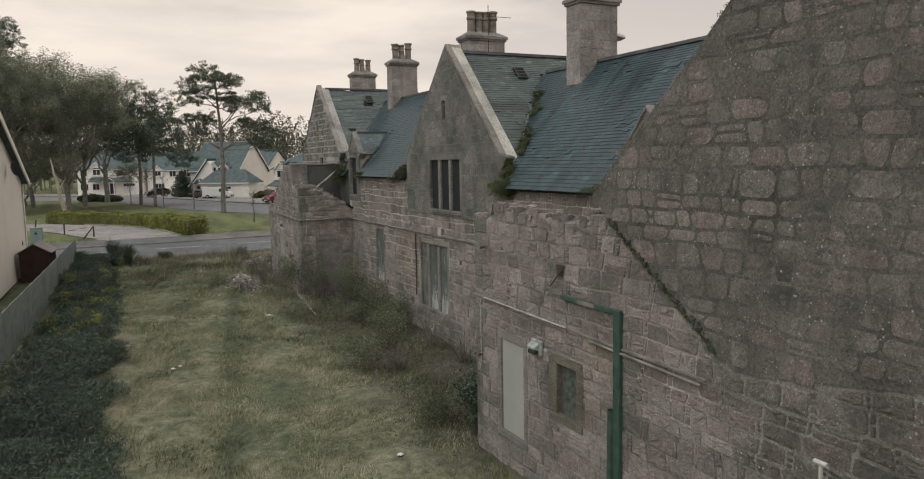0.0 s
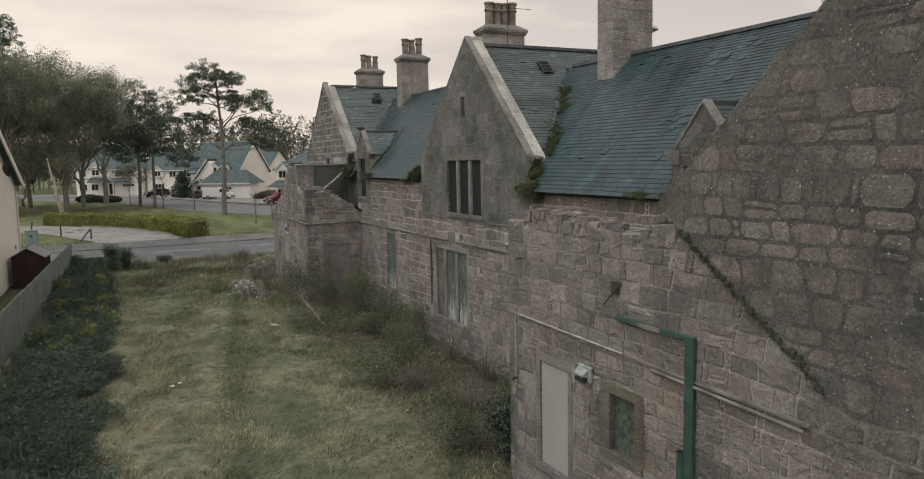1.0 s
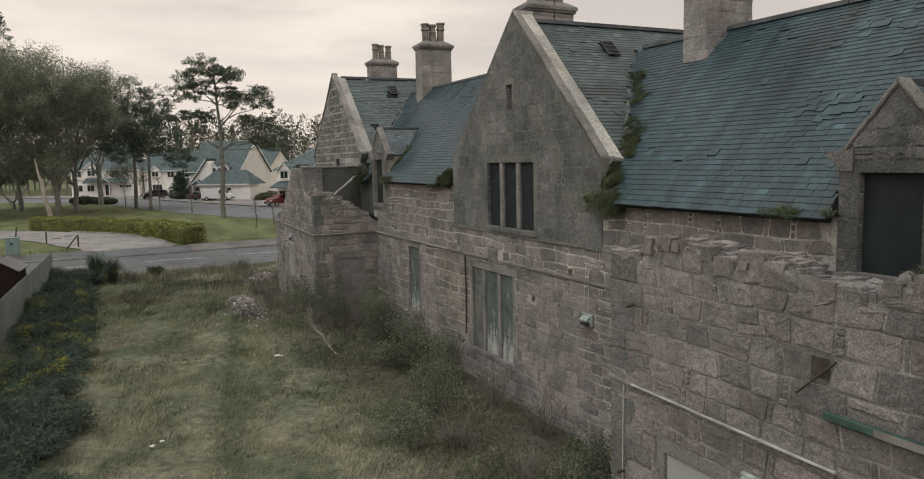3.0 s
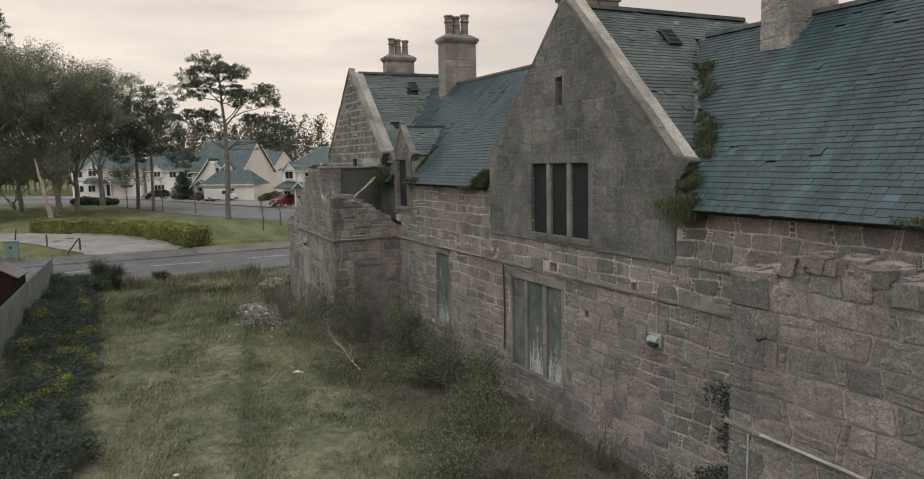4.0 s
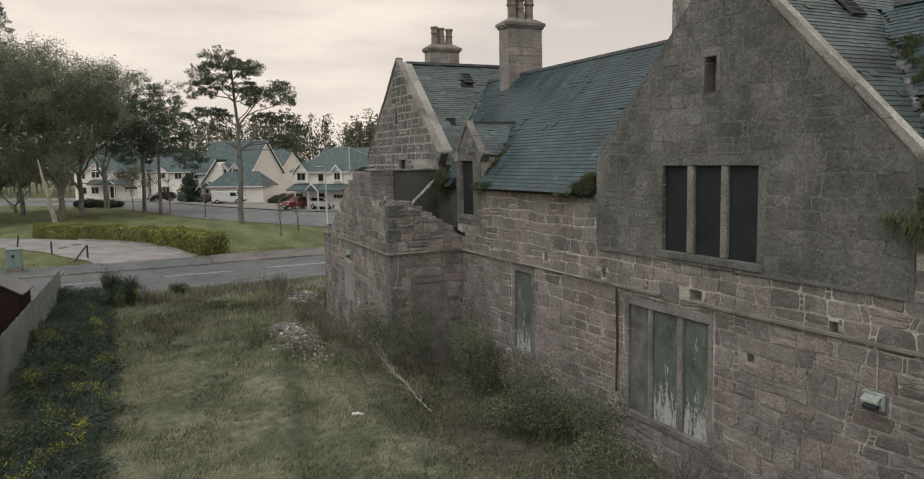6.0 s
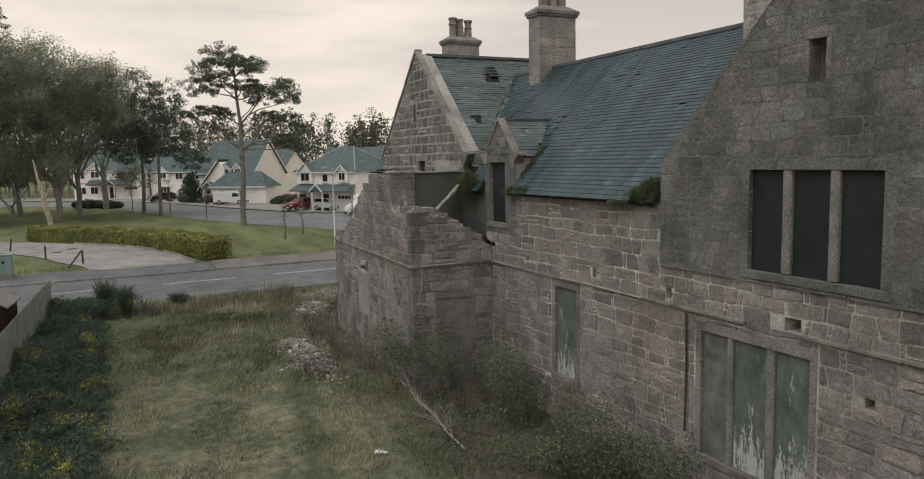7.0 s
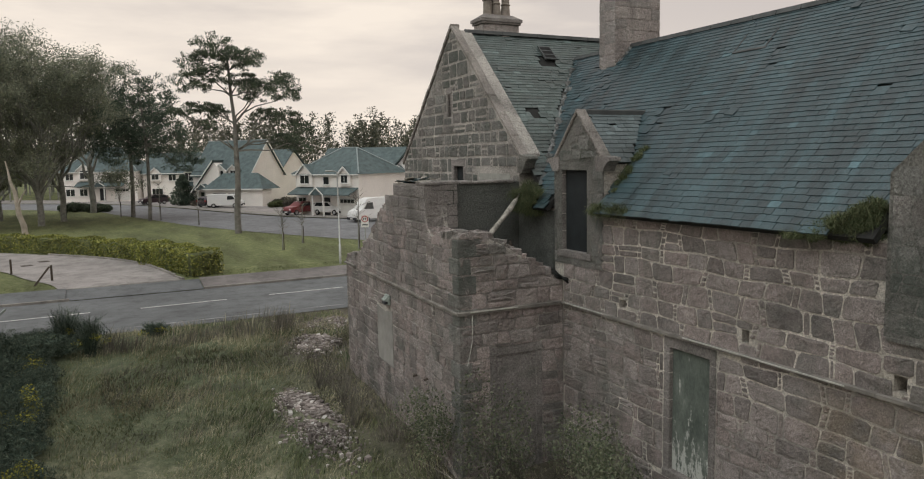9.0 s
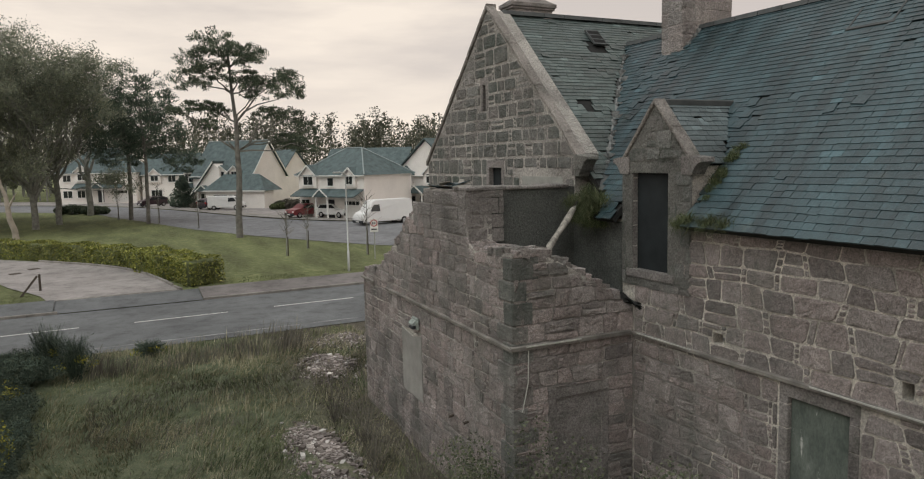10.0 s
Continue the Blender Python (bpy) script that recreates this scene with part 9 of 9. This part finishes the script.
for i in range(14):
    part("slate_debris", box(-0.2, 0.2, -0.12, 0.12, 0, 0.015), SLATE if i % 3 else OLD_TIMBER, house, at=pose(WX(38.5) + rb.uniform(0.05, 0.45), rb.uniform(37.6, 39.5), 6.8 + 0.02 * i * 0.4, rb.uniform(-14, 14), rb.uniform(-14, 14), rb.uniform(0, 180)))
part("plank", box(-0.5, 0.5, -0.05, 0.05, 0, 0.04), OLD_TIMBER, house, at=pose(WX(38) + 0.3, 38.2, 6.88, 4, -6, 60))
# a broken roof light in the long slope
fr = part("skylight_frame", box(-0.03, 0.03, -0.02, 0.85, 0.0, 0.05, 0.006), LEAD, house, "broken roof light frame", at=pose(14.62, 32.5, 9.45, 0, -45.3, 0))
part("bar", box(0.0, 0.55, 0.8, 0.84, 0.0, 0.05, 0.006), LEAD, fr)
part("bar", box(0.0, 0.55, 0.0, 0.04, 0.0, 0.05, 0.006), LEAD, fr)
# skylights and the ventilator behind the ridge
for x, y, z, rot in ((14.28, 23.2, 9.92, 0), (14.5, 40.4, 10.4, 0)):
    sk = part("skylight", box(-0.2, 0.2, -0.3, 0.3, 0.02, 0.07), LEAD, house, "broken roof light", at=pose(x, y, z, 44.4, 0, 0))
    for k in range(3):
        part("bar", box(-0.17, 0.17, -0.25 + k * 0.18, -0.12 + k * 0.18, 0.07, 0.075), BLACK, sk)
part("ventilator", mesh_np("ventilator", *lathe([(0.35, 0), (0.35, 1.3), (0.95, 1.45), (0.9, 1.55), (0.45, 1.8), (0.2, 2.3), (0.06, 2.7), (0.0, 2.75)], 8), WHITE_PAINT), None, house, "white louvred roof ventilator with a flared cap", at=pose(17.0, 21.9, 9.9) @ Matrix.Scale(0.8, 4))
aerial = part("aerial", tube("aerial", [(15.3, 27.45, 11.0), (15.3, 27.45, 13.2)], 0.018, 5), RUST, house)
part("crossbar", tube("crossbar", [(15.2, 27.45, 12.75), (16.3, 27.3, 12.72)], 0.012, 5), RUST, aerial)
# the mossy scar of a lost roof: small lumps along a wavering line
scar_path = [(10.36, 5.82), (10.2, 5.7), (9.63, 5.3), (8.93, 4.82), (8.29, 4.43), (7.88, 4.04)]
rk = random.Random(31)
lumps = []
for (ya, za), (yb, zb) in zip(scar_path, scar_path[1:]):
    n = max(2, int(math.hypot(yb - ya, zb - za) / 0.05))
    for i in range(n):
        q = i / n
        if rk.random() < 0.3:
            continue
        s = rk.uniform(0.01, 0.035)
        c = np.array((XE - 0.035, ya + (yb - ya) * q + rk.uniform(-0.04, 0.04), za + (zb - za) * q + rk.uniform(-0.05, 0.05)))
        v = np.array([(a, b, d) for a in (-1, 1) for b in (-1, 1) for d in (-1, 1)]) * s * np.array((0.8, rk.uniform(0.7, 1.5), rk.uniform(0.6, 1.2)))
        v = v + np.array([[rk.uniform(-0.35, 0.35) * s for _ in range(3)] for _ in range(8)]) + c
        lumps.append((v, np.array([(0, 1, 3, 2), (4, 6, 7, 5), (0, 4, 5, 1), (2, 3, 7, 6), (0, 2, 6, 4), (1, 5, 7, 3)])))
part("scar_ridge", mesh_np("scar_ridge", *join_arrays(lumps), SOOT), None, house, "dark mossy scar of a lost roof", kind="stuff")


# broken rubble core on the wall heads
def wall_head(name, spots, parent, seed, material=None, size=1.0):
    r = random.Random(seed)
    items = []
    for x, y, z in spots:
        s = r.uniform(0.05, 0.11) * size
        v = np.array([(a, b, d) for a in (-1, 1) for b in (-1, 1) for d in (-1, 1)]) * s * np.array((r.uniform(0.7, 1.3), r.uniform(0.8, 1.3), r.uniform(0.6, 1.1)))
        v = v + np.array([[r.uniform(-0.25, 0.25) * s for _ in range(3)] for _ in range(8)]) + np.array((x + r.uniform(-0.03, 0.03), y + r.uniform(-0.03, 0.03), z))
        items.append((v, np.array([(0, 1, 3, 2), (4, 6, 7, 5), (0, 4, 5, 1), (2, 3, 7, 6), (0, 2, 6, 4), (1, 5, 7, 3)])))
    part(name, mesh_np(name, *join_arrays(items), material or STONE), None, parent, kind="stuff")


wall_head("rubble_core", [(XE + dx, y, near_top(y)) for y in np.arange(10.42, 15.4, 0.12) for dx in (0.08, 0.22, 0.36, 0.5)], ext_wall, 3)
wall_head("rubble_core", [(WX(y) + dx, y, wing_top(y)) for y in np.concatenate([np.arange(35.5, 37.3, 0.12), np.arange(39.7, 44.6, 0.12)]) for dx in (0.1, 0.25, 0.4)], wing_front, 4)
wall_head("rubble_core", [(x, 35.42 + dy, side_top(x)) for x in np.arange(9.7, 11.6, 0.12) for dy in (0.1, 0.25, 0.4)], wing_side, 5)
fillet = [(14.9 + 0.06 * i, 37.58, 9.73 + 0.0606 * i) for i in range(9)] + [(14.5 + 0.07 * i, 19.8, 9.19 + 0.072 * i) for i in range(10)]
wall_head("mortar_fillet", fillet, house, 7, VALLEY_LEAD, 0.6)
# an iron pipe's remnant beside the large window
part("rusty_downpipe", tube("rusty_downpipe", [(XM - 0.07, 27.02, 1.55), (XM - 0.06, 27.0, 2.8), (XM - 0.07, 27.02, 4.02)], 0.026, 7), RUST, house)
# iron covers in the drive
for x, y in ((-1.36, 75.95), (-2.2, 74.4)):
    tagged(part("drain_cover", box(-0.3, 0.3, -0.25, 0.25, 0.0, 0.025, 0.005), RUST, at=pose(x, y, float(land(x, y)) + 0.045, 0, 0, 20)), "flat rusty iron drain cover in the driveway", "drain cover", "covers in the drive")
